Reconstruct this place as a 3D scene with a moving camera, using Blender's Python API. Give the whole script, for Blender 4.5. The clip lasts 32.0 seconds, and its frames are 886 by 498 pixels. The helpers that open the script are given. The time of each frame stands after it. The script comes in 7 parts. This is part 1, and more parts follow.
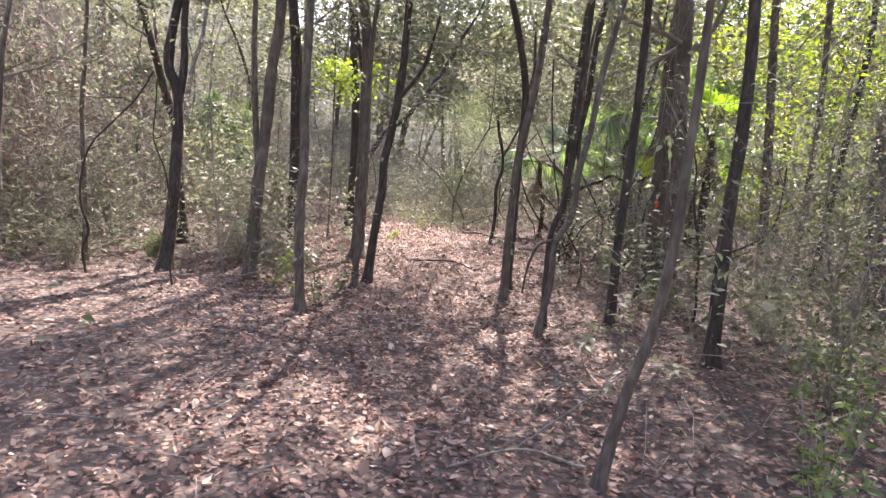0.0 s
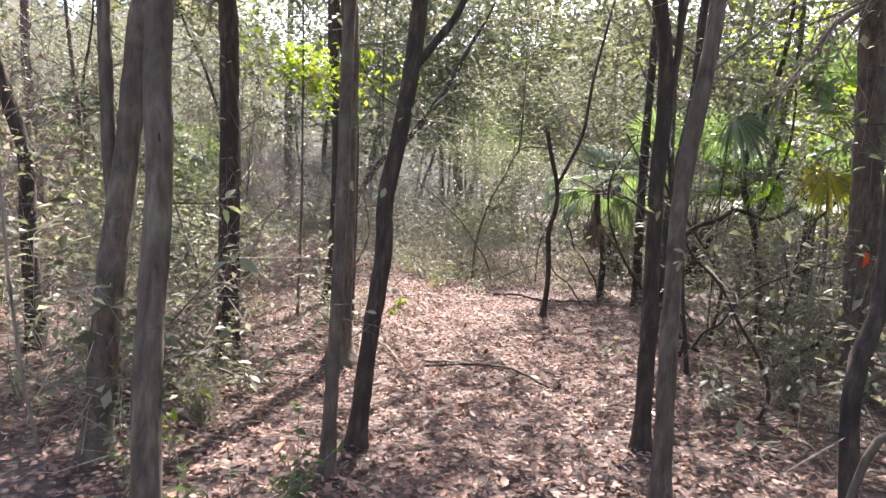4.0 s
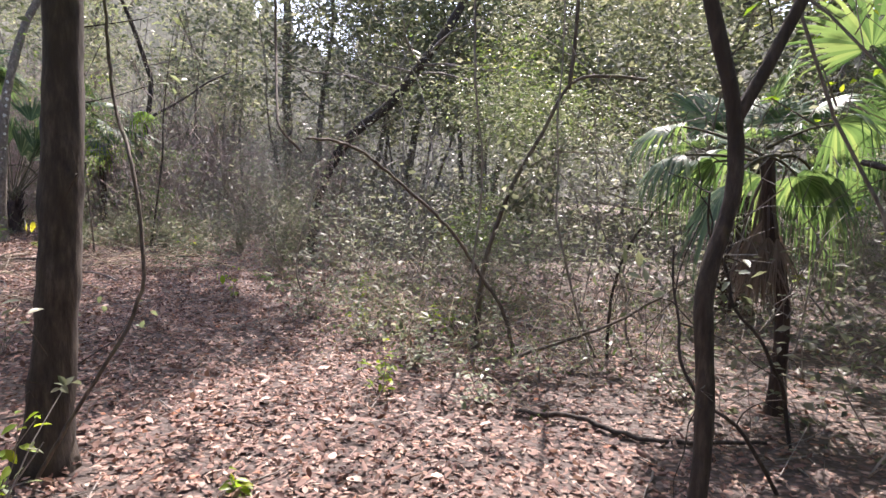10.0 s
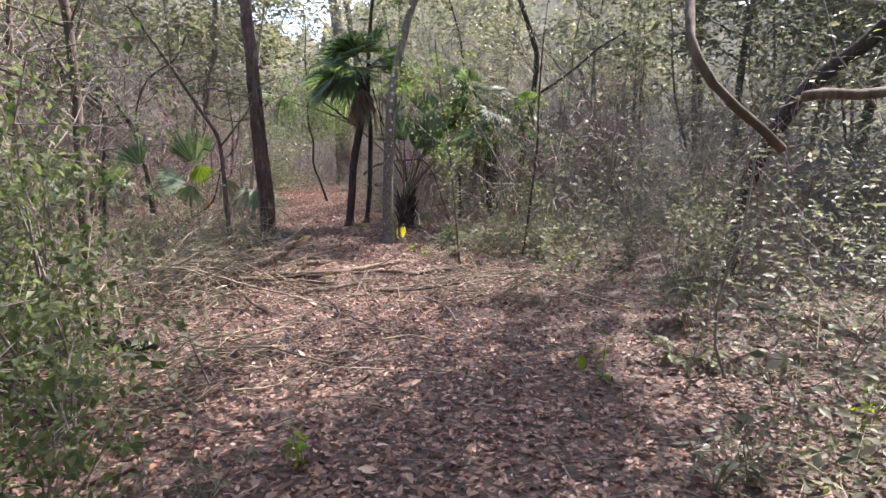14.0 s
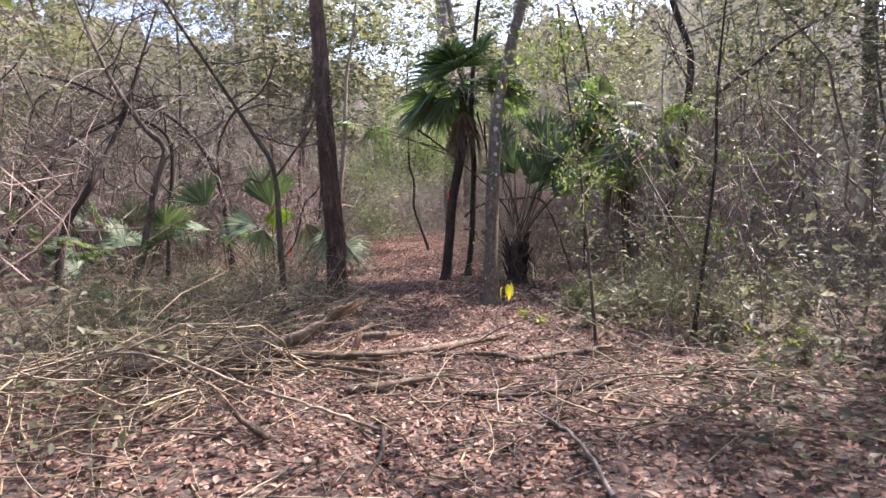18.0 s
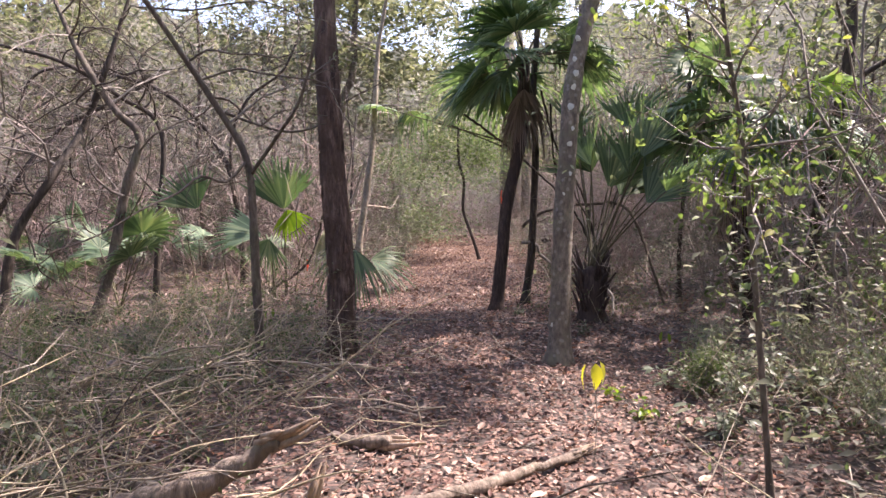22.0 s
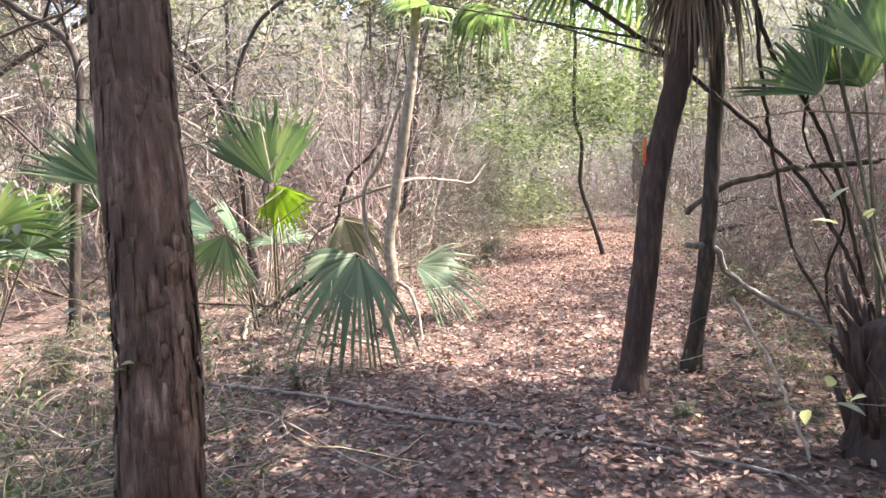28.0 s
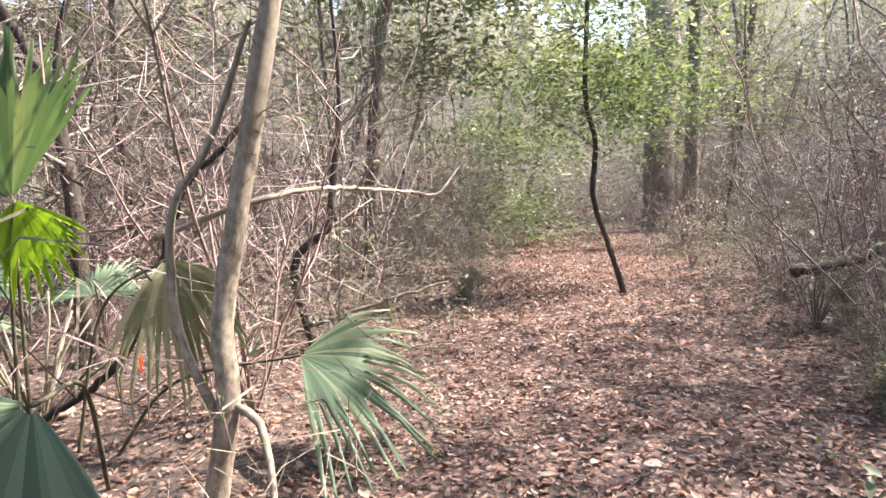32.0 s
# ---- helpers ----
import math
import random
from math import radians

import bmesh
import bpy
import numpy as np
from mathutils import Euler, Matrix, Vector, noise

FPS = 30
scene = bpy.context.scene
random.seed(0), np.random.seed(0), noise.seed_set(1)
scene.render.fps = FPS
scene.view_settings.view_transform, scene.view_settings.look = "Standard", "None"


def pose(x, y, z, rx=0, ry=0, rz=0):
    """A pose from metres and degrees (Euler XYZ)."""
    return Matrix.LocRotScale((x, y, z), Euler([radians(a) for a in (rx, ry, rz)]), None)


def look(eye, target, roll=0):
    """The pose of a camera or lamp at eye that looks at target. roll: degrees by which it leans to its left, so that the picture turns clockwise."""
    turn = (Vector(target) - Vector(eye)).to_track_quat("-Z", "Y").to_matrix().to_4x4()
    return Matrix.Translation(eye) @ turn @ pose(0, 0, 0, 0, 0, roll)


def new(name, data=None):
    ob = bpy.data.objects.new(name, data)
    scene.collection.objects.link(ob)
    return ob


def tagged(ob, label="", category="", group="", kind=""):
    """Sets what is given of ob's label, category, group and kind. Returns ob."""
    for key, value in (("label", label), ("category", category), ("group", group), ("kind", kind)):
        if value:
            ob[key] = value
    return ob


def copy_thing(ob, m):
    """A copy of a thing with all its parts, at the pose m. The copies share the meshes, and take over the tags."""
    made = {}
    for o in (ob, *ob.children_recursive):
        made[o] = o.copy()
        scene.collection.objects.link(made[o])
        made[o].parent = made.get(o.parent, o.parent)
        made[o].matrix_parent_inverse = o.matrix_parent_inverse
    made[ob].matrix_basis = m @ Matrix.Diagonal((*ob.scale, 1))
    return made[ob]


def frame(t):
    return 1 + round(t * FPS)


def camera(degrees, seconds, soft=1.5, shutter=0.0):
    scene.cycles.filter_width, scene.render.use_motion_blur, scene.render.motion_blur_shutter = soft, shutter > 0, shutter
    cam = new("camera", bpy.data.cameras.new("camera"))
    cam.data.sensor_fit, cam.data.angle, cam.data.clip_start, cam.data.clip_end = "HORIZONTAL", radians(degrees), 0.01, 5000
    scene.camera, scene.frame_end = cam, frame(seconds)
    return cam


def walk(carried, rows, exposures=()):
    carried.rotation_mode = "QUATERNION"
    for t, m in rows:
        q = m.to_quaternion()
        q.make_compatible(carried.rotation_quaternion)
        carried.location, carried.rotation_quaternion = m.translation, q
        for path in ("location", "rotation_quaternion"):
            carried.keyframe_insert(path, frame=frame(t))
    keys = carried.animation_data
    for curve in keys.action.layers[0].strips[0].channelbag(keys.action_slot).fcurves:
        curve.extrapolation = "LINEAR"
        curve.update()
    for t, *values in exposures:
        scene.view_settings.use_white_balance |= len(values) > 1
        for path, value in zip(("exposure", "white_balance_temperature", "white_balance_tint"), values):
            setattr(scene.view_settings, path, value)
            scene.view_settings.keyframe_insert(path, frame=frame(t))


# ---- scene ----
cam = camera(70.4, 32.0, soft=1.5)
METRES, EYE, TILT, LEAN, TURN = 28.3, 1.5, 0.0, 0.0, 0.0
ROWS = [
    (0.0, 0.0, 0.0, 0.0, 0.59, -8.15, -4.13),
    (0.5, -0.0015, 0.0181, -0.0013, 3.81, -8.05, -3.16),
    (1.0, -0.0056, 0.0376, -0.0017, 6.17, -7.87, -2.95),
    (1.5, -0.0068, 0.0565, -0.0011, 7.36, -7.86, -2.9),
    (2.0, -0.0093, 0.0752, -0.0001, 8.59, -7.35, -2.6),
    (2.5, -0.0154, 0.0912, 0.0005, 8.31, -6.5, -2.44),
    (3.0, -0.016, 0.1106, -0.0003, 7.71, -5.69, -2.43),
    (3.5, -0.0175, 0.1295, -0.0005, 3.62, -5.31, -2.52),
    (4.0, -0.0171, 0.1477, -0.0016, -0.11, -5.04, -2.54),
    (4.5, -0.0158, 0.1664, -0.0008, -2.35, -5.17, -2.3),
    (6.5, -0.0085, 0.2373, -0.0044, -4.25, -4.77, -2.83),
    (7.0, -0.0072, 0.2566, -0.0051, -4.29, -5.09, -2.88),
    (7.5, -0.0047, 0.2742, -0.0053, -4.36, -5.45, -2.72),
    (8.0, 0.0004, 0.2921, -0.0045, -4.21, -5.66, -2.59),
    (8.5, 0.0011, 0.3096, -0.0035, -3.52, -5.78, -2.52),
    (9.0, 0.0046, 0.3276, -0.0046, -0.75, -5.75, -1.97),
    (9.5, 0.0042, 0.3437, -0.0059, 1.18, -5.81, -2.07),
    (10.0, 0.0023, 0.3593, -0.0049, 2.62, -5.94, -2.02),
    (10.5, 0.0009, 0.3796, -0.0074, 5.55, -6.21, -2.03),
    (11.0, -0.0025, 0.3962, -0.0055, 8.41, -7.19, -1.52),
    (11.5, -0.0034, 0.4126, -0.0049, 9.81, -7.63, -1.11),
    (12.0, -0.005, 0.4283, -0.0023, 13.83, -7.39, -0.62),
    (12.5, -0.0106, 0.4411, -0.0009, 18.32, -7.38, -0.22),
    (13.0, -0.0157, 0.4549, -0.0012, 24.7, -7.6, 0.38),
    (13.5, -0.0251, 0.4666, 0.0011, 32.85, -8.08, 1.19),
    (14.0, -0.0345, 0.4762, 0.0025, 38.03, -8.62, 1.48),
    (14.5, -0.0425, 0.4884, 0.0026, 42.78, -8.27, 1.87),
    (15.0, -0.0518, 0.4985, 0.0021, 45.94, -7.61, 1.91),
    (15.5, -0.061, 0.5093, 0.0021, 47.57, -6.9, 2.15),
    (17.5, -0.0963, 0.5495, -0.0053, 48.48, -3.67, 2.03),
    (18.0, -0.1066, 0.5614, -0.0076, 48.41, -3.68, 2.09),
    (18.5, -0.1148, 0.5754, -0.0088, 48.41, -3.73, 1.92),
    (19.0, -0.1254, 0.5869, -0.0104, 48.11, -3.97, 1.48),
    (19.5, -0.137, 0.5972, -0.0098, 48.07, -3.97, 1.45),
    (20.0, -0.1476, 0.6091, -0.0069, 48.14, -3.97, 1.16),
    (20.5, -0.1555, 0.615, -0.0043, 48.32, -4.07, 0.99),
    (21.0, -0.1625, 0.6202, -0.0013, 49.09, -4.24, 0.93),
    (21.5, -0.1691, 0.6258, -0.0005, 52.18, -4.06, 1.27),
    (22.0, -0.1795, 0.6304, -0.0016, 53.59, -3.89, 1.34),
    (22.5, -0.188, 0.6356, -0.0018, 55.31, -4.0, 1.35),
    (23.0, -0.1977, 0.6493, -0.0037, 56.38, -4.04, 2.06),
    (23.5, -0.2038, 0.6564, -0.0045, 56.28, -3.99, 2.06),
    (24.0, -0.2149, 0.6671, -0.0055, 56.09, -3.92, 2.07),
    (24.5, -0.2252, 0.6774, -0.0054, 56.17, -4.12, 2.25),
    (25.0, -0.2352, 0.6887, -0.0054, 56.37, -4.26, 2.08),
    (25.5, -0.247, 0.6963, -0.0064, 57.91, -4.5, 2.22),
    (26.0, -0.2592, 0.7025, -0.0049, 61.1, -4.74, 2.09),
    (26.5, -0.2706, 0.712, -0.0058, 64.16, -4.82, 2.24),
    (28.5, -0.3199, 0.7483, -0.0045, 64.98, -5.55, 2.02),
    (29.0, -0.3318, 0.7561, -0.0042, 64.69, -5.74, 2.07),
    (29.5, -0.3442, 0.7669, -0.0038, 64.38, -5.73, 1.92),
    (30.0, -0.3574, 0.774, -0.0044, 64.05, -5.66, 1.69),
    (30.5, -0.3712, 0.7819, -0.0052, 64.11, -5.64, 1.81),
    (31.0, -0.3841, 0.7908, -0.0051, 64.5, -5.51, 1.67),
    (31.5, -0.3971, 0.7985, -0.0039, 64.57, -5.36, 1.57),
    (32.0, -0.4089, 0.8081, -0.003, 64.74, -4.8, 1.57),
]
EXPOSURES = [(0.0, 2.44, 6500, 24), (4.0, 2.4, 6400, 22), (7.0, 2.18, 6300, 23), (10.0, 1.93, 6250, 23), (12.0, 1.8, 6280, 22), (14.0, 1.95, 6300, 22), (18.0, 1.85, 6400, 27), (22.0, 2.06, 6530, 27), (24.0, 2.2, 6600, 27), (26.0, 2.47, 6450, 28), (28.5, 2.93, 6500, 18), (30.0, 2.88, 6500, 18), (32.0, 2.47, 6500, 18)]
walk(cam, [(t, pose(0, 0, EYE, TILT, LEAN, TURN) @ pose(METRES * x, METRES * y, METRES * z, 90 + pitch, roll, yaw)) for t, x, y, z, yaw, pitch, roll in ROWS], EXPOSURES)

# ---- sky, sun ----
SUN_EL, SUN_AZ = 52.0, 10.0          # degrees; azimuth from +y towards +x
SUN_DIR = Vector((math.sin(radians(SUN_AZ)) * math.cos(radians(SUN_EL)), math.cos(radians(SUN_AZ)) * math.cos(radians(SUN_EL)), math.sin(radians(SUN_EL))))
world = bpy.data.worlds.new("sky")
scene.world = world
world.use_nodes = True
sky = world.node_tree.nodes.new("ShaderNodeTexSky")
sky.sky_type = "NISHITA"
sky.sun_disc = False
sky.sun_elevation, sky.sun_rotation = radians(SUN_EL), radians(SUN_AZ)
sky.dust_density = 2.5
sky_bg = world.node_tree.nodes["Background"]
sky_bg.inputs["Strength"].default_value = 0.15
world.node_tree.links.new(sky.outputs["Color"], sky_bg.inputs["Color"])
sun_data = bpy.data.lights.new("sun", "SUN")
sun_data.energy, sun_data.angle, sun_data.color = 4.2, radians(0.6), (1.0, 0.93, 0.82)
sun = new("sun", sun_data)
sun.matrix_world = look(SUN_DIR * 60, (0, 0, 0))
scene.view_settings.exposure = 0.0


# ---- materials ----
def nodes_of(name):
    m = bpy.data.materials.new(name)
    m.use_nodes = True
    nt = m.node_tree
    return m, nt, nt.nodes["Principled BSDF"], nt.nodes["Material Output"]


def ramp(nt, stops, fac):
    r = nt.nodes.new("ShaderNodeValToRGB")
    e = r.color_ramp.elements
    while len(e) < len(stops):
        e.new(0.5)
    for k, (p, c) in zip(e, stops):
        k.position, k.color = p, (*c, 1)
    nt.links.new(fac, r.inputs["Fac"])
    return r.outputs["Color"]


def noise_tex(nt, scale, vec=None, detail=4.0, rough=0.6):
    n = nt.nodes.new("ShaderNodeTexNoise")
    n.inputs["Scale"].default_value, n.inputs["Detail"].default_value, n.inputs["Roughness"].default_value = scale, detail, rough
    if vec is not None:
        nt.links.new(vec, n.inputs["Vector"])
    return n.outputs["Fac"]


def coords(nt, kind="Object", scale=(1, 1, 1)):
    c, m = nt.nodes.new("ShaderNodeTexCoord"), nt.nodes.new("ShaderNodeMapping")
    m.inputs["Scale"].default_value = scale
    nt.links.new(c.outputs[kind], m.inputs["Vector"])
    return m.outputs["Vector"]


def mix_colour(nt, a, b, fac, how="MIX"):
    m = nt.nodes.new("ShaderNodeMix")
    m.data_type, m.blend_type = "RGBA", how
    for sock, v in ((m.inputs[0], fac), (m.inputs[6], a), (m.inputs[7], b)):
        if isinstance(v, (int, float)):
            sock.default_value = v
        elif isinstance(v, tuple):
            sock.default_value = (*v, 1)
        else:
            nt.links.new(v, sock)
    return m.outputs[2]


def bump(nt, height, strength, distance, bsdf):
    b = nt.nodes.new("ShaderNodeBump")
    b.inputs["Strength"].default_value, b.inputs["Distance"].default_value = strength, distance
    nt.links.new(height, b.inputs["Height"])
    nt.links.new(b.outputs["Normal"], bsdf.inputs["Normal"])


def bark(name, dark, mid, light, stretch=0.22, scale=26.0, moss=0.0, spots=0.0, relief=0.012):
    """Furrowed bark along the trunk, with broad stains, and lichen spots or a green bloom where the tree has them."""
    m, nt, p, out = nodes_of(name)
    v = coords(nt, "Object", (1, 1, stretch))
    fur = noise_tex(nt, scale, v, 5, 0.65)
    broad = noise_tex(nt, 1.7, coords(nt), 3, 0.6)
    c = ramp(nt, [(0.34, dark), (0.52, mid), (0.7, light)], fur)
    c = mix_colour(nt, c, tuple(0.62 * k for k in mid), ramp(nt, [(0.42, (0, 0, 0)), (0.62, (0.8, 0.8, 0.8))], broad))
    patch = noise_tex(nt, 7.0, coords(nt, "Object", (1, 1, 0.45)), 5, 0.7)
    c = mix_colour(nt, c, tuple(1.15 * k for k in light), ramp(nt, [(0.54, (0, 0, 0)), (0.72, (0.32, 0.32, 0.32))], patch))
    if moss:
        g = noise_tex(nt, 4.0, coords(nt), 4, 0.7)
        c = mix_colour(nt, c, (0.16, 0.17, 0.10), ramp(nt, [(0.5, (0, 0, 0)), (0.68, (moss,) * 3)], g))
    if spots:
        w = nt.nodes.new("ShaderNodeTexVoronoi")
        w.inputs["Scale"].default_value = 13
        nt.links.new(coords(nt), w.inputs["Vector"])
        c = mix_colour(nt, c, (0.48, 0.48, 0.44), ramp(nt, [(0.2, (spots,) * 3), (0.3, (0, 0, 0))], w.outputs["Distance"]))
    nt.links.new(c, p.inputs["Base Color"])
    p.inputs["Roughness"].default_value = 0.88
    bump(nt, fur, 0.9, relief, p)
    return m


def leaf_material(name, stops, rough=0.38, through_light=0.4, tint=(1.25, 1.3, 0.45), gloss=0.5, segments=False):
    """Thin leaves: each its own shade, glossy cuticle, and light that comes through from behind."""
    m, nt, p, out = nodes_of(name)
    isl = nt.nodes.new("ShaderNodeNewGeometry").outputs["Random Per Island"]
    if segments:
        own = nt.nodes.new("ShaderNodeAttribute")
        own.attribute_name = "segment"
        isl = own.outputs["Fac"]
    c = ramp(nt, stops, isl)
    grain = noise_tex(nt, 55, coords(nt), 2)
    c = mix_colour(nt, c, (0.5, 0.5, 0.5), ramp(nt, [(0.3, (0, 0, 0)), (0.8, (0.22, 0.22, 0.22))], grain), "OVERLAY")
    nt.links.new(c, p.inputs["Base Color"])
    p.inputs["Roughness"].default_value = rough
    p.inputs["Specular IOR Level"].default_value = gloss
    tr, mx = nt.nodes.new("ShaderNodeBsdfTranslucent"), nt.nodes.new("ShaderNodeMixShader")
    nt.links.new(mix_colour(nt, c, tint, 1.0, "MULTIPLY"), tr.inputs["Color"])
    mx.inputs[0].default_value = through_light
    nt.links.new(p.outputs[0], mx.inputs[1])
    nt.links.new(tr.outputs[0], mx.inputs[2])
    nt.links.new(mx.outputs[0], out.inputs["Surface"])
    return m


BARK_DARK = bark("dark_bark", (0.018, 0.0135, 0.0105), (0.05, 0.038, 0.029), (0.108, 0.084, 0.066))
BARK_GREY = bark("grey_bark", (0.042, 0.032, 0.025), (0.105, 0.082, 0.064), (0.19, 0.155, 0.125), moss=0.4, relief=0.006)
BARK_PINE = bark("pine_bark", (0.024, 0.014, 0.011), (0.11, 0.068, 0.054), (0.27, 0.2, 0.165), stretch=0.16, scale=20, relief=0.03)
BARK_LICHEN = bark("lichen_bark", (0.08, 0.066, 0.053), (0.165, 0.138, 0.11), (0.26, 0.225, 0.185), stretch=0.5, moss=0.4, spots=0.22, relief=0.004)
BARK_PALE = bark("pale_bark", (0.12, 0.095, 0.07), (0.3, 0.25, 0.19), (0.44, 0.38, 0.3), stretch=0.6, moss=0.5, relief=0.003)
TWIG = bark("twig_bark", (0.11, 0.098, 0.088), (0.22, 0.195, 0.17), (0.36, 0.32, 0.28), relief=0.002)
TWIG_RED = bark("red_twig_bark", (0.18, 0.118, 0.105), (0.33, 0.24, 0.215), (0.46, 0.36, 0.33), relief=0.002)
DRY_TWIG = bark("dry_twig_bark", (0.16, 0.125, 0.09), (0.31, 0.26, 0.2), (0.46, 0.39, 0.3), relief=0.002)
CANE = bark("dry_cane_bark", (0.2, 0.16, 0.1), (0.37, 0.31, 0.2), (0.52, 0.45, 0.31), relief=0.002)
PALM_BOOT = bark("palm_trunk_bark", (0.018, 0.01, 0.008), (0.052, 0.032, 0.025), (0.11, 0.073, 0.058), stretch=0.14, scale=30, relief=0.02)
LOG_WOOD = bark("weathered_log", (0.075, 0.055, 0.043), (0.2, 0.152, 0.118), (0.34, 0.268, 0.21), stretch=0.2, scale=24, moss=0.25, relief=0.02)
BROKEN_WOOD = bark("broken_wood", (0.2, 0.14, 0.1), (0.38, 0.28, 0.2), (0.54, 0.43, 0.33), stretch=0.12, scale=40, relief=0.006)
LEAF_OLIVE = leaf_material("olive_leaf", [(0.0, (0.075, 0.088, 0.055)), (0.4, (0.125, 0.14, 0.092)), (0.75, (0.18, 0.19, 0.135)), (1.0, (0.34, 0.33, 0.27))], rough=0.46, through_light=0.52, tint=(1.2, 1.2, 1.0), gloss=0.28)
LEAF_GREEN = leaf_material("green_leaf", [(0.0, (0.065, 0.095, 0.042)), (0.5, (0.11, 0.145, 0.068)), (1.0, (0.2, 0.225, 0.115))], rough=0.5, through_light=0.48, tint=(1.1, 1.22, 0.75), gloss=0.28)
LEAF_LIME = leaf_material("lime_leaf", [(0.0, (0.12, 0.2, 0.03)), (0.6, (0.2, 0.28, 0.04)), (1.0, (0.32, 0.33, 0.05))], rough=0.4, through_light=0.6)
LEAF_FRESH = leaf_material("fresh_leaf", [(0.0, (0.085, 0.125, 0.048)), (0.5, (0.13, 0.18, 0.075)), (0.92, (0.19, 0.235, 0.11)), (1.0, (0.34, 0.33, 0.09))], rough=0.45, through_light=0.5, tint=(1.15, 1.25, 0.6), gloss=0.3)
LEAF_PALE = leaf_material("pale_leaf", [(0.0, (0.14, 0.17, 0.11)), (0.5, (0.22, 0.25, 0.175)), (1.0, (0.32, 0.34, 0.25))], rough=0.4, through_light=0.4, tint=(1.2, 1.25, 0.8), gloss=0.35)
LEAF_YELLOW = leaf_material("yellow_leaf", [(0.0, (0.42, 0.42, 0.05)), (1.0, (0.6, 0.55, 0.07))], rough=0.4, through_light=0.55, tint=(1.2, 1.2, 0.5))
CANOPY = leaf_material("canopy_leaf", [(0.0, (0.08, 0.095, 0.055)), (0.5, (0.14, 0.155, 0.09)), (1.0, (0.22, 0.22, 0.15))], rough=0.4, through_light=0.55, tint=(1.3, 1.33, 0.95))
LITTER = leaf_material("fallen_leaf", [(0.0, (0.07, 0.037, 0.029)), (0.3, (0.15, 0.082, 0.064)), (0.6, (0.235, 0.145, 0.11)), (0.84, (0.32, 0.218, 0.17)), (0.95, (0.44, 0.335, 0.275)), (1.0, (0.34, 0.14, 0.07))], rough=0.66, through_light=0.15, tint=(1.1, 1.0, 0.9), gloss=0.3)
PALM_GREEN = leaf_material("palm_leaf", [(0.0, (0.06, 0.105, 0.066)), (0.5, (0.115, 0.18, 0.112)), (0.85, (0.18, 0.25, 0.16)), (1.0, (0.25, 0.3, 0.19))], rough=0.46, through_light=0.4, tint=(1.2, 1.3, 0.55), gloss=0.38, segments=True)
# sunlit copies of the palm leaf: the backlit look is put into their colour
PALM_LIT = leaf_material("sunlit_palm_leaf", [(0.0, (0.15, 0.3, 0.03)), (1.0, (0.28, 0.42, 0.05))], rough=0.5, through_light=0.62, gloss=0.3, segments=True)
PALM_YELLOW = leaf_material("yellow_sunlit_palm_leaf", [(0.0, (0.2, 0.22, 0.03)), (0.5, (0.36, 0.34, 0.04)), (1.0, (0.48, 0.4, 0.05))], rough=0.5, through_light=0.6, gloss=0.3, segments=True)
PALM_PALE = leaf_material("withering_palm_leaf", [(0.0, (0.14, 0.16, 0.09)), (0.5, (0.24, 0.25, 0.15)), (1.0, (0.36, 0.34, 0.23))], rough=0.6, through_light=0.35, tint=(1.2, 1.2, 0.7), gloss=0.2, segments=True)
PALM_DEAD = leaf_material("dead_palm_leaf", [(0.0, (0.1, 0.075, 0.06)), (1.0, (0.26, 0.2, 0.165))], rough=0.7, through_light=0.15, tint=(1.1, 1.0, 0.8), segments=True)


def plain(name, colour, rough=0.6, wear=0.3):
    m, nt, p, out = nodes_of(name)
    n = noise_tex(nt, 30, coords(nt), 4)
    nt.links.new(mix_colour(nt, colour, tuple(k * (1 - wear) for k in colour), n), p.inputs["Base Color"])
    p.inputs["Roughness"].default_value = rough
    return m


TAPE = leaf_material("orange_tape", [(0.0, (0.9, 0.1, 0.03)), (1.0, (0.95, 0.14, 0.05))], rough=0.3, through_light=0.4, tint=(1.0, 0.9, 0.7))
LICHEN = plain("white_lichen", (0.62, 0.64, 0.58), 0.9)


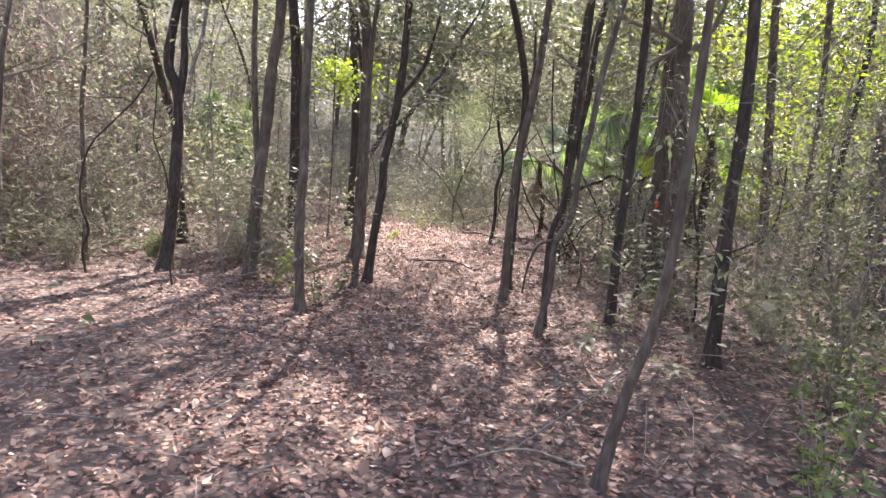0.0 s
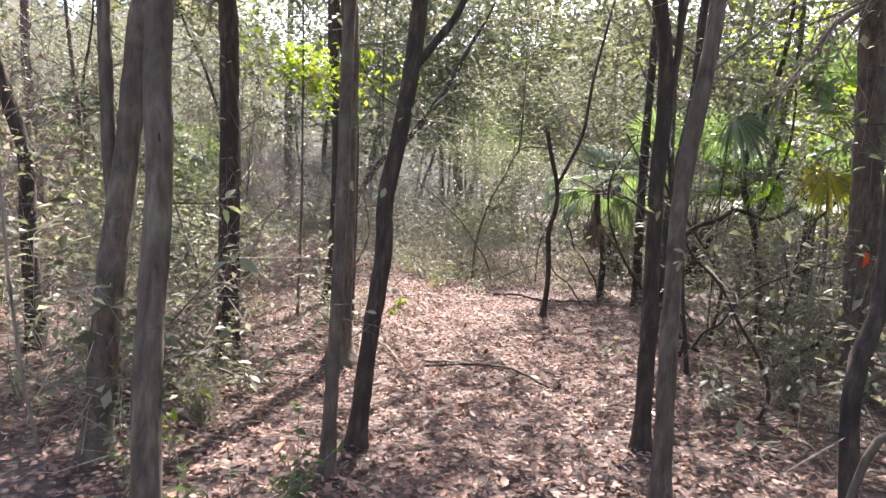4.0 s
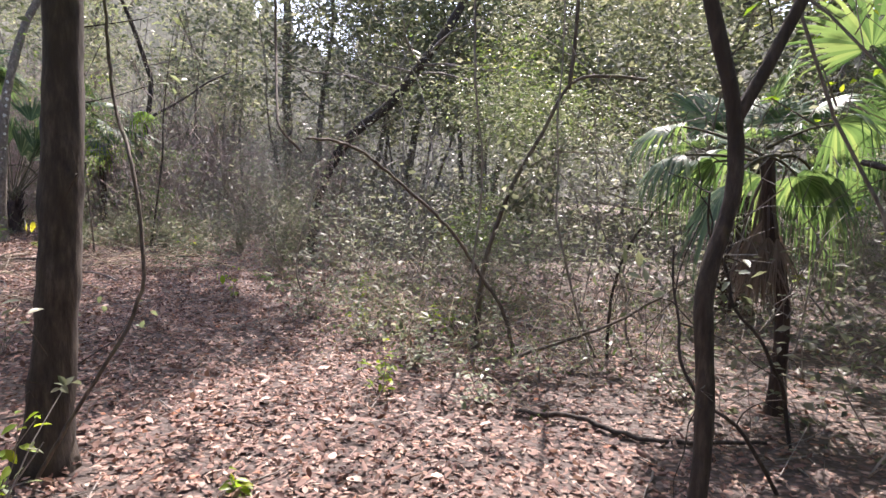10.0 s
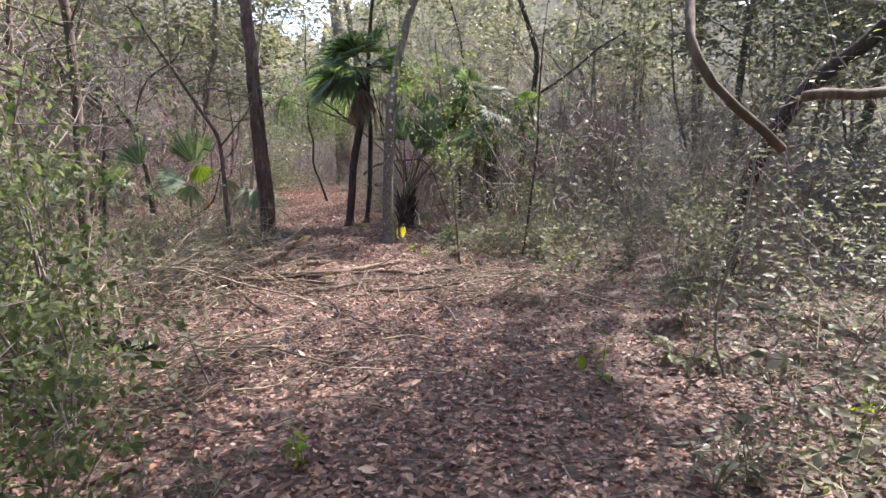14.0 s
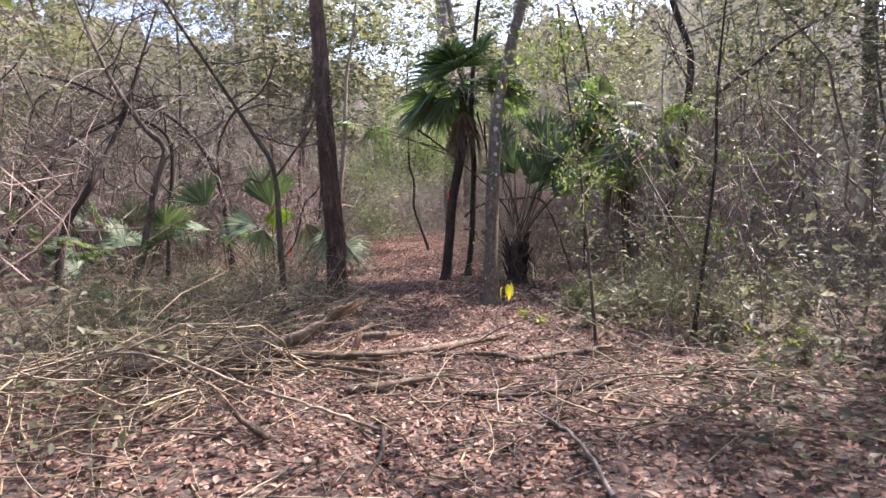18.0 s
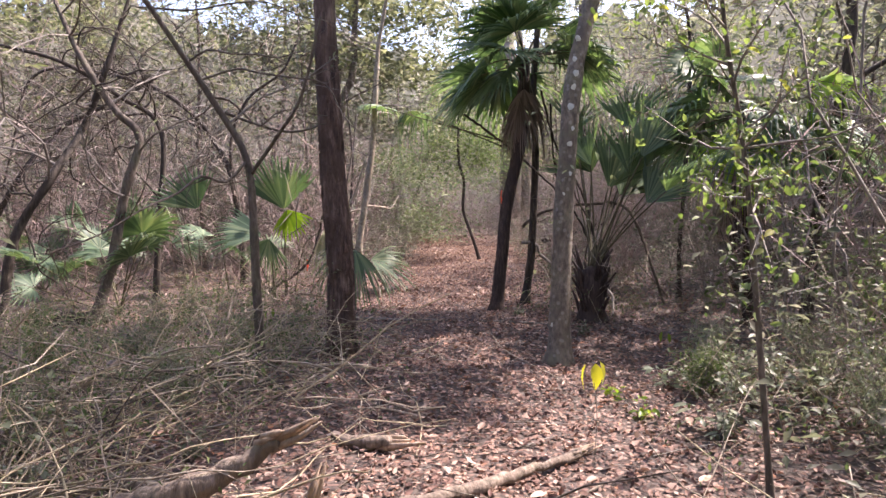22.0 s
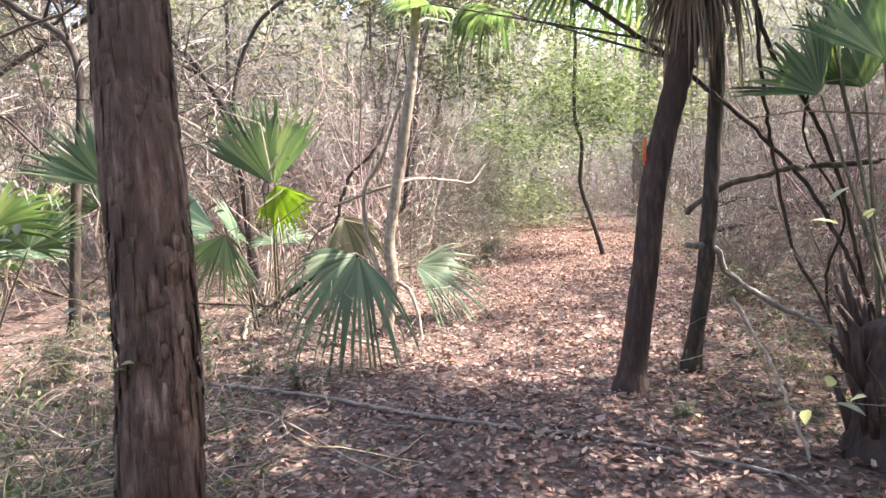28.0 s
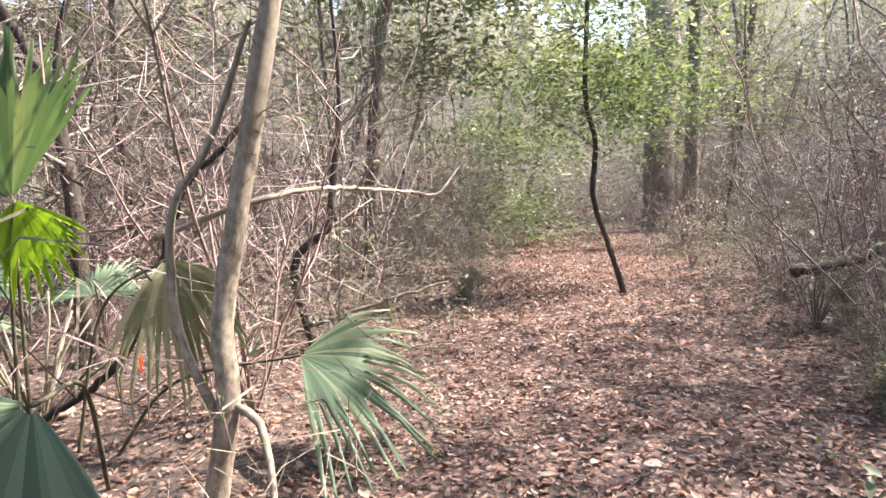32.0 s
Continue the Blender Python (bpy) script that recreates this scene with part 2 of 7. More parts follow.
def soil():
    """Leaf mould: small overlapping flakes of brown and tan over dark humus."""
    m, nt, p, out = nodes_of("leaf_mould")
    v = coords(nt)
    w = nt.nodes.new("ShaderNodeTexVoronoi")
    w.inputs["Scale"].default_value, w.inputs["Randomness"].default_value = 17, 1
    wob = nt.nodes.new("ShaderNodeVectorMath")
    wob.operation = "ADD"
    jit = nt.nodes.new("ShaderNodeTexNoise")
    jit.inputs["Scale"].default_value = 9
    nt.links.new(v, jit.inputs["Vector"])
    nt.links.new(v, wob.inputs[0])
    sc = nt.nodes.new("ShaderNodeVectorMath")
    sc.operation = "SCALE"
    sc.inputs["Scale"].default_value = 0.12
    nt.links.new(jit.outputs["Color"], sc.inputs[0])
    nt.links.new(sc.outputs[0], wob.inputs[1])
    nt.links.new(wob.outputs[0], w.inputs["Vector"])
    sep = nt.nodes.new("ShaderNodeSeparateColor")
    nt.links.new(w.outputs["Color"], sep.inputs[0])
    c = ramp(nt, [(0.0, (0.056, 0.032, 0.024)), (0.35, (0.13, 0.076, 0.058)), (0.65, (0.215, 0.138, 0.107)), (0.9, (0.31, 0.215, 0.172)), (1.0, (0.29, 0.13, 0.075))], sep.outputs[0])
    c = mix_colour(nt, c, (0.045, 0.033, 0.027), ramp(nt, [(0.28, (0, 0, 0)), (0.5, (0.9, 0.9, 0.9))], w.outputs["Distance"]))
    broad = noise_tex(nt, 0.8, v, 4)
    c = mix_colour(nt, c, (0.07, 0.055, 0.042), ramp(nt, [(0.45, (0, 0, 0)), (0.7, (0.6, 0.6, 0.6))], broad))
    nt.links.new(c, p.inputs["Base Color"])
    p.inputs["Roughness"].default_value = 0.85
    h = nt.nodes.new("ShaderNodeMath")
    h.operation = "SUBTRACT"
    nt.links.new(sep.outputs[1], h.inputs[0])
    nt.links.new(w.outputs["Distance"], h.inputs[1])
    bump(nt, h.outputs[0], 0.8, 0.03, p)
    return m


SOIL = soil()


# ---- geometry helpers ----
class Geo:
    """Gathers tubes and leaves, and turns them into one mesh."""

    def __init__(self):
        self.v, self.q, self.t, self.n = [], [], [], 0

    def add(self, verts, quads=None, tris=None):
        verts = np.asarray(verts, float).reshape(-1, 3)
        if quads is not None and len(quads):
            self.q.append(np.asarray(quads, int) + self.n)
        if tris is not None and len(tris):
            self.t.append(np.asarray(tris, int) + self.n)
        self.v.append(verts)
        self.n += len(verts)

    def tube(self, pts, radii, sides=6, rough=0.0, rng=None, cap=True):
        pts = np.asarray(pts, float)
        k = len(pts)
        radii = np.broadcast_to(np.asarray(radii, float), (k,))
        d = np.gradient(pts, axis=0)
        d /= np.linalg.norm(d, axis=1, keepdims=True) + 1e-9
        ref = np.where(np.abs(d[:, 2:3]) > 0.9, np.array([[1.0, 0, 0]]), np.array([[0, 0, 1.0]]))
        if np.abs(d[:, 2]).max() > 0.9 and np.abs(d[:, 2]).min() <= 0.9:
            ref = np.tile(np.array([[0.83, 0.55, 0.1]]), (k, 1))
        u = np.cross(d, ref)
        u /= np.linalg.norm(u, axis=1, keepdims=True) + 1e-9
        w = np.cross(d, u)
        a = np.linspace(0, 2 * np.pi, sides, endpoint=False)
        r = np.tile(radii[:, None], (1, sides))
        if rough and rng is not None:
            r = r * (1 + rough * rng.standard_normal((k, sides)))
        ring = pts[:, None, :] + r[:, :, None] * (np.cos(a)[None, :, None] * u[:, None, :] + np.sin(a)[None, :, None] * w[:, None, :])
        i = np.arange(k - 1)[:, None] * sides
        j = np.arange(sides)[None, :]
        jn = (j + 1) % sides
        quads = np.stack([i + j, i + jn, i + sides + jn, i + sides + j], -1).reshape(-1, 4)
        self.add(ring.reshape(-1, 3), quads)
        if cap:
            e = self.n - sides
            self.v.append(pts[-1:] + d[-1:] * radii[-1] * 0.6)
            self.t.append(np.stack([e + np.arange(sides), e + (np.arange(sides) + 1) % sides, np.full(sides, self.n)], -1))
            self.n += 1
            b = e - (k - 1) * sides
            self.v.append(pts[:1] - d[:1] * radii[0] * 0.4)
            self.t.append(np.stack([b + (np.arange(sides) + 1) % sides, b + np.arange(sides), np.full(sides, self.n)], -1))
            self.n += 1

    def leaves(self, at, way, up, length, width, fold=0.25):
        """Folded diamond leaves: base at, pointing along way, faces roughly along up."""
        at, way, up = (np.asarray(a, float) for a in (at, way, up))
        way = way / (np.linalg.norm(way, axis=1, keepdims=True) + 1e-9)
        side = np.cross(way, up)
        side /= np.linalg.norm(side, axis=1, keepdims=True) + 1e-9
        nor = np.cross(side, way)
        length, width = np.broadcast_to(length, (len(at),))[:, None], np.broadcast_to(width, (len(at),))[:, None]
        mid = at + way * length * 0.45
        verts = np.stack([at, mid + side * width / 2 + nor * width * fold, at + way * length, mid - side * width / 2 + nor * width * fold], 1)
        b = np.arange(len(at))[:, None] * 4
        tris = np.concatenate([b + np.array([[0, 1, 2]]), b + np.array([[0, 2, 3]])], 0)
        self.add(verts.reshape(-1, 3), None, tris)

    def oval_leaves(self, at, way, up, length, width, fold=0.25, curl=0.15):
        """Dry oval leaves of two halves folded along the midrib, the tip curled."""
        at, way, up = (np.asarray(a, float) for a in (at, way, up))
        way = way / (np.linalg.norm(way, axis=1, keepdims=True) + 1e-9)
        side = np.cross(way, up)
        side /= np.linalg.norm(side, axis=1, keepdims=True) + 1e-9
        nor = np.cross(side, way)
        length, width = np.broadcast_to(length, (len(at),))[:, None], np.broadcast_to(width, (len(at),))[:, None]
        fold = np.broadcast_to(fold, (len(at),))[:, None]
        a, b = at + way * length * 0.27, at + way * length * 0.68
        out = side * width / 2 + nor * width * fold
        inn = -side * width / 2 + nor * width * fold
        verts = np.stack([at, a + out, b + out * 0.9, at + way * length + nor * curl * length, b + inn * 0.9, a + inn], 1)
        k = np.arange(len(at))[:, None] * 6
        self.add(verts.reshape(-1, 3), np.concatenate([k + np.array([[0, 1, 2, 3]]), k + np.array([[0, 3, 4, 5]])]))

    def broad_leaves(self, at, way, up, length, width, fold=0.22, curl=0.2):
        """Pointed oval leaves with a folded midrib and a drooping tip."""
        at, way, up = (np.asarray(a, float) for a in (at, way, up))
        way = way / (np.linalg.norm(way, axis=1, keepdims=True) + 1e-9)
        side = np.cross(way, up)
        side /= np.linalg.norm(side, axis=1, keepdims=True) + 1e-9
        nor = np.cross(side, way)
        length, width = np.broadcast_to(length, (len(at),))[:, None], np.broadcast_to(width, (len(at),))[:, None]
        rows = [at]
        for f, w in ((0.28, 0.85), (0.6, 0.9), (0.85, 0.45)):
            c = at + way * length * f - nor * curl * length * f ** 2
            rows += [c + side * width * w / 2 + nor * width * w * fold, c, c - side * width * w / 2 + nor * width * w * fold]
        rows.append(at + way * length - nor * curl * length)
        b = np.arange(len(at))[:, None] * 11
        q = np.concatenate([b + np.array([[1, 4, 5, 2]]), b + np.array([[2, 5, 6, 3]]), b + np.array([[4, 7, 8, 5]]), b + np.array([[5, 8, 9, 6]])])
        t = np.concatenate([b + np.array([k]) for k in ([0, 1, 2], [0, 2, 3], [7, 10, 8], [8, 10, 9])])
        self.add(np.stack(rows, 1).reshape(-1, 3), q, t)

    def mesh(self, name, material, smooth=True):
        v = np.concatenate(self.v)
        q = np.concatenate(self.q) if self.q else np.zeros((0, 4), int)
        t = np.concatenate(self.t) if self.t else np.zeros((0, 3), int)
        me = bpy.data.meshes.new(name)
        me.vertices.add(len(v))
        me.vertices.foreach_set("co", v.astype(np.float32).ravel())
        loops = np.concatenate([q.ravel(), t.ravel()]).astype(np.int32)
        starts = np.concatenate([np.arange(len(q)) * 4, len(q) * 4 + np.arange(len(t)) * 3]).astype(np.int32)
        me.loops.add(len(loops))
        me.loops.foreach_set("vertex_index", loops)
        me.polygons.add(len(starts))
        me.polygons.foreach_set("loop_start", starts)
        me.polygons.foreach_set("loop_total", np.concatenate([np.full(len(q), 4), np.full(len(t), 3)]).astype(np.int32))
        if smooth:
            me.polygons.foreach_set("use_smooth", np.ones(len(starts), bool))
        me.update(calc_edges=True)
        me.validate()
        me.materials.append(material)
        return me


def part(name, geo, material, parent, label="", smooth=True):
    ob = new(name, geo.mesh(name, material, smooth))
    ob.parent = parent
    return tagged(ob, label) if label else ob


def thing(name, at, label, category, group="", kind=""):
    ob = new(name)
    ob.location = at
    ob.empty_display_size = 0.2
    return tagged(ob, label, category, group, kind)


def ground_z(x, y):
    """The forest floor: nearly level, a little higher to the west, with low swells."""
    x, y = np.asarray(x, float), np.asarray(y, float)
    z = -0.13 + 0.06 * np.clip((-12 - x) / 5, 0, 1)
    z = z + 0.018 * np.sin(1.31 * x + 0.7 * y) + 0.014 * np.sin(2.2 * y - 1.1 * x + 1.0) + 0.006 * np.sin(5.3 * x + 1.9 * y) + 0.005 * np.sin(6.1 * y - 2.3 * x)
    far = np.clip((np.hypot(x + 6, y - 14) - 30) / 60, 0, 1)
    return z + far * (0.5 * np.sin(0.05 * x + 1) + 0.5 * np.sin(0.043 * y))


TRAIL = np.array([(0, -4), (0, 0), (-0.3, 3), (-0.4, 5.5), (-0.15, 8.5), (0.1, 9.7), (-0.1, 11.5), (-0.5, 13), (-1.3, 13.9), (-2.7, 15.5), (-4.2, 17.2), (-5.3, 18),
                  (-7, 19.3), (-9, 21.2), (-11.6, 22.9), (-13.5, 24.8), (-16.5, 27), (-20.5, 30), (-25, 33), (-29.5, 36.2)], float)


def trail_distance(x, y):
    p = np.stack([np.atleast_1d(x), np.atleast_1d(y)], -1)[:, None, :]
    a, b = TRAIL[None, :-1], TRAIL[None, 1:]
    k = np.clip(((p - a) * (b - a)).sum(-1) / ((b - a) ** 2).sum(-1), 0, 1)
    return np.linalg.norm(p - a - k[..., None] * (b - a), axis=-1).min(1)


SUN_POOLS = [(1.5, 16.3, 3.0), (-0.8, 19.5, 2.6), (2.8, 20.0, 3.2), (-3.5, 11.0, 1.4), (-0.4, 14.0, 1.5), (-4.1, 6.4, 1.7), (-0.7, 12.2, 1.2), (-0.9, 3.6, 0.8), (-2.7, 9.85, 0.5), (-7.3, 22.6, 2.0), (-8.3, 23.3, 1.2), (-7.2, 19.6, 1.7), (-5.6, 20.8, 1.3),
             (-17.4, 21.3, 1.4), (-15.6, 20.9, 1.0), (-14.9, 23.5, 0.8), (6.5, 9.0, 2.2), (9.0, 15.0, 2.5), (-16.0, 25.0, 1.2), (-18.5, 27.5, 1.6), (-14.5, 27.8, 1.5), (5.5, 13.0, 2.0), (4.1, 14.4, 2.0), (-9.5, 23.8, 0.9), (-11.4, 25.9, 1.3), (-9.0, 27.2, 1.6), (-6.6, 23.4, 1.3), (-5.0, 24.5, 1.6), (-12.5, 29.5, 1.8), (8.0, 11.0, 2.5), (-22.0, 31.0, 2.5), (-20.5, 25.0, 2.2), (-18.0, 24.0, 1.5)]


def in_gap(x, y, z):
    """True where a leaf up there would shade one of the sunlit places: the gaps of the canopy."""
    k = z / math.tan(radians(SUN_EL))
    px, py = x - k * math.sin(radians(SUN_AZ)), y - k * math.cos(radians(SUN_AZ))
    hit = np.zeros(np.shape(px), bool)
    for cx, cy, r in SUN_POOLS:
        hit |= (px - cx) ** 2 + (py - cy) ** 2 < r * r
    return hit & (z > 2.2)


def spline(points, step=0.12):
    """A smooth line through a few points (Catmull-Rom)."""
    p = np.asarray(points, float)
    if len(p) < 3:
        n = max(2, int(np.linalg.norm(p[-1] - p[0]) / step))
        return p[0] + np.linspace(0, 1, n)[:, None] * (p[-1] - p[0])
    e = np.vstack([2 * p[0] - p[1], p, 2 * p[-1] - p[-2]])
    out = []
    for i in range(1, len(e) - 2):
        n = max(2, int(np.linalg.norm(e[i + 1] - e[i]) / step))
        t = np.linspace(0, 1, n, endpoint=False)[:, None]
        a, b, c, d = e[i - 1], e[i], e[i + 1], e[i + 2]
        out.append(0.5 * (2 * b + (c - a) * t + (2 * a - 5 * b + 4 * c - d) * t ** 2 + (3 * b - a - 3 * c + d) * t ** 3))
    out.append(p[-1:])
    return np.vstack(out)


def wander(rng, start, way, length, segs, bend=0.25, lift=0.0):
    """A branch line that strays as it grows."""
    way = np.asarray(way, float)
    way = way / np.linalg.norm(way)
    pts, step = [np.asarray(start, float)], length / segs
    for _ in range(segs):
        way = way + bend * rng.standard_normal(3) + np.array([0, 0, lift])
        way /= np.linalg.norm(way)
        pts.append(pts[-1] + way * step)
    return np.array(pts)


def ribbons(geo, rng, at, way, length, width, bend=0.3):
    """Thin twigs in bulk: each a narrow bent strip of two pieces."""
    at, way = np.asarray(at, float), np.asarray(way, float)
    n = len(at)
    way = way / (np.linalg.norm(way, axis=1, keepdims=True) + 1e-9)
    side = np.cross(way, rng.standard_normal((n, 3)))
    side /= np.linalg.norm(side, axis=1, keepdims=True) + 1e-9
    length, width = np.broadcast_to(length, (n,))[:, None], np.broadcast_to(width, (n,))[:, None]
    kink = bend * rng.standard_normal((n, 3)) * length * 0.5
    mid, end = at + way * length * 0.5 + kink, at + way * length
    v = np.stack([at - side * width / 2, at + side * width / 2, mid - side * width * 0.38, mid + side * width * 0.38, end - side * width * 0.15, end + side * width * 0.15], 1)
    b = np.arange(n)[:, None] * 6
    geo.add(v.reshape(-1, 3), np.concatenate([b + np.array([[0, 1, 3, 2]]), b + np.array([[2, 3, 5, 4]])]))
    return mid, end


def foliage(rng, wood, leaf, start, way, length, radius, twigs, per_twig, size, sides=4, spread=0.5, droop=0.0, segs=4, fine=False):
    """A branch with twigs and, if leaf is given, leaves along them."""
    line = wander(rng, start, way, length, segs, 0.22, 0.05)
    wood.tube(line, np.linspace(radius, radius * 0.3, len(line)), sides, cap=False)
    if not twigs:
        return
    i = rng.integers(1, len(line), twigs)
    d = line[i] - line[i - 1]
    d = d / (np.linalg.norm(d, axis=1, keepdims=True) + 1e-9) + 0.75 * rng.standard_normal((twigs, 3)) - np.array([0, 0, droop])
    tl = length * rng.uniform(0.25, 0.6, twigs)
    mid, end = ribbons(wood, rng, line[i], d, tl, max(radius * 0.7, 0.003))
    if leaf is not None and per_twig:
        f = rng.uniform(0.1, 1, (twigs, per_twig, 1))
        a, m, e = line[i][:, None], mid[:, None], end[:, None]
        at = np.where(f < 0.5, a + (m - a) * 2 * f, m + (e - m) * (2 * f - 1)).reshape(-1, 3) + rng.standard_normal((twigs * per_twig, 3)) * spread * 0.1
        n = len(at)
        w = rng.standard_normal((n, 3)) + np.array([0, 0, -0.2])
        up = rng.standard_normal((n, 3)) * 0.6 + np.array([0, 0, 1.0])
        s = size * rng.uniform(0.6, 1.3, n)
        (leaf.broad_leaves if fine else leaf.leaves)(at, w, up, s, s * rng.uniform(0.4, 0.6, n))


# ---- the forest floor ----
def stretch_axis(lo, hi, step, reach):
    near = list(np.arange(lo, hi + 1e-6, step))
    out, s = [], step
    x = near[-1]
    while x < hi + reach:
        s *= 1.25
        x += s
        out.append(x)
    left, s, x = [], step, near[0]
    while x > lo - reach:
        s *= 1.25
        x -= s
        left.append(x)
    return np.array(left[::-1] + near + out)


gx, gy = stretch_axis(-28, 9, 0.3, 600), stretch_axis(-3, 37, 0.3, 600)
XX, YY = np.meshgrid(gx, gy, indexing="ij")
floor_geo = Geo()
ii = (np.arange(len(gx) - 1)[:, None] * len(gy) + np.arange(len(gy) - 1)[None, :]).ravel()
floor_geo.add(np.stack([XX, YY, ground_z(XX, YY)], -1), np.stack([ii, ii + len(gy), ii + len(gy) + 1, ii + 1], -1))
ground = new("ground", floor_geo.mesh("ground", SOIL))
tagged(ground, "forest floor of brown leaf mould and fallen leaves", "ground", kind="structure")

TAKEN = []          # footprints of placed plants


def base_at(x, y):
    TAKEN.append((x, y))
    return (x, y, float(ground_z(x, y)))


# ---- single trees beside the trail ----
def tree(base, path, r0, r1, material, label, height=9.0, limbs=(), seed=0, name="tree", crown=(7, 16, 12), leaf=None, low=2.8, flare=0.5, leaf_size=0.075, crooked=0, wide=1.0):
    """A tree from its line: path gives (dx, dy, z) of the trunk as far as it is known, then it grows on to its height."""
    rng = np.random.default_rng(1000 + seed)
    b = base_at(*base)
    top = thing(name, b, label, "tree")
    pts = [(0, 0, -0.12)] + [(0, 0, 0.0)] + [(x, y, z - b[2]) for x, y, z in path]
    known = pts[-1][2]
    d = np.array(pts[-1]) - np.array(pts[-2])
    d = d / np.linalg.norm(d)
    p = np.array(pts[-1], float)
    while p[2] < height:
        d = d + 0.1 * rng.standard_normal(3) + np.array([0, 0, 0.12])
        d /= np.linalg.norm(d)
        p = p + d * 0.9
        pts.append(tuple(p))
    line = spline(pts, 0.09)
    z = line[:, 2]
    r = np.interp(z, [0, known, max(height, known + 0.1)], [r0, r1, r1 * (0.35 if height > known + 1 else 1.0)])
    r = r * (1 + flare * np.exp(-np.clip(z, 0, None) / 0.11))
    sides = 14 if r0 > 0.045 else 9
    r = r * (1 + 0.035 * np.sin(z * 5.1 + seed) + 0.025 * np.sin(z * 13.7 + 2 * seed))
    wood = Geo()
    wood.tube(line, r, sides, 0.035, rng)
    part("trunk", wood, material, top)
    for limb in limbs:
        g = Geo()
        lr, pts_l = limb
        ln = spline([(x, y, z - b[2]) for x, y, z in pts_l], 0.08)
        g.tube(ln, np.linspace(lr, lr * 0.55, len(ln)), 8, 0.03, rng)
        part("limb", g, material, top)
    for _ in range(crooked):
        g = Geo()
        i = int(rng.integers(int(np.searchsorted(z, low).clip(1, len(line) - 2)), len(line)))
        a = rng.uniform(0, 2 * np.pi)
        lr = max(min(r[i] * 0.45, 0.017), 0.007)
        arm = spline(wander(rng, line[i], (math.cos(a), math.sin(a), rng.uniform(-0.2, 0.8)), rng.uniform(1.0, 2.4), 6, 0.42), 0.1)
        g.tube(arm, np.linspace(lr, lr * 0.35, len(arm)), 5, 0.05, rng, cap=False)
        for _ in range(6):
            k = int(rng.integers(len(arm) // 4, len(arm)))
            sub = wander(rng, arm[k], rng.standard_normal(3) + np.array([0, 0, 0.2]), rng.uniform(0.35, 1.0), 5, 0.4)
            g.tube(sub, np.linspace(lr * 0.4, 0.002, 6), 4, cap=False)
            m = rng.integers(1, 6, 4)
            ribbons(g, rng, sub[m], rng.standard_normal((4, 3)), rng.uniform(0.15, 0.5, 4), 0.006)
        part("limb", g, material, top)
    if r0 > 0.03 and known > 1.0:
        g, few = Geo(), Geo()
        m = np.searchsorted(z, rng.uniform(0.25, min(3.4, known + 0.6), 16)).clip(1, len(line) - 1)
        a = rng.uniform(0, 2 * np.pi, 16)
        way = np.stack([np.cos(a), np.sin(a), rng.uniform(-0.2, 0.9, 16)], -1)
        mid, end = ribbons(g, rng, line[m] + way * r[m][:, None] * 0.7, way, rng.uniform(0.12, 0.55, 16), 0.007, 0.35)
        ribbons(g, rng, mid, rng.standard_normal((16, 3)), rng.uniform(0.08, 0.25, 16), 0.004)
        tagged(part("twig_growth", g, material, top), kind="stuff")
        pick = end[rng.random(16) < 0.55]
        at = np.repeat(pick, 4, axis=0) + 0.05 * rng.standard_normal((4 * len(pick), 3))
        if len(at):
            few.broad_leaves(at, rng.standard_normal(at.shape), rng.standard_normal(at.shape) * 0.4 + np.array([0, 0, 1.0]), rng.uniform(0.04, 0.08, len(at)), 0.03)
            tagged(part("sparse_foliage", few, LEAF_PALE, top, "few pale green leaves"), kind="stuff")
    n, twigs, per = crown
    if n:
        cl = Geo()
        for k in range(n):
            cw = Geo()
            zz = rng.uniform(low, max(height - 0.3, low + 0.2))
            i = int(np.searchsorted(z, zz).clip(1, len(line) - 1))
            a = rng.uniform(0, 2 * np.pi)
            foliage(rng, cw, cl if per else None, line[i], (math.cos(a), math.sin(a), rng.uniform(-0.1, 0.7)), rng.uniform(0.9, 2.4) * wide * min(1.0, height / 7), max(r[i] * 0.4, 0.008), twigs, per, leaf_size, 5, fine=height < 4.5)
            part("branch", cw, TWIG, top)
        if cl.n:
            tagged(part("crown", cl, leaf or LEAF_OLIVE, top, "small olive-green leaves"), kind="stuff")
    return top


DARK, GREY = "slender dark-barked tree standing in leaf litter", "slender grey-brown tree with furrowed bark in leaf litter"
tree((-3.45, 7.71), [(0.04, 0.13, 0.83), (0.02, 0.28, 1.99), (-0.12, 0.31, 2.42), (-0.08, 0.4, 3.02)], 0.08, 0.055, BARK_DARK, "dark slender tree forking at head height", 8.5, seed=1,
     limbs=[(0.055, [(0.02, 0.28, 1.9), (0.06, 0.35, 2.48), (0.03, 0.42, 3.03), (0.1, 0.5, 4.6)])])
tree((-4.1, 9.8), [(-0.13, 0.1, 0.98), (-0.18, 0.15, 1.61), (-0.37, 0.2, 2.14)], 0.08, 0.06, BARK_DARK, DARK, 8, seed=2)
tree((-2.33, 7.54), [(0.01, 0.14, 0.91), (0.06, 0.25, 1.69), (0.09, 0.35, 2.47), (0.14, 0.43, 3.0)], 0.078, 0.066, BARK_GREY, "grey-brown tree with a second stem from low down", 9.5, seed=3,
     limbs=[(0.045, [(0.02, 0.2, 1.1), (-0.06, 0.26, 1.69), (-0.13, 0.33, 2.57), (-0.15, 0.38, 2.98), (-0.2, 0.5, 4.8)])])
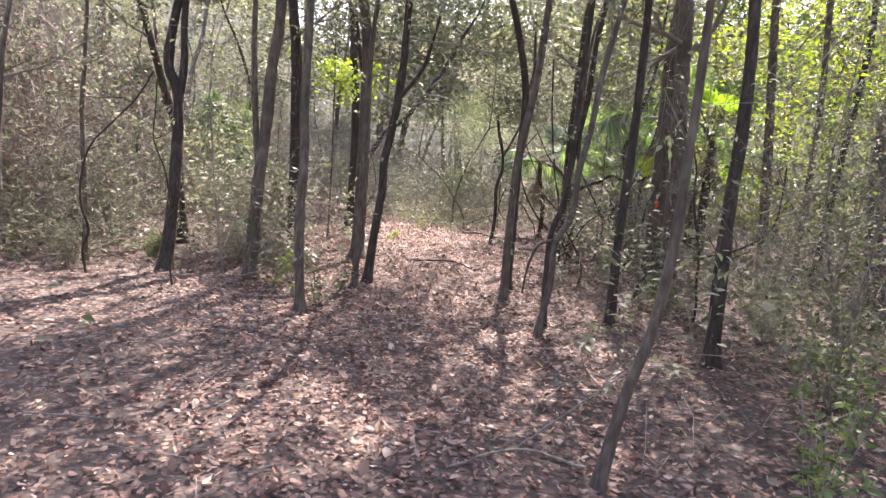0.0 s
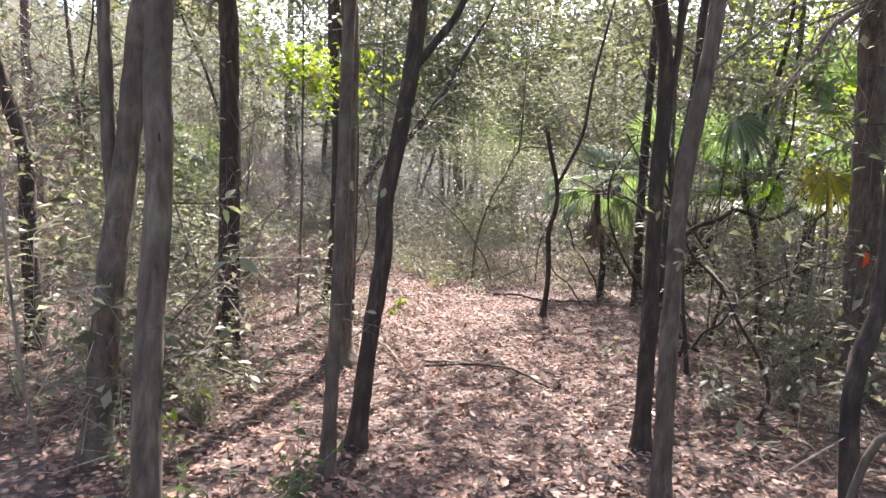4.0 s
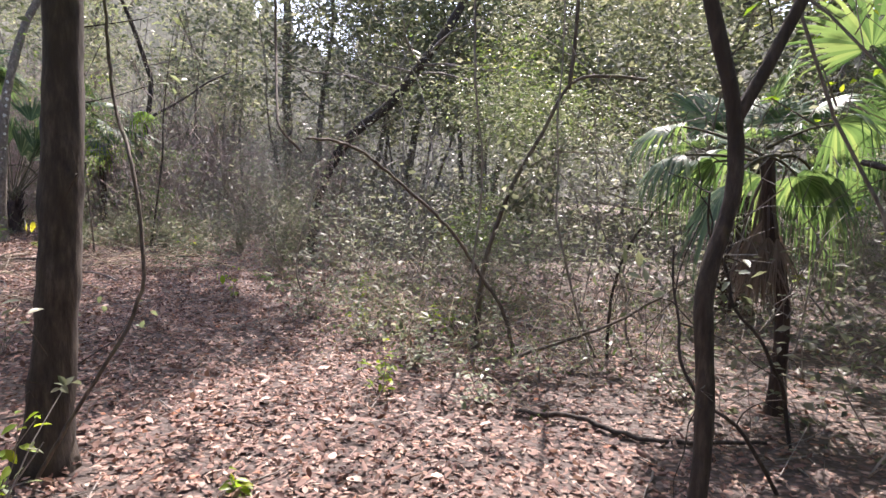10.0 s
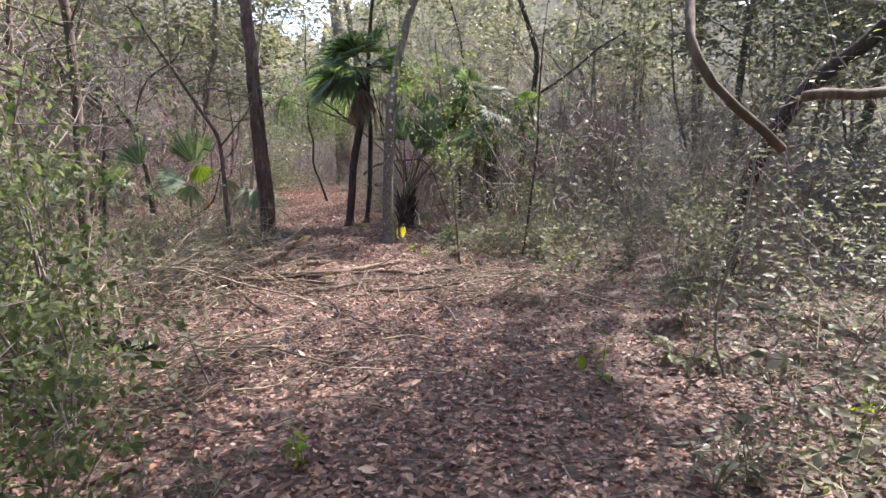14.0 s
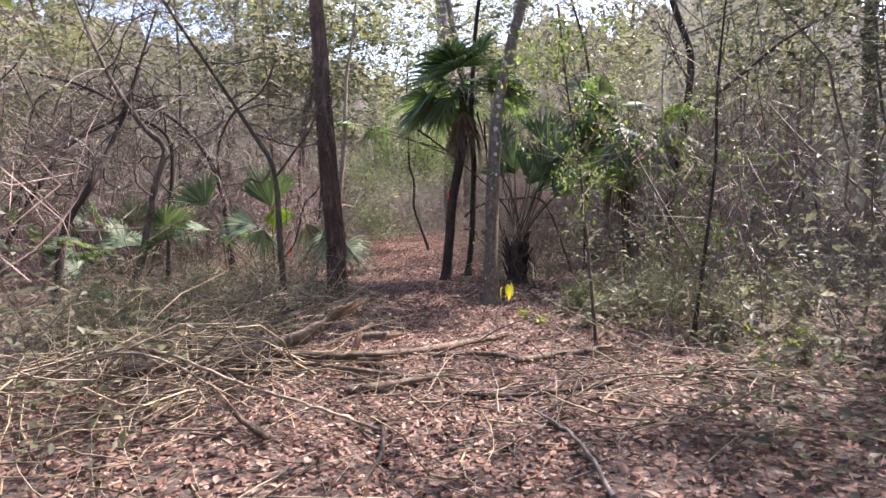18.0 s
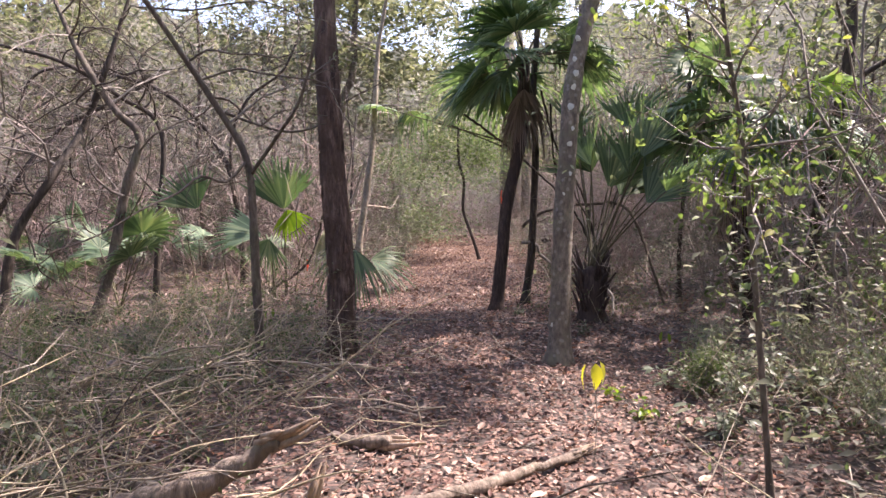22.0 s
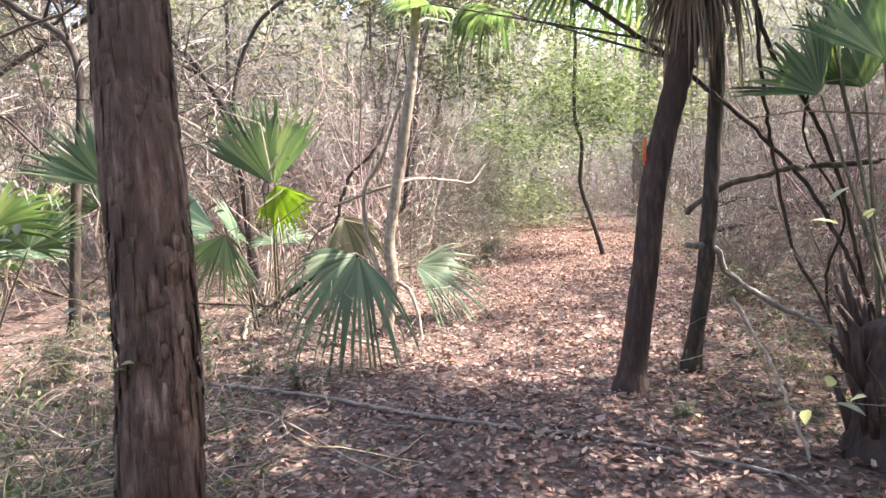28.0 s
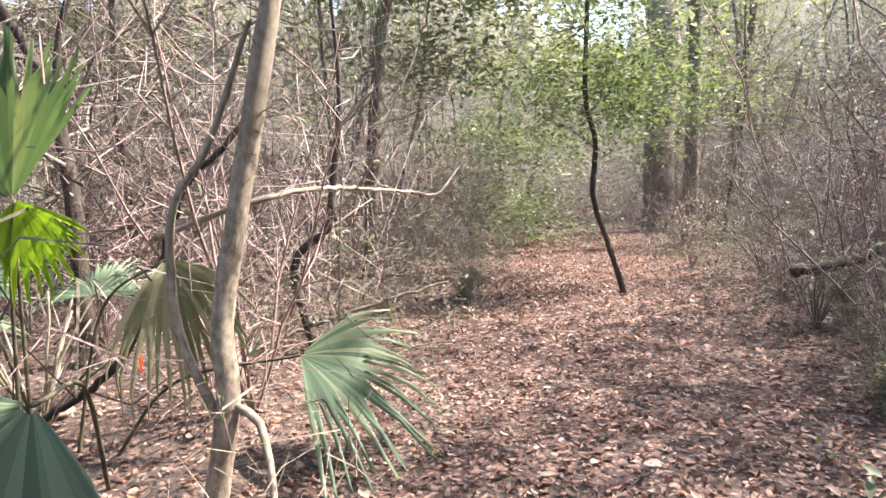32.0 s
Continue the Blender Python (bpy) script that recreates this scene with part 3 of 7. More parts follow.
tree((-1.39, 6.15), [(-0.06, 0.1, 0.69), (-0.06, 0.19, 1.46), (-0.09, 0.24, 1.85), (-0.1, 0.34, 2.61)], 0.05, 0.043, BARK_GREY, GREY, 8, seed=4)
tree((-2.35, 9.75), [(-0.06, 0.16, 1.57), (-0.13, 0.28, 2.88)], 0.1, 0.083, BARK_DARK, DARK, 11, seed=5)
tree((-1.06, 7.57), [(0.01, 0.05, 0.49), (0.02, 0.12, 1.25), (0.02, 0.23, 2.52)], 0.04, 0.034, BARK_GREY, "thin grey sapling trunk beside the trail", 6, seed=6)
tree((-1.36, 9.92), [(-0.01, 0.1, 1.0), (-0.02, 0.18, 2.0), (-0.05, 0.27, 3.1)], 0.1, 0.083, BARK_GREY, "straight grey-brown tree at the trail's edge", 11, seed=7, flare=0.9)
tree((-0.95, 7.97), [(0.05, 0.06, 0.47), (0.12, 0.1, 1.07), (0.12, 0.14, 1.42), (0.21, 0.18, 1.94), (0.28, 0.26, 2.65)], 0.057, 0.05, BARK_DARK, "dark crooked tree leaning over the trail", 8.5, seed=8,
     limbs=[(0.03, [(0.24, 0.22, 2.2), (0.38, 0.28, 2.4), (0.55, 0.34, 2.68), (0.7, 0.4, 3.3)])])
tree((0.94, 12.47), [(0.05, 0.06, 0.44), (0.03, 0.11, 1.0), (0.12, 0.15, 1.34), (0.11, 0.18, 1.68), (0.01, 0.22, 2.08), (-0.05, 0.25, 2.42)], 0.038, 0.028, BARK_DARK, "crooked dead snag with a broken top and one side branch", 2.4, seed=9, crown=(0, 0, 0),
     limbs=[(0.026, [(0.11, 0.18, 1.62), (0.27, 0.2, 1.94), (0.44, 0.24, 2.37), (0.55, 0.3, 3.1), (0.8, 0.4, 4.2)])])
tree((0.87, 8.1), [(0.02, 0.08, 0.73), (0.03, 0.15, 1.56), (0.06, 0.21, 2.21), (0.0, 0.25, 2.74)], 0.053, 0.046, BARK_DARK, DARK, 9, seed=10,
     limbs=[(0.03, [(0.05, 0.2, 2.0), (0.14, 0.24, 2.5), (0.12, 0.3, 3.2)])])
tree((0.77, 7.45), [(0.01, 0.07, 0.71), (0.04, 0.14, 1.49), (0.14, 0.2, 2.12), (0.21, 0.26, 2.59)], 0.05, 0.044, BARK_GREY, GREY, 9, seed=11)
tree((1.82, 6.5), [(0.03, 0.13, 0.8), (0.1, 0.26, 1.7), (0.14, 0.37, 2.6)], 0.05, 0.045, BARK_DARK, DARK, 7, seed=12)
tree((0.98, 5.98), [(0.1, 0.09, 0.42), (0.11, 0.13, 0.76), (0.26, 0.19, 1.04), (0.3, 0.25, 1.48), (0.38, 0.31, 1.86), (0.45, 0.39, 2.34), (0.5, 0.43, 2.62)], 0.034, 0.03, BARK_GREY, "thin crooked sapling bending twice", 6, seed=13,
     limbs=[(0.016, [(0.12, 0.13, 0.8), (-0.05, 0.12, 0.74), (-0.14, 0.11, 0.5), (-0.17, 0.1, 0.25)])])
tree((0.9, 3.09), [(0.11, 0.07, 0.35), (0.23, 0.12, 0.71), (0.3, 0.16, 1.2), (0.34, 0.2, 2.0)], 0.033, 0.024, BARK_GREY, "thin leaning sapling pole by the trail", 4, seed=14)
tree((3.16, 8.62), [(0.0, 0.3, 1.98), (-0.02, 0.58, 3.94)], 0.11, 0.1, BARK_GREY, GREY, 12, seed=15)
tree((2.41, 5.32), [(0.02, 0.08, 0.41), (0.07, 0.21, 1.35), (0.14, 0.32, 2.09), (0.16, 0.46, 3.07)], 0.066, 0.05, BARK_DARK, DARK, 9, seed=16)
tree((5.25, 10.22), [(-0.03, 0.33, 2.18), (-0.06, 0.66, 4.49)], 0.08, 0.065, BARK_GREY, GREY, 11, seed=17)
tree((5.3, 9.36), [(0.23, 0.39, 2.6), (0.27, 0.63, 4.3)], 0.05, 0.043, BARK_GREY, GREY, 8, seed=18)
tree((5.98, 10.03), [(0.35, 0.3, 1.98), (0.67, 0.56, 3.82)], 0.06, 0.05, BARK_DARK, DARK, 8, seed=19)
tree((5.48, 7.74), [(-0.05, 0.27, 1.77)], 0.14, 0.13, BARK_GREY, GREY, 13, seed=20)
tree((3.2, 9.56), [(0.03, 0.1, 1.1), (0.05, 0.21, 2.3), (0.05, 0.3, 3.2)], 0.13, 0.115, BARK_GREY, "stout grey-brown tree tied with orange tape", 13, seed=21)
tree((1.09, 6.38), [(0.02, 0.13, 0.78), (0.14, 0.19, 1.2), (0.23, 0.36, 2.37), (0.28, 0.48, 3.25)], 0.035, 0.028, BARK_DARK, "thin dark sapling with a crooked stem", 6, seed=22)
tree((-1.54, 11.68), [(0.0, 0.09, 0.75), (-0.01, 0.17, 1.6), (-0.05, 0.25, 2.4)], 0.052, 0.047, BARK_DARK, "dark slim tree tied with orange tape", 8, seed=25)
tree((-2.0, 13.08), [(0.03, 0.08, 0.7), (0.02, 0.17, 1.57), (-0.02, 0.26, 2.44)], 0.105, 0.09, BARK_DARK, "thick dark-barked tree with a curved foot", 11, seed=26)
tree((2.54, 13.6), [(0.0, 0.11, 0.94), (0.03, 0.22, 2.09), (0.07, 0.31, 3.0)], 0.07, 0.062, BARK_DARK, DARK, 9, seed=27)
tree((2.52, 12.33), [(0.01, 0.1, 0.91), (0.01, 0.21, 1.94), (0.01, 0.26, 2.46)], 0.038, 0.033, BARK_GREY, GREY, 8, seed=28)
tree((2.03, 11.4), [(0.1, 0.07, 0.66), (0.14, 0.12, 1.25), (0.26, 0.17, 2.03), (0.39, 0.23, 2.84)], 0.058, 0.054, BARK_DARK, "leaning grey tree with a bent side limb", 9, seed=29,
     limbs=[(0.034, [(0.12, 0.08, 0.85), (0.42, 0.05, 1.18), (0.72, 0.05, 1.3), (0.9, 0.06, 1.42), (1.3, 0.1, 1.32), (1.7, 0.2, 1.5)])])
tree((0.17, 15.95), [(0.03, 0.08, 0.55), (0.25, 0.17, 1.3), (0.53, 0.25, 1.85), (0.8, 0.33, 2.35), (1.18, 0.33, 2.42), (1.5, 0.35, 2.4)], 0.029, 0.016, BARK_GREY, "small leaning tree arching to one side", 2.2, seed=30, crown=(6, 10, 8), low=1.2, leaf=LEAF_OLIVE,
     limbs=[(0.02, [(0.78, 0.33, 2.3), (0.82, 0.36, 2.9), (0.84, 0.4, 4.2)])])
tree((-11.14, 20.9), [(-0.05, 0.05, 0.9), (-0.13, 0.04, 1.8), (-0.2, 0.06, 2.6), (-0.28, 0.08, 3.7)], 0.15, 0.115, BARK_PINE, "stout reddish-brown pine with plated flaking bark", 15, seed=31, crown=(9, 16, 10), low=5.0, flare=0.35)
tree((-9.43, 22.45), [(-0.05, 0.12, 1.03), (-0.06, 0.2, 1.75), (-0.07, 0.34, 2.7)], 0.11, 0.086, BARK_LICHEN, "grey smooth-barked tree with white lichen spots", 12, seed=32, crown=(7, 14, 10), low=5.0)
tree((-10.93, 19.95), [(-0.06, 0.0, 0.51), (-0.1, 0.01, 1.08), (-0.14, 0.02, 1.65), (-0.2, -0.02, 2.03), (-0.34, -0.19, 2.42)], 0.05, 0.03, BARK_GREY, "grey-green bare tree with crooked spreading limbs", 5.5, seed=33, crown=(4, 14, 0), low=1.7, crooked=9,
     limbs=[(0.02, [(-0.15, 0.02, 1.8), (0.1, 0.2, 2.15), (0.35, 0.35, 2.5), (0.5, 0.5, 3.2)])])
tree((-14.93, 19.03), [(0.06, 0.26, 0.77), (0.09, 0.48, 1.78), (0.13, 0.69, 2.52), (-0.06, 0.42, 2.93)], 0.08, 0.05, BARK_GREY, "bare crooked tree with spreading limbs", 5.5, seed=34, crown=(4, 12, 0), low=1.6, crooked=9)
tree((-12.24, 24.68), [(0.0, 0.15, 0.64), (-0.04, 0.26, 1.41), (-0.09, 0.37, 2.3)], 0.064, 0.056, BARK_DARK, "dark thin trunk beside a leaning palm", 10, seed=35, low=4.5)
tree((-16.34, 20.14), [(-0.03, 0.1, 1.2), (-0.09, 0.24, 2.82), (-0.49, -0.28, 3.4), (-1.04, -1.04, 4.0), (-1.6, -1.9, 4.3)], 0.06, 0.03, BARK_DARK, "dark bare tree with a limb bent sideways", 4.1, seed=51, crown=(6, 16, 0), low=1.4, crooked=8)
tree((-4.64, 8.03), [(-0.07, 0.13, 0.81), (-0.18, 0.27, 1.76), (-0.19, 0.36, 2.41)], 0.035, 0.028, BARK_GREY, GREY, 6, seed=52, low=1.6)
tree((-5.0, 6.75), [(0.03, 0.18, 1.17), (0.01, 0.34, 2.29)], 0.036, 0.03, BARK_GREY, GREY, 6, seed=53, low=1.8)
tree((3.6, 12.0), [(-0.08, 0.1, 1.0), (-0.28, 0.18, 1.85), (-0.05, 0.25, 2.6)], 0.045, 0.034, BARK_DARK, "thin dark tree forking low", 6, seed=54, low=1.8,
     limbs=[(0.022, [(-0.12, 0.1, 1.2), (0.1, 0.15, 1.7), (0.3, 0.2, 2.4), (0.35, 0.3, 3.4)])])
tree((1.88, 9.93), [(-0.06, 0.06, 0.52), (-0.11, 0.11, 1.05), (-0.19, 0.14, 1.36)], 0.02, 0.014, BARK_DARK, "thin dark sapling stem", 2.4, seed=55, crown=(4, 6, 0), low=0.8)
tree((-22.5, 26.5), [(0.1, 0.1, 2.0), (0.3, 0.3, 4.5)], 0.13, 0.11, BARK_GREY, GREY, 14, seed=56, low=5)
tree((-24.0, 36.0), [(0.1, 0.0, 3.0), (0.1, 0.1, 6.0)], 0.2, 0.17, BARK_LICHEN, "tall pale grey tree behind the thicket", 17, seed=57, low=7)
tree((-14.75, 23.08), [(-0.01, 0.1, 0.46), (-0.06, 0.09, 0.8), (-0.06, 0.19, 1.33), (-0.07, 0.33, 2.02), (-0.08, 0.43, 2.54)], 0.058, 0.055, BARK_PALE, "pale smooth-barked tree with a kinked foot", 6, seed=36, crown=(8, 9, 0), low=2.2, flare=0.25,
     limbs=[(0.026, [(0.0, 0.05, 0.35), (-0.1, -0.08, 0.7), (-0.17, -0.12, 0.99), (-0.2, -0.09, 1.4), (-0.15, 0.09, 1.71), (-0.1, 0.3, 2.3)]),
            (0.025, [(0.02, 0.12, 0.42), (0.12, 0.22, 0.35), (0.3, 0.24, 0.12), (0.42, 0.22, -0.1)])])
tree((-18.55, 29.0), [(-0.15, -0.17, 0.69), (-0.28, -0.32, 1.34), (-0.32, -0.25, 2.14), (-0.42, -0.34, 2.79), (-0.5, -0.23, 4.16)], 0.042, 0.034, BARK_DARK, "thin dark leaning tree with bright green leaves", 6.5, seed=37, crown=(14, 14, 12), leaf=LEAF_GREEN, low=2.0)
tree((-17.6, 24.3), [(-0.15, -0.16, 0.72), (-0.09, 0.01, 1.0), (-0.03, 0.17, 1.13), (-0.04, 0.25, 1.65), (-0.07, 0.35, 2.43)], 0.05, 0.028, BARK_DARK, "small dark crooked tree bent like a knee", 4, seed=38, crown=(10, 9, 0), low=0.9)
tree((-8.56, 25.81), [(0.05, 0.24, 1.47), (0.17, 0.52, 2.76), (0.2, 0.66, 3.67), (0.11, 0.61, 4.13)], 0.07, 0.06, BARK_DARK, "dark curving tree with a long side limb", 9, seed=39,
     limbs=[(0.04, [(0.14, 0.5, 2.5), (0.25, 0.65, 2.85), (0.53, 0.98, 3.13), (0.86, 1.41, 3.5), (1.19, 1.83, 3.91), (1.6, 2.4, 4.3)])])
tree((-3.1, 22.55), [(0.15, 0.05, 1.1), (0.7, 0.15, 2.2), (1.5, 0.35, 2.95), (2.5, 0.65, 4.4)], 0.1, 0.095, BARK_DARK, "dark tree leaning far over in the thicket", 7, seed=40, crown=(8, 12, 8))
tree((-6.64, 21.07), [(-0.11, 0.01, 1.12), (-0.17, 0.01, 1.72), (-0.26, -0.02, 2.36)], 0.018, 0.012, BARK_GREY, "thin upright sapling with a sprawling crown of fresh green leaves", 3.2, seed=41, crown=(22, 8, 7), low=1.5, leaf=LEAF_FRESH, leaf_size=0.05, wide=0.8)
tree((-6.19, 22.17), [(0.04, 0.11, 0.48), (0.1, 0.31, 1.65), (0.09, 0.39, 2.42)], 0.022, 0.015, BARK_DARK, "thin dark sapling with sparse leaves", 3.8, seed=42, crown=(14, 6, 7), low=0.6, leaf=LEAF_GREEN, leaf_size=0.04, wide=0.5)
tree((-2.25, 12.06), [(0.02, 0.0, 1.2), (0.0, 0.02, 2.4), (0.0, 0.0, 2.9)], 0.018, 0.012, BARK_GREY, "thin sapling with a bright yellow-green leafy top", 3.3, seed=44, crown=(9, 9, 9), leaf=LEAF_LIME, low=2.6)
tree((-28.7, 39.5), [(-0.1, 0.1, 3.0), (-0.2, 0.5, 6.2)], 0.55, 0.48, BARK_LICHEN, "massive pale grey tree at the trail's far end", 20, seed=43, crown=(12, 16, 12), low=8)


tree((-18.2, 22.3), [(-0.23, -0.09, 1.94), (-0.59, -0.46, 3.13), (-1.13, -1.14, 3.95), (-1.71, -1.94, 4.35), (-2.33, -2.81, 4.55)], 0.09, 0.036, BARK_DARK, "dark twisted tree arching far to one side over palmettos", 4, seed=45, crown=(4, 9, 0), low=1.4, crooked=12,
     limbs=[(0.036, [(-1.71, -1.94, 4.35), (-2.33, -2.81, 4.55), (-2.75, -3.45, 4.27), (-2.87, -3.77, 3.1), (-2.95, -4.02, 2.05)]), (0.04, [(-0.19, -0.06, 1.7), (-0.31, -0.09, 2.88), (-0.15, 0.26, 3.81), (0.23, 0.88, 4.38), (0.4, 1.21, 5.08)]), (0.028, [(-0.59, -0.46, 3.13), (-1.07, -1.12, 3.5), (-1.68, -2.0, 3.46), (-2.05, -2.62, 2.83)])])
tree((-19.6, 17.6), [(0.1, 0.3, 1.0), (0.5, 0.9, 2.2), (0.4, 1.6, 3.1), (0.9, 2.6, 3.7)], 0.07, 0.035, BARK_DARK, "dark bare tree with crooked bending limbs", 4, seed=46, crown=(4, 9, 0), low=1.2, crooked=12)
tree((-15.4, 18.0), [(-0.2, 0.2, 1.1), (-0.1, 0.7, 2.0), (-0.6, 1.2, 2.8), (-0.5, 1.5, 3.6)], 0.07, 0.045, BARK_DARK, "dark bare tree with crooked bending limbs", 5, seed=47, crown=(4, 9, 0), low=1.4, crooked=12)


def bark_plates(base, path, r0, r1, seed):
    """Flaky plates of pine bark on the lower trunk."""
    rng = np.random.default_rng(seed)
    line = spline([(0, 0, 0)] + [(x, y, z + 0.1) for x, y, z in path], 0.05)
    g = Geo()
    for _ in range(1500):
        z = rng.uniform(0.02, 3.3)
        c = np.array([np.interp(z, line[:, 2], line[:, k]) for k in (0, 1)] + [z])
        r = np.interp(z, [0, 3.7], [r0, r1]) * (1 + 0.35 * math.exp(-z / 0.11)) * 1.005
        a, h, w, th = rng.uniform(0, 2 * np.pi), rng.uniform(0.025, 0.08), rng.uniform(0.008, 0.02), rng.uniform(0.004, 0.011)
        pts = []
        for dz, ww, o in ((-h, 0.5, -0.004), (-h * 0.6, 1, th), (h * 0.6, 0.9, th * 0.8), (h, 0.4, -0.004)):
            for sgn in (-1, 1):
                b = a + sgn * ww * w / r
                pts.append(c + np.array([math.cos(b) * (r + o), math.sin(b) * (r + o), dz]))
        g.add(pts, [[0, 1, 3, 2], [2, 3, 5, 4], [4, 5, 7, 6]])
    pine = [o for o in scene.objects if o.name.startswith("tree") and abs(o.location.x - base[0]) < 0.01 and o.type == "EMPTY"][0]
    tagged(part("flaky_bark", g, BARK_PINE, pine, smooth=False), kind="stuff")


bark_plates((-11.14, 20.9), [(-0.05, 0.05, 0.9), (-0.13, 0.04, 1.8), (-0.2, 0.06, 2.6), (-0.28, 0.08, 3.7)], 0.15, 0.115, 3)


def vine(points, r0, r1, label, material=None, name="vine"):
    """A bare climbing stem that hangs or leans on its own."""
    b = Vector(points[0])
    g = Geo()
    ln = spline([np.array(p) - np.array(b) for p in points], 0.06)
    rng = np.random.default_rng(len(points) * 7 + int(abs(b.x) * 100))
    ln = ln + 0.25 * r0 * rng.standard_normal(ln.shape)
    g.tube(ln, np.linspace(r0, r1, len(ln)), 7, 0.06, rng)
    ob = new(name, g.mesh(name, material or TWIG))
    ob.location = b
    return tagged(ob, label, name.replace("_", " "))


vine([(0.5, 15.65, -0.16), (0.4, 15.68, 0.22), (0.2, 15.7, 0.53), (-0.1, 15.64, 0.95), (-0.48, 15.5, 1.3), (-0.82, 15.33, 1.58), (-1.03, 15.12, 1.66), (-1.2, 14.92, 1.67)], 0.018, 0.011, "grey bare limb arching up from the ground", BARK_GREY, "arching_branch")
vine([(-1.22, 14.86, 1.56), (-1.34, 14.72, 1.73), (-1.42, 14.9, 1.95), (-1.52, 15.2, 2.29), (-1.56, 15.3, 2.6), (-1.6, 15.4, 4.2), (-1.5, 15.5, 6.0)], 0.009, 0.016, "crooked grey vine hanging from the canopy", BARK_GREY, "hanging_vine")
vine([(-1.95, 12.93, -0.12), (-1.75, 12.96, 0.25), (-1.58, 13.02, 0.55), (-1.5, 13.09, 0.8), (-1.5, 13.1, 0.97), (-1.6, 13.2, 1.4), (-1.79, 13.38, 1.75), (-1.85, 13.4, 2.6), (-1.9, 13.5, 4.5)], 0.01, 0.008, "thin crooked vine climbing beside a dark trunk", BARK_GREY, "climbing_vine")
vine([(0.1, 15.55, 0.6), (0.15, 15.6, 1.5), (0.05, 15.6, 2.4), (0.0, 15.7, 4.5)], 0.01, 0.01, "thin straight vine hanging in the thicket", TWIG, "hanging_vine")
vine([(2.35, 12.72, -0.14), (2.42, 12.75, 0.2), (2.49, 12.8, 0.55), (2.5, 12.85, 1.0), (2.4, 12.95, 1.3), (2.2, 13.2, 1.48), (2.1, 13.6, 1.55)], 0.026, 0.018, "thin dark stem arching towards a palm", BARK_DARK, "bent_sapling")
vine([(1.3, 15.6, -0.1), (1.32, 15.6, 0.5), (1.5, 15.6, 1.0), (1.85, 15.55, 1.4), (2.3, 15.3, 1.6)], 0.014, 0.01, "thin bowed stem beside a palm", BARK_DARK, "bent_sapling")
vine([(-15.9, 22.9, 1.2), (-15.5, 23.6, 1.45), (-16.5, 24.4, 1.5), (-17.5, 25.3, 1.47), (-18.1, 25.9, 1.46), (-18.4, 26.3, 1.75)], 0.02, 0.014, "pale bare branch lying across other stems", DRY_TWIG, "fallen_branch")
vine([(-18.0, 23.7, -0.1), (-17.8, 24.5, 0.2), (-17.3, 25.6, 0.55)], 0.025, 0.014, "pale fallen pole propped at one end", DRY_TWIG, "fallen_branch")
vine([(-16.3, 22.0, -0.08), (-15.9, 22.7, 0.5), (-15.9, 23.1, 1.5), (-15.8, 23.5, 2.0), (-16.2, 24.0, 3.4)], 0.026, 0.016, "dark crooked leaning stem", BARK_DARK, "leaning_sapling")


for pts, r0, label in (([(-12.95, 24.1, 2.9), (-12.45, 24.71, 2.28), (-11.99, 25.19, 1.63), (-11.65, 25.39, 1.06), (-11.2, 25.6, -0.1)], 0.02, "dark straight stem leaning across the palms"),
                       ([(-12.1, 24.95, 3.2), (-11.94, 25.1, 2.35), (-11.77, 25.3, 1.89), (-11.6, 25.45, 1.3), (-11.35, 25.6, -0.1)], 0.018, "dark leaning stem beside the palms"),
                       ([(-12.0, 25.05, 3.0), (-11.99, 25.09, 2.26), (-11.95, 25.22, 1.48), (-11.81, 25.27, 0.8), (-11.62, 25.31, 0.45), (-11.4, 25.4, -0.1)], 0.016, "dark hanging stem beside the palms"),
                       ([(-12.55, 24.95, 1.1), (-12.26, 24.99, 1.28), (-11.98, 25.2, 1.39), (-11.67, 25.39, 1.43), (-11.1, 25.8, 1.3), (-10.7, 26.1, -0.1)], 0.026, "grey bent limb behind the leaning palm"),
                       ([(-11.7, 25.6, -0.1), (-11.75, 25.55, 0.6), (-11.6, 25.5, 1.1), (-11.85, 25.4, 1.7), (-11.7, 25.5, 2.6)], 0.012, "thin crooked vine beside the palms")):
    vine(pts, r0, r0 * 0.75, label, BARK_GREY if "grey" in label else BARK_DARK, "leaning_sapling")
tree((-11.1, 27.1), [(-0.02, 0.06, 0.9), (0.03, 0.12, 1.8), (0.0, 0.2, 2.8)], 0.04, 0.034, BARK_DARK, "thin dark tree behind the palms", 7, seed=60)


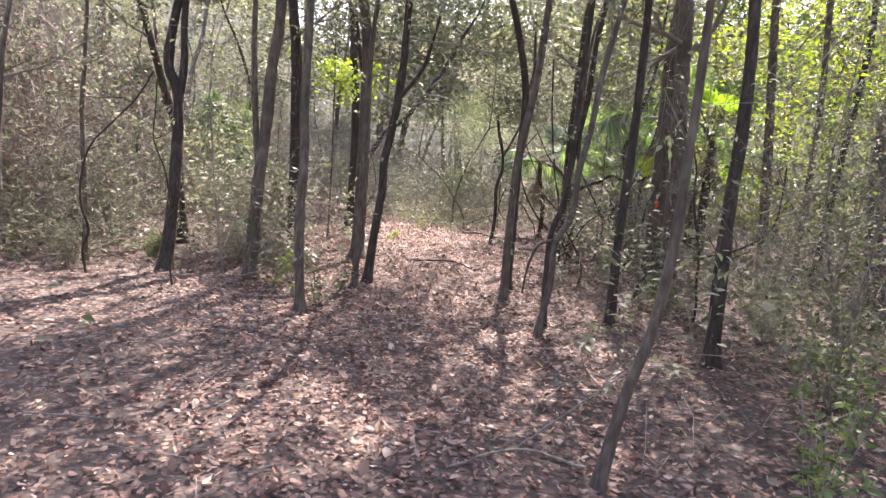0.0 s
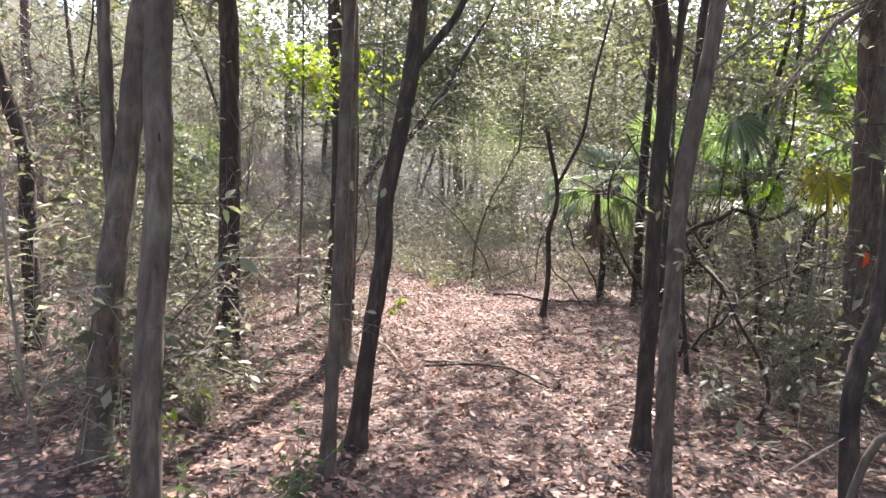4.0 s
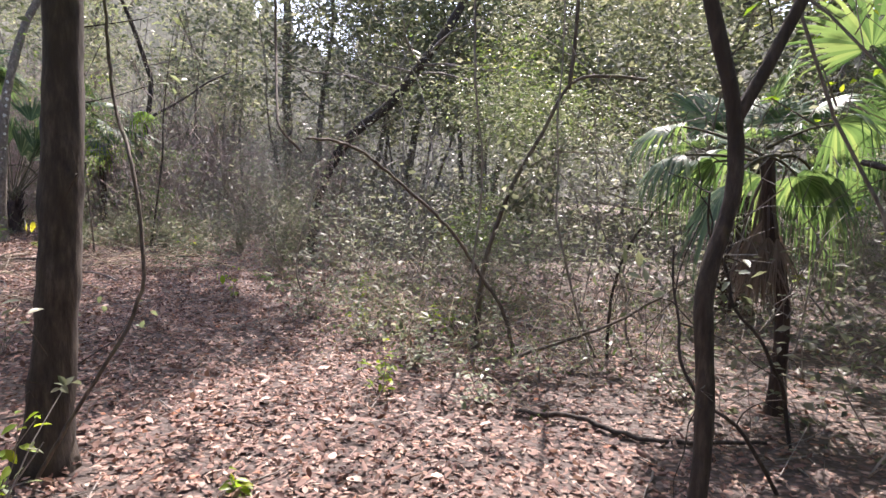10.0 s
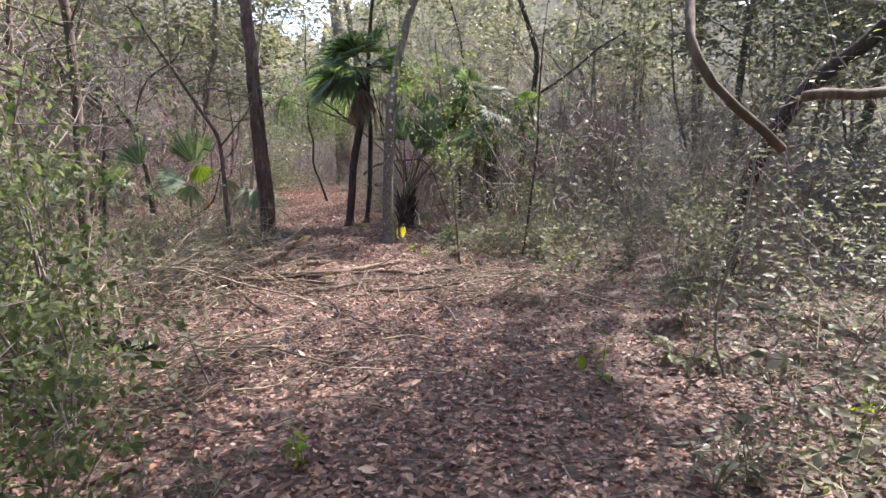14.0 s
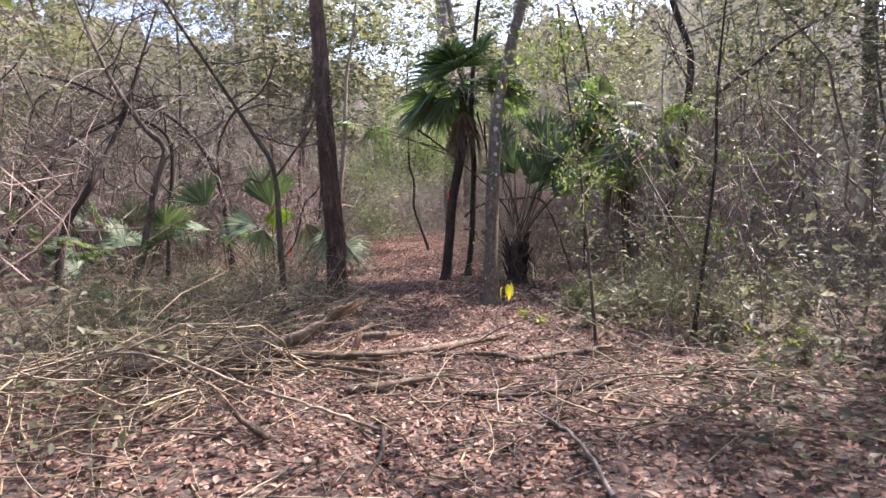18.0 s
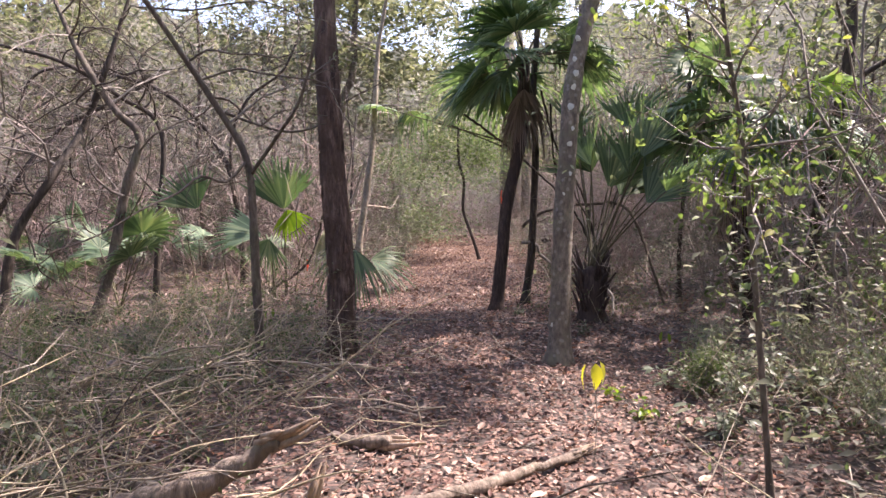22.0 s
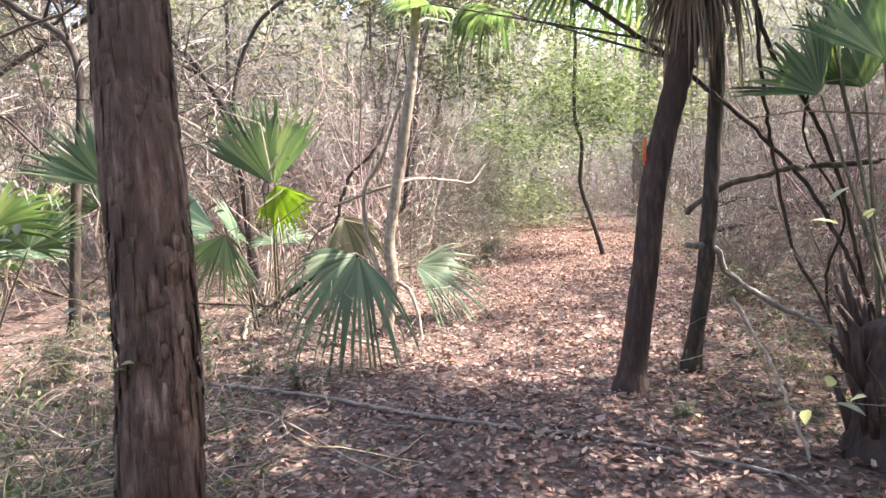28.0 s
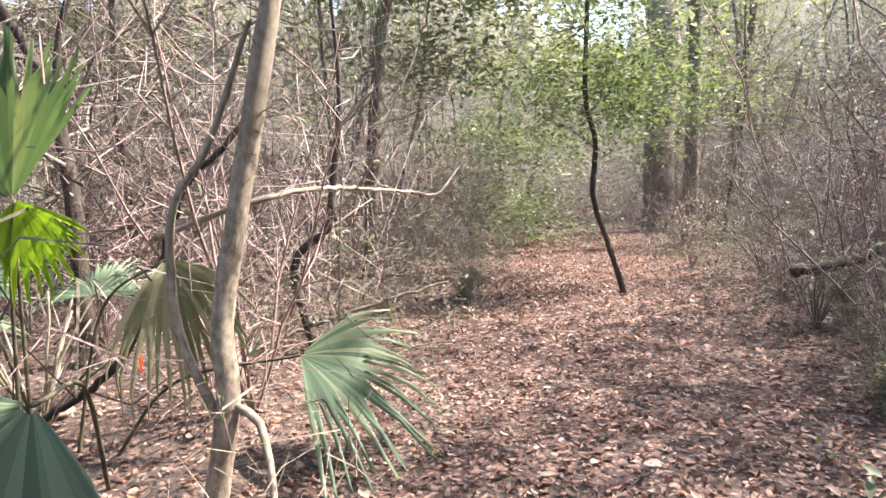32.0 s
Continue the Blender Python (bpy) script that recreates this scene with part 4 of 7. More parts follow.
# ---- palms ----
def blade(geo, rng, hub, f, nrm, size, n=30, span=135.0, sag=0.25, split=0.5, low=None):
    """A pleated, cupped fan leaf: segments joined part of their length, then free tapering tips that droop unevenly."""
    f, nrm = np.asarray(f, float), np.asarray(nrm, float)
    f = f / np.linalg.norm(f)
    s = np.cross(f, nrm)
    s /= np.linalg.norm(s)
    nrm = np.cross(s, f)
    half = radians(span) / n
    cup, warp = rng.uniform(0.1, 0.3), rng.uniform(0, 6.28)

    def along(a, r, L, dz, off=0.0, e=0.0):
        d = math.cos(a) * f + math.sin(a) * s
        x = -math.sin(a) * f + math.cos(a) * s
        lift = cup * r * (a / max(radians(span), 0.3)) ** 2 + 0.05 * r * math.sin(3 * a + warp)
        return hub + d * r * (1 - 0.25 * dz / L) + x * e + nrm * (off + lift) - np.array([0, 0, dz])

    edge = [radians(span) * (2 * j / n - 1) for j in range(n + 1)]
    reach = [size * (0.66 + 0.34 * math.cos(0.75 * a)) for a in edge]
    cut = [split * rng.uniform(0.75, 1.25) for _ in range(n + 1)]
    v, quads, tris, left = [], [], [], None
    shade_q, shade_t = [], []
    for i in range(n):
        a, L, last, right, own = (edge[i] + edge[i + 1]) / 2, (reach[i] + reach[i + 1]) / 2, None, [], rng.random()
        for k, fr in enumerate((0.03, 0.35, 0.7, 1.0)):
            q, q0, q1 = max(fr * split, 0.03), max(fr * cut[i], 0.03), max(fr * cut[i + 1], 0.03)
            if left is None:
                v.append(along(edge[i], q0 * reach[i], reach[i], sag * reach[i] * q0 ** 2))
            b = len(v) - 1 if left is None else left[k]
            t = len(v)
            v += [along(a, q * L, L, sag * L * q ** 2, q * L * half * 1.2), along(edge[i + 1], q1 * reach[i + 1], reach[i + 1], sag * reach[i + 1] * q1 ** 2)]
            right.append(t + 1)
            if last is not None:
                quads += [[last[0], last[1], t, b], [last[1], last[2], t + 1, t]]
                shade_q += [own, own]
            last = (b, t, t + 1)
        left = right
        a, L, tip = a + 0.025 * rng.standard_normal(), L * rng.uniform(0.85, 1.08), rng.uniform(0.2, 1.8)
        for fr in (split + (1 - split) * 0.4, split + (1 - split) * 0.75):
            w = split * L * half * (0.8 if fr < 0.8 else 0.45)
            dz = sag * L * fr ** 2 * (1 + 0.35 * tip * (fr - split))
            t = len(v)
            v += [along(a, fr * L, L, dz, 0, -w), along(a, fr * L, L, dz, w * 0.9), along(a, fr * L, L, dz, 0, w)]
            quads += [[last[0], last[1], t + 1, t], [last[1], last[2], t + 2, t + 1]]
            shade_q += [own, own]
            last = (t, t + 1, t + 2)
        v.append(along(a + 0.02 * rng.standard_normal(), L, L, sag * L * (1 + 0.5 * tip) + 0.03 * tip * L))
        tris += [[last[0], last[1], len(v) - 1], [last[1], last[2], len(v) - 1]]
        shade_t += [own, own]
    v = np.array(v)
    if low is not None:
        v[:, 2] = np.maximum(v[:, 2], low + 0.02 * rng.random(len(v)))
    geo.add(v, quads, tris)
    return shade_q + shade_t


def fan_part(geo, shades, material, stalk):
    """Links a fan, each of its segments with a green of its own."""
    ob = part("fan", geo, material, stalk, smooth=False)
    if len(ob.data.polygons) == len(shades):
        ob.data.attributes.new("segment", "FLOAT", "FACE").data.foreach_set("value", shades)


def frond(palm, rng, start, way, length, size, material, sag=0.25, rise=0.0, n=30, span=135.0, label="", petiole=None, tilt=0.0, split=0.5):
    """One leaf of a palm: an arching stalk, and the fan at its end."""
    way = np.asarray(way, float)
    way = way / np.linalg.norm(way)
    k = np.linspace(0, 1, 8)[:, None]
    line = np.asarray(start, float) + way * length * k + np.array([0, 0, rise]) * k ** 2
    g = Geo()
    g.tube(line, np.linspace(0.014, 0.008, 8), 5)
    stalk = part("petiole", g, petiole or material, palm, label)
    f = line[-1] - line[-2]
    f = f / np.linalg.norm(f)
    side = np.cross(f, (0, 0, 1.0))
    if np.linalg.norm(side) < 0.05:
        side = np.array([1.0, 0, 0])
    side /= np.linalg.norm(side)
    nrm = np.cross(side, f) * math.cos(tilt) + side * math.sin(tilt)
    b = Geo()
    fan_part(b, blade(b, rng, line[-1], f, nrm, size, n, span, sag, split), material, stalk)
    return stalk


STALK = bark("palm_stalk", (0.04, 0.034, 0.02), (0.09, 0.08, 0.045), (0.16, 0.145, 0.08), relief=0.001)


def palm(base, path, r, label, fronds, dead=0, seed=0, size=0.65, stalk=(0.7, 1.1), up=(0.1, 1.0), lit=0.0, trunk=True, name="palm", az=None, sag=0.16, skirt=1.0, stubs=0, span=105, turn=0.6):
    """A fan palm with its trunk, a head of green leaves and a skirt of dead ones."""
    rng = np.random.default_rng(500 + seed)
    b = base_at(*base)
    top = thing(name, b, label, "palm")
    head = np.array([0, 0, 0.05])
    if trunk:
        pts = [(0, 0, -0.12), (0, 0, 0)] + [(x, y, z - b[2]) for x, y, z in path]
        ln = spline(pts, 0.05)
        rad = np.linspace(r * 1.1, r, len(ln)) * (1 + 0.015 * np.sin(np.arange(len(ln)) * 2.1)) * (1 + 0.5 * np.exp(-np.clip(ln[:, 2], 0, 9) / 0.1))
        g = Geo()
        g.tube(ln, rad, 18, 0.022, rng)
        part("trunk", g, PALM_BOOT, top)
        head = ln[-1]
    for k in range(34 if trunk and r >= 0.14 else 0):
        g = Geo()
        a, z0 = rng.uniform(0, 2 * np.pi), rng.uniform(0.0, 1.0) * head[2]
        c = np.array([np.interp(z0, ln[:, 2], ln[:, 0]), np.interp(z0, ln[:, 2], ln[:, 1]), z0])
        d = np.array([math.cos(a), math.sin(a), 0.0])
        L = rng.uniform(0.18, 0.42)
        g.tube(np.array([c + d * r * 0.85, c + d * (r + 0.03) + np.array([0, 0, L * 0.5]), c + d * (r + rng.uniform(0.05, 0.16)) + np.array([0, 0, L])]), [0.035, 0.026, 0.013], 6, 0.08, rng)
        part("leaf_base", g, PALM_BOOT, top)
    for k in range(fronds):
        a = rng.uniform(0, 2 * np.pi) if az is None else radians(rng.uniform(*az))
        e = rng.uniform(*up)
        way = (math.cos(a) * math.cos(e), math.sin(a) * math.cos(e), math.sin(e))
        # a share of the fans takes the brighter, sunlit-coloured copy
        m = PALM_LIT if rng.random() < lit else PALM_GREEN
        frond(top, rng, head + 0.03 * rng.standard_normal(3), way, rng.uniform(*stalk), size * rng.uniform(0.8, 1.15), m, sag * rng.uniform(0.6, 1.5), -0.12 * rng.uniform(0, 2), petiole=STALK, tilt=rng.uniform(-turn, turn), split=0.45, n=28, span=span)
    for k in range(dead):
        a = rng.uniform(0, 2 * np.pi)
        lean = rng.uniform(0.12, 0.6)
        way = (lean * math.cos(a), lean * math.sin(a), -0.75)
        frond(top, rng, head + np.array([0, 0, rng.uniform(-0.25, 0.0)]), way, rng.uniform(0.06, 0.35), size * skirt * rng.uniform(0.6, 1.0), PALM_DEAD, rng.uniform(0.25, 0.6), -0.25, n=14, span=45, label="brown dead palm leaf hanging down", split=0.35)
    for k in range(stubs):
        a, lean = rng.uniform(0, 2 * np.pi), rng.uniform(0.15, 0.8)
        g = Geo()
        ln = wander(rng, (0.05 * math.cos(a), 0.05 * math.sin(a), -0.03), (lean * math.cos(a), lean * math.sin(a), 0.8), rng.uniform(0.5, 1.0), 5, 0.07, -0.03)
        g.tube(ln, np.linspace(0.014, 0.007, 6), 5)
        part("dry_stalk", g, DRY_TWIG, top, "pale dry leaf stalk")
    return top


palm((-12.15, 24.0), [(0.0, 0.14, 0.71), (-0.01, 0.26, 1.44), (0.05, 0.5, 2.4), (0.06, 0.58, 3.1), (0.05, 0.6, 3.6)], 0.086, "dark leaning palm with green fans and dead brown skirt", 20, 18, seed=1, size=0.95, stalk=(0.5, 0.9), up=(-0.25, 1.2), sag=0.22, skirt=0.8)
palm((-10.62, 24.36), [(0.0, 0.02, 0.3), (-0.02, 0.05, 0.55)], 0.15, "stemless fan palm with long upright dark stalks", 17, 1, seed=2, size=0.95, stalk=(1.2, 2.4), up=(0.72, 1.42), sag=0.08, az=(-30, 150), span=50, turn=1.5)
palm((-9.2, 25.7), [(-0.03, 0.02, 0.9), (-0.06, 0.04, 1.9), (-0.05, 0.05, 2.55)], 0.06, "slim palm with a broad head of drooping green fans", 22, 5, seed=3, size=0.95, stalk=(0.5, 0.9), up=(-0.45, 1.15), sag=0.3, lit=0.1)
palm((-10.9, 28.5), [(-0.1, 0.1, 2.0)], 0.1, "small palm with drooping green fans", 10, 3, seed=4, size=0.75, stalk=(0.6, 1.0))
palm((-16.4, 22.1), [(0, 0, 0.1)], 0.08, "low palmetto with green fans and dry stalks", 4, 5, seed=5, az=(130, 250), size=0.7, stalk=(0.9, 1.7), up=(0.5, 1.3), lit=0.0, stubs=18, trunk=False, name="palmetto")
palm((-18.7, 19.9), [(0, 0, 0.1)], 0.08, "low palmetto among bare stems", 8, 2, seed=7, size=0.75, stalk=(1.0, 1.7), up=(0.4, 1.3), lit=0.0, trunk=False, name="palmetto")
palm((-15.8, 19.5), [(0, 0, 0.1)], 0.08, "low palmetto among bare stems", 7, 1, seed=8, size=0.75, stalk=(1.0, 1.7), up=(0.4, 1.3), trunk=False, name="palmetto")
palm((-20.0, 18.8), [(0, 0, 0.1)], 0.08, "low palmetto among bare stems", 7, 1, seed=9, size=0.75, stalk=(1.0, 1.7), up=(0.4, 1.3), trunk=False, name="palmetto")
palm((2.2, 14.45), [(0.02, 0.05, 0.6), (-0.08, 0.12, 1.15), (-0.12, 0.15, 1.6)], 0.045, "thin-stemmed palm with dead brown skirt and lit fans", 9, 12, seed=10, size=0.55, stalk=(0.3, 0.7), up=(-0.1, 1.0), lit=0.0, sag=0.7, span=80, skirt=0.75)
palm((4.45, 16.2), [(0.0, 0.03, 0.35), (0, 0.06, 0.6)], 0.17, "stemless fan palm with many upright stalks", 22, 3, seed=11, size=0.85, stalk=(1.3, 2.4), up=(0.6, 1.4), lit=0.05)
palm((3.5, 18.3), [(0.0, 0.1, 0.9), (0.02, 0.2, 1.7)], 0.16, "stout palm with drooping green fans", 14, 5, seed=12, size=0.85, stalk=(0.7, 1.2), up=(-0.1, 1.2), lit=0.1)
palm((5.7, 14.6), [(0.0, 0.1, 0.8), (0.05, 0.15, 1.5)], 0.09, "palm with sunlit yellow-green fans", 10, 2, seed=13, size=0.8, stalk=(0.6, 1.2), up=(0.0, 1.2), lit=0.3)
palm((5.0, 12.2), [(0.0, 0.1, 0.9), (0.05, 0.15, 2.2)], 0.08, "palm with green fans overhead", 10, 2, seed=14, size=0.8, stalk=(0.8, 1.3), up=(0.2, 1.2), lit=0.1)



def single_frond(x, y, start, hub, size, material, sag, span, label, seed, tilt=0.0, n=36, aim=0.0):
    """A leaf that stands by itself: stalk from start to hub, fan beyond."""
    ob = thing("palm_frond", (x, y, float(ground_z(x, y))), label, "palm frond")
    o = np.array((x, y, float(ground_z(x, y))))
    a, b = np.array(start) - o, np.array(hub) - o
    frond(ob, np.random.default_rng(seed), a, b - a, float(np.linalg.norm(b - a)), size, material, sag, aim, n=n, span=span, petiole=STALK, tilt=tilt, split=0.52)
    return ob


def fan_leaf(root, hub, face, nrm, size, material, sag, span, label, seed, n=26, split=0.5):
    """A palmetto leaf on its own stalk: the fan opens from the hub along face, its upper side towards nrm."""
    o = np.array((root[0], root[1], float(ground_z(root[0], root[1]))))
    ob = thing("palm_frond", tuple(o), label, "palm frond")
    h = np.array(hub) - o
    bow = np.array([0.35 * h[0], 0.35 * h[1], 0.75 * h[2]])
    g = Geo()
    ln = spline([(0, 0, -0.04), bow, h], 0.06)
    g.tube(ln, np.linspace(0.013, 0.008, len(ln)), 6)
    stalk = part("petiole", g, STALK, ob, "green leaf stalk")
    b = Geo()
    fan_part(b, blade(b, np.random.default_rng(seed), h, face, nrm, size, n, span, sag, split, 0.015), material, stalk)
    return ob


fan_leaf((-15.75, 22.6), (-15.25, 23.64, 0.5), (0.56, 0.78, -0.18), (0.55, -0.3, 0.75), 1.0, PALM_GREEN, 0.3, 60, "green palm frond drooping onto the leaf litter", 7, 24, 0.4)
fan_leaf((-15.3, 22.6), (-13.78, 22.52, 0.82), (0.3, -0.45, -0.38), (0.75, -0.05, 0.6), 0.95, PALM_GREEN, 0.5, 78, "blue-green palm frond bending to the ground", 8, 28, 0.4)
fan_leaf((-15.75, 22.2), (-15.74, 22.2, 1.46), (0.0, -0.12, 0.95), (0.85, -0.4, 0.2), 1.05, PALM_GREEN, 0.02, 52, "upright green palmetto fan on a straight stalk", 9, 26, 0.6)
fan_leaf((-15.7, 22.15), (-15.68, 22.22, 1.46), (0.1, 0.25, -0.8), (0.75, -0.5, 0.3), 0.52, PALM_LIT, 0.1, 60, "small palmetto fan coloured bright green as if glowing in the sun", 10, 14, 0.6)
fan_leaf((-15.65, 21.95), (-14.98, 21.5, 1.05), (-0.42, -0.85, 0.3), (0.75, -0.35, 0.6), 0.95, PALM_GREEN, 0.18, 42, "pale green palmetto fan spread sideways", 11, 24, 0.55)
fan_leaf((-15.6, 21.9), (-14.9, 21.58, 1.0), (-0.1, -0.25, -0.9), (0.8, -0.4, 0.4), 0.62, PALM_GREEN, 0.1, 60, "drooping grey-green palmetto fan", 12, 20, 0.45)
fan_leaf((-15.9, 22.4), (-15.7, 22.95, 1.08), (0.3, 0.25, -0.7), (0.8, -0.3, 0.4), 0.7, PALM_PALE, 0.45, 62, "pale withering palmetto fan with hanging tips", 13, 20, 0.5)
fan_leaf((-16.1, 21.3), (-15.3, 20.6, 1.5), (-0.2, -0.4, 0.8), (0.8, -0.4, 0.3), 0.8, PALM_GREEN, 0.05, 55, "upright green palmetto fan", 14, 24, 0.55)
single_frond(-19.1, 20.3, (-19.1, 20.3, -0.05), (-19.0, 20.3, 1.25), 0.85, PALM_GREEN, 0.03, 110, "upright green palmetto fan among bare stems", 14, 0.4)
single_frond(-17.4, 21.1, (-17.4, 21.1, -0.05), (-17.7, 20.92, 1.8), 0.5, PALM_DEAD, 0.3, 90, "withered dark palmetto fan", 12, 0.8)
single_frond(-12.24, 24.75, (-12.24, 24.75, 2.2), (-14.1, 24.15, 3.05), 0.9, PALM_GREEN, 0.85, 60, "dull green fan drooping from a long dark stalk", 13)
single_frond(-12.26, 24.7, (-12.26, 24.7, 2.35), (-14.51, 23.6, 3.17), 0.65, PALM_GREEN, 0.3, 100, "flat grey-green fan on a long dark stalk", 15)
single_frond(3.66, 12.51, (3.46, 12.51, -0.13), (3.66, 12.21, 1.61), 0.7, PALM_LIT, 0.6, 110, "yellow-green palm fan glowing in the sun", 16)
single_frond(3.58, 13.52, (3.58, 13.52, -0.13), (3.88, 13.12, 2.92), 0.8, PALM_GREEN, 0.75, 110, "dark palm fan arching down from a tall stalk", 17, 0.3)
fan_leaf((6.9, 16.3), (6.5, 15.9, 2.35), (-0.35, -0.35, -0.55), (-0.4, -0.8, 0.4), 0.85, PALM_YELLOW, 0.2, 60, "palm fan coloured yellow as if lit through by the sun", 21, 22, 0.5)
fan_leaf((7.3, 16.5), (7.1, 16.0, 1.9), (0.3, -0.4, -0.4), (-0.3, -0.8, 0.5), 0.8, PALM_YELLOW, 0.25, 60, "palm fan coloured yellow as if lit through by the sun", 22, 22, 0.5)
fan_leaf((4.0, 11.4), (3.7, 11.05, 1.9), (-0.1, -0.4, -0.5), (-0.3, -0.8, 0.4), 0.6, PALM_YELLOW, 0.2, 62, "palm fan coloured yellow as if lit through by the sun", 24, 22, 0.5)
fan_leaf((2.9, 11.9), (2.75, 11.3, 2.45), (0.25, -0.4, -0.25), (-0.2, -0.5, 0.85), 0.7, PALM_GREEN, 0.45, 70, "green palm fan arching down from a tall stalk", 23, 24, 0.45)


# ---- undergrowth, thicket and woods ----
def shrub(seed, height, stems, twigs, per, size, wood_mat, leaf_mat, label, category="shrub", name="shrub", branches=2):
    rng = np.random.default_rng(seed)
    top = thing(name, (0, 0, 0), label, category)
    l = Geo()
    for _ in range(stems):
        w = Geo()
        a, lean = rng.uniform(0, 2 * np.pi), rng.uniform(0.05, 0.5)
        h = height * rng.uniform(0.6, 1.05)
        ln = wander(rng, (0, 0, -0.05), (lean * math.cos(a), lean * math.sin(a), 1), h, 6, 0.14, 0.08)
        r = 0.006 + 0.003 * h
        w.tube(ln, np.linspace(r, r * 0.3, len(ln)), 4, cap=False)
        for i in range(1, len(ln)):
            for _ in range(branches):
                b = rng.uniform(0, 2 * np.pi)
                foliage(rng, w, l if leaf_mat else None, ln[i], (math.cos(b), math.sin(b), rng.uniform(-0.1, 0.9)), h * rng.uniform(0.14, 0.36), r * 0.45, twigs, per, size, 3, segs=2)
        part("branching_stem", w, wood_mat, top)
    if leaf_mat:
        tagged(part("foliage", l, leaf_mat, top), kind="stuff")
    return top


def sapling(seed, height, r, label, leaf_mat, branches=16, twigs=6, per=8, size=0.06, low=0.25, bark_mat=None, name="sapling", long=0.2):
    rng = np.random.default_rng(seed)
    top = thing(name, (0, 0, 0), label, "tree")
    w, l = Geo(), Geo()
    ln = wander(rng, (0, 0, -0.1), (0.12 * rng.standard_normal(), 0.12 * rng.standard_normal(), 1), height, 14, 0.07, 0.06)
    w.tube(ln, np.linspace(r, r * 0.25, len(ln)), 8, 0.03, rng)
    for _ in range(branches):
        i = rng.integers(max(1, int(low * len(ln))), len(ln))
        a = rng.uniform(0, 2 * np.pi)
        foliage(rng, w, l if leaf_mat else None, ln[i], (math.cos(a), math.sin(a), rng.uniform(0.0, 0.8)), height * long * rng.uniform(0.5, 1.1), max(r * 0.3 * (1 - 0.6 * i / len(ln)), 0.006), twigs, per, size, 4, spread=1.0)
    part("trunk", w, bark_mat or BARK_GREY, top)
    if leaf_mat:
        tagged(part("crown", l, leaf_mat, top), kind="stuff")
    return top


def scatter(protos, count, near, far, seed, box=(-45, 30, -6, 60), keep=None, gap=0.5, scale=(0.8, 1.25), tall=0.0):
    """Plants copies of the prototypes at chance places at that distance from the trail; the first copies are the prototypes themselves."""
    rng = np.random.default_rng(seed)
    unused, made, tries = list(protos), 0, 0
    while made < count and tries < count * 60:
        tries += 1
        x, y = rng.uniform(box[0], box[1]), rng.uniform(box[2], box[3])
        d = trail_distance(x, y)[0]
        if tall and any(in_gap(x, y, h) for h in np.linspace(2.5, tall, 5)):
            continue
        if not near < d < far or (keep and not keep(x, y, d, rng)):
            continue
        if TAKEN and np.hypot(*(np.array(TAKEN) - (x, y)).T).min() < gap:
            continue
        z = float(ground_z(x, y))
        TAKEN.append((x, y))
        s = rng.uniform(*scale)
        m = pose(x, y, z, rng.normal(0, 3), rng.normal(0, 3), rng.uniform(0, 360)) @ Matrix.Scale(s, 4)
        if unused:
            p = unused.pop()
            p.matrix_basis = m
        else:
            copy_thing(protos[int(rng.integers(len(protos)))], m)
        made += 1
    return made


def glade(x, y):
    """The open patches beside the trail."""
    return (x + 4.2) ** 2 + (y - 5.2) ** 2 < 8 or (x + 16.5) ** 2 + (y - 18.2) ** 2 < 2 or (x - 0.2) ** 2 + (y - 12.5) ** 2 < 4 or (x + 11.5) ** 2 + (y - 18.6) ** 2 < 4.5 or (x + 14.5) ** 2 + (y - 19.6) ** 2 < 6


def ahead(x, y):
    """The part of the woods that the trail looks into."""
    return (x < 4 + 0.8 * y) & ((x > -3 - y) | (y > 15)) & ((x > -9) | (y > 15.5)) & (y > 3)


def evergreen_side(x, y, d, rng):
    if d < 3.5 and x < -3:
        return False
    return ahead(x, y) and not glade(x, y) and rng.random() < (0.9 if x > -7 else 0.25)


def bare_side(x, y, d, rng):
    if d < 3.2 and x > 0.5:
        return False
    return ahead(x, y) and not glade(x, y) and rng.random() < (0.9 if x < -8 else 0.35)


def woods_side(x, y, d, rng):
    return ahead(x, y) and not glade(x, y)


evergreens = [shrub(40 + k, h, 6, 5, 6, 0.045, TWIG, LEAF_OLIVE, "evergreen shrub with small olive leaves and grey twigs") for k, h in enumerate((1.3, 2.0, 2.6, 3.3))]
scatter(evergreens, 70, 2.0, 11, 1, keep=evergreen_side, tall=3.0)
bares = [shrub(60 + k, h, 9, 6, 0, 0.03, m, None, "leafless shrub of tangled reddish-grey twigs") for k, (h, m) in enumerate(((1.3, TWIG_RED), (2.2, TWIG), (2.8, TWIG), (3.4, TWIG_RED)))]
scatter(bares, 85, 1.7, 13, 2, keep=bare_side)
for k, (x, y, s) in enumerate(((-14.0, 27.6, 0.9), (-14.9, 28.6, 1.0), (-15.9, 29.3, 1.1), (-13.3, 28.6, 1.2), (-17.2, 30.6, 1.0), (-16.0, 30.6, 1.2), (-18.4, 31.8, 1.1), (-12.6, 27.2, 1.0))):
    copy_thing(bares[k % 4], pose(x, y, float(ground_z(x, y)), 0, 0, 61 * k) @ Matrix.Scale(s, 4))
    TAKEN.append((x, y))
saplings = [sapling(80 + k, h, r, "slender sapling with thin branches and small leaves", lf, branches=16) for k, (h, r, lf) in enumerate(((4.5, 0.02, LEAF_OLIVE), (6.0, 0.03, LEAF_GREEN), (7.5, 0.045, LEAF_OLIVE), (9.0, 0.06, CANOPY)))]
scatter(saplings, 110, 2.6, 20, 3, gap=0.8, keep=woods_side, tall=7.0)
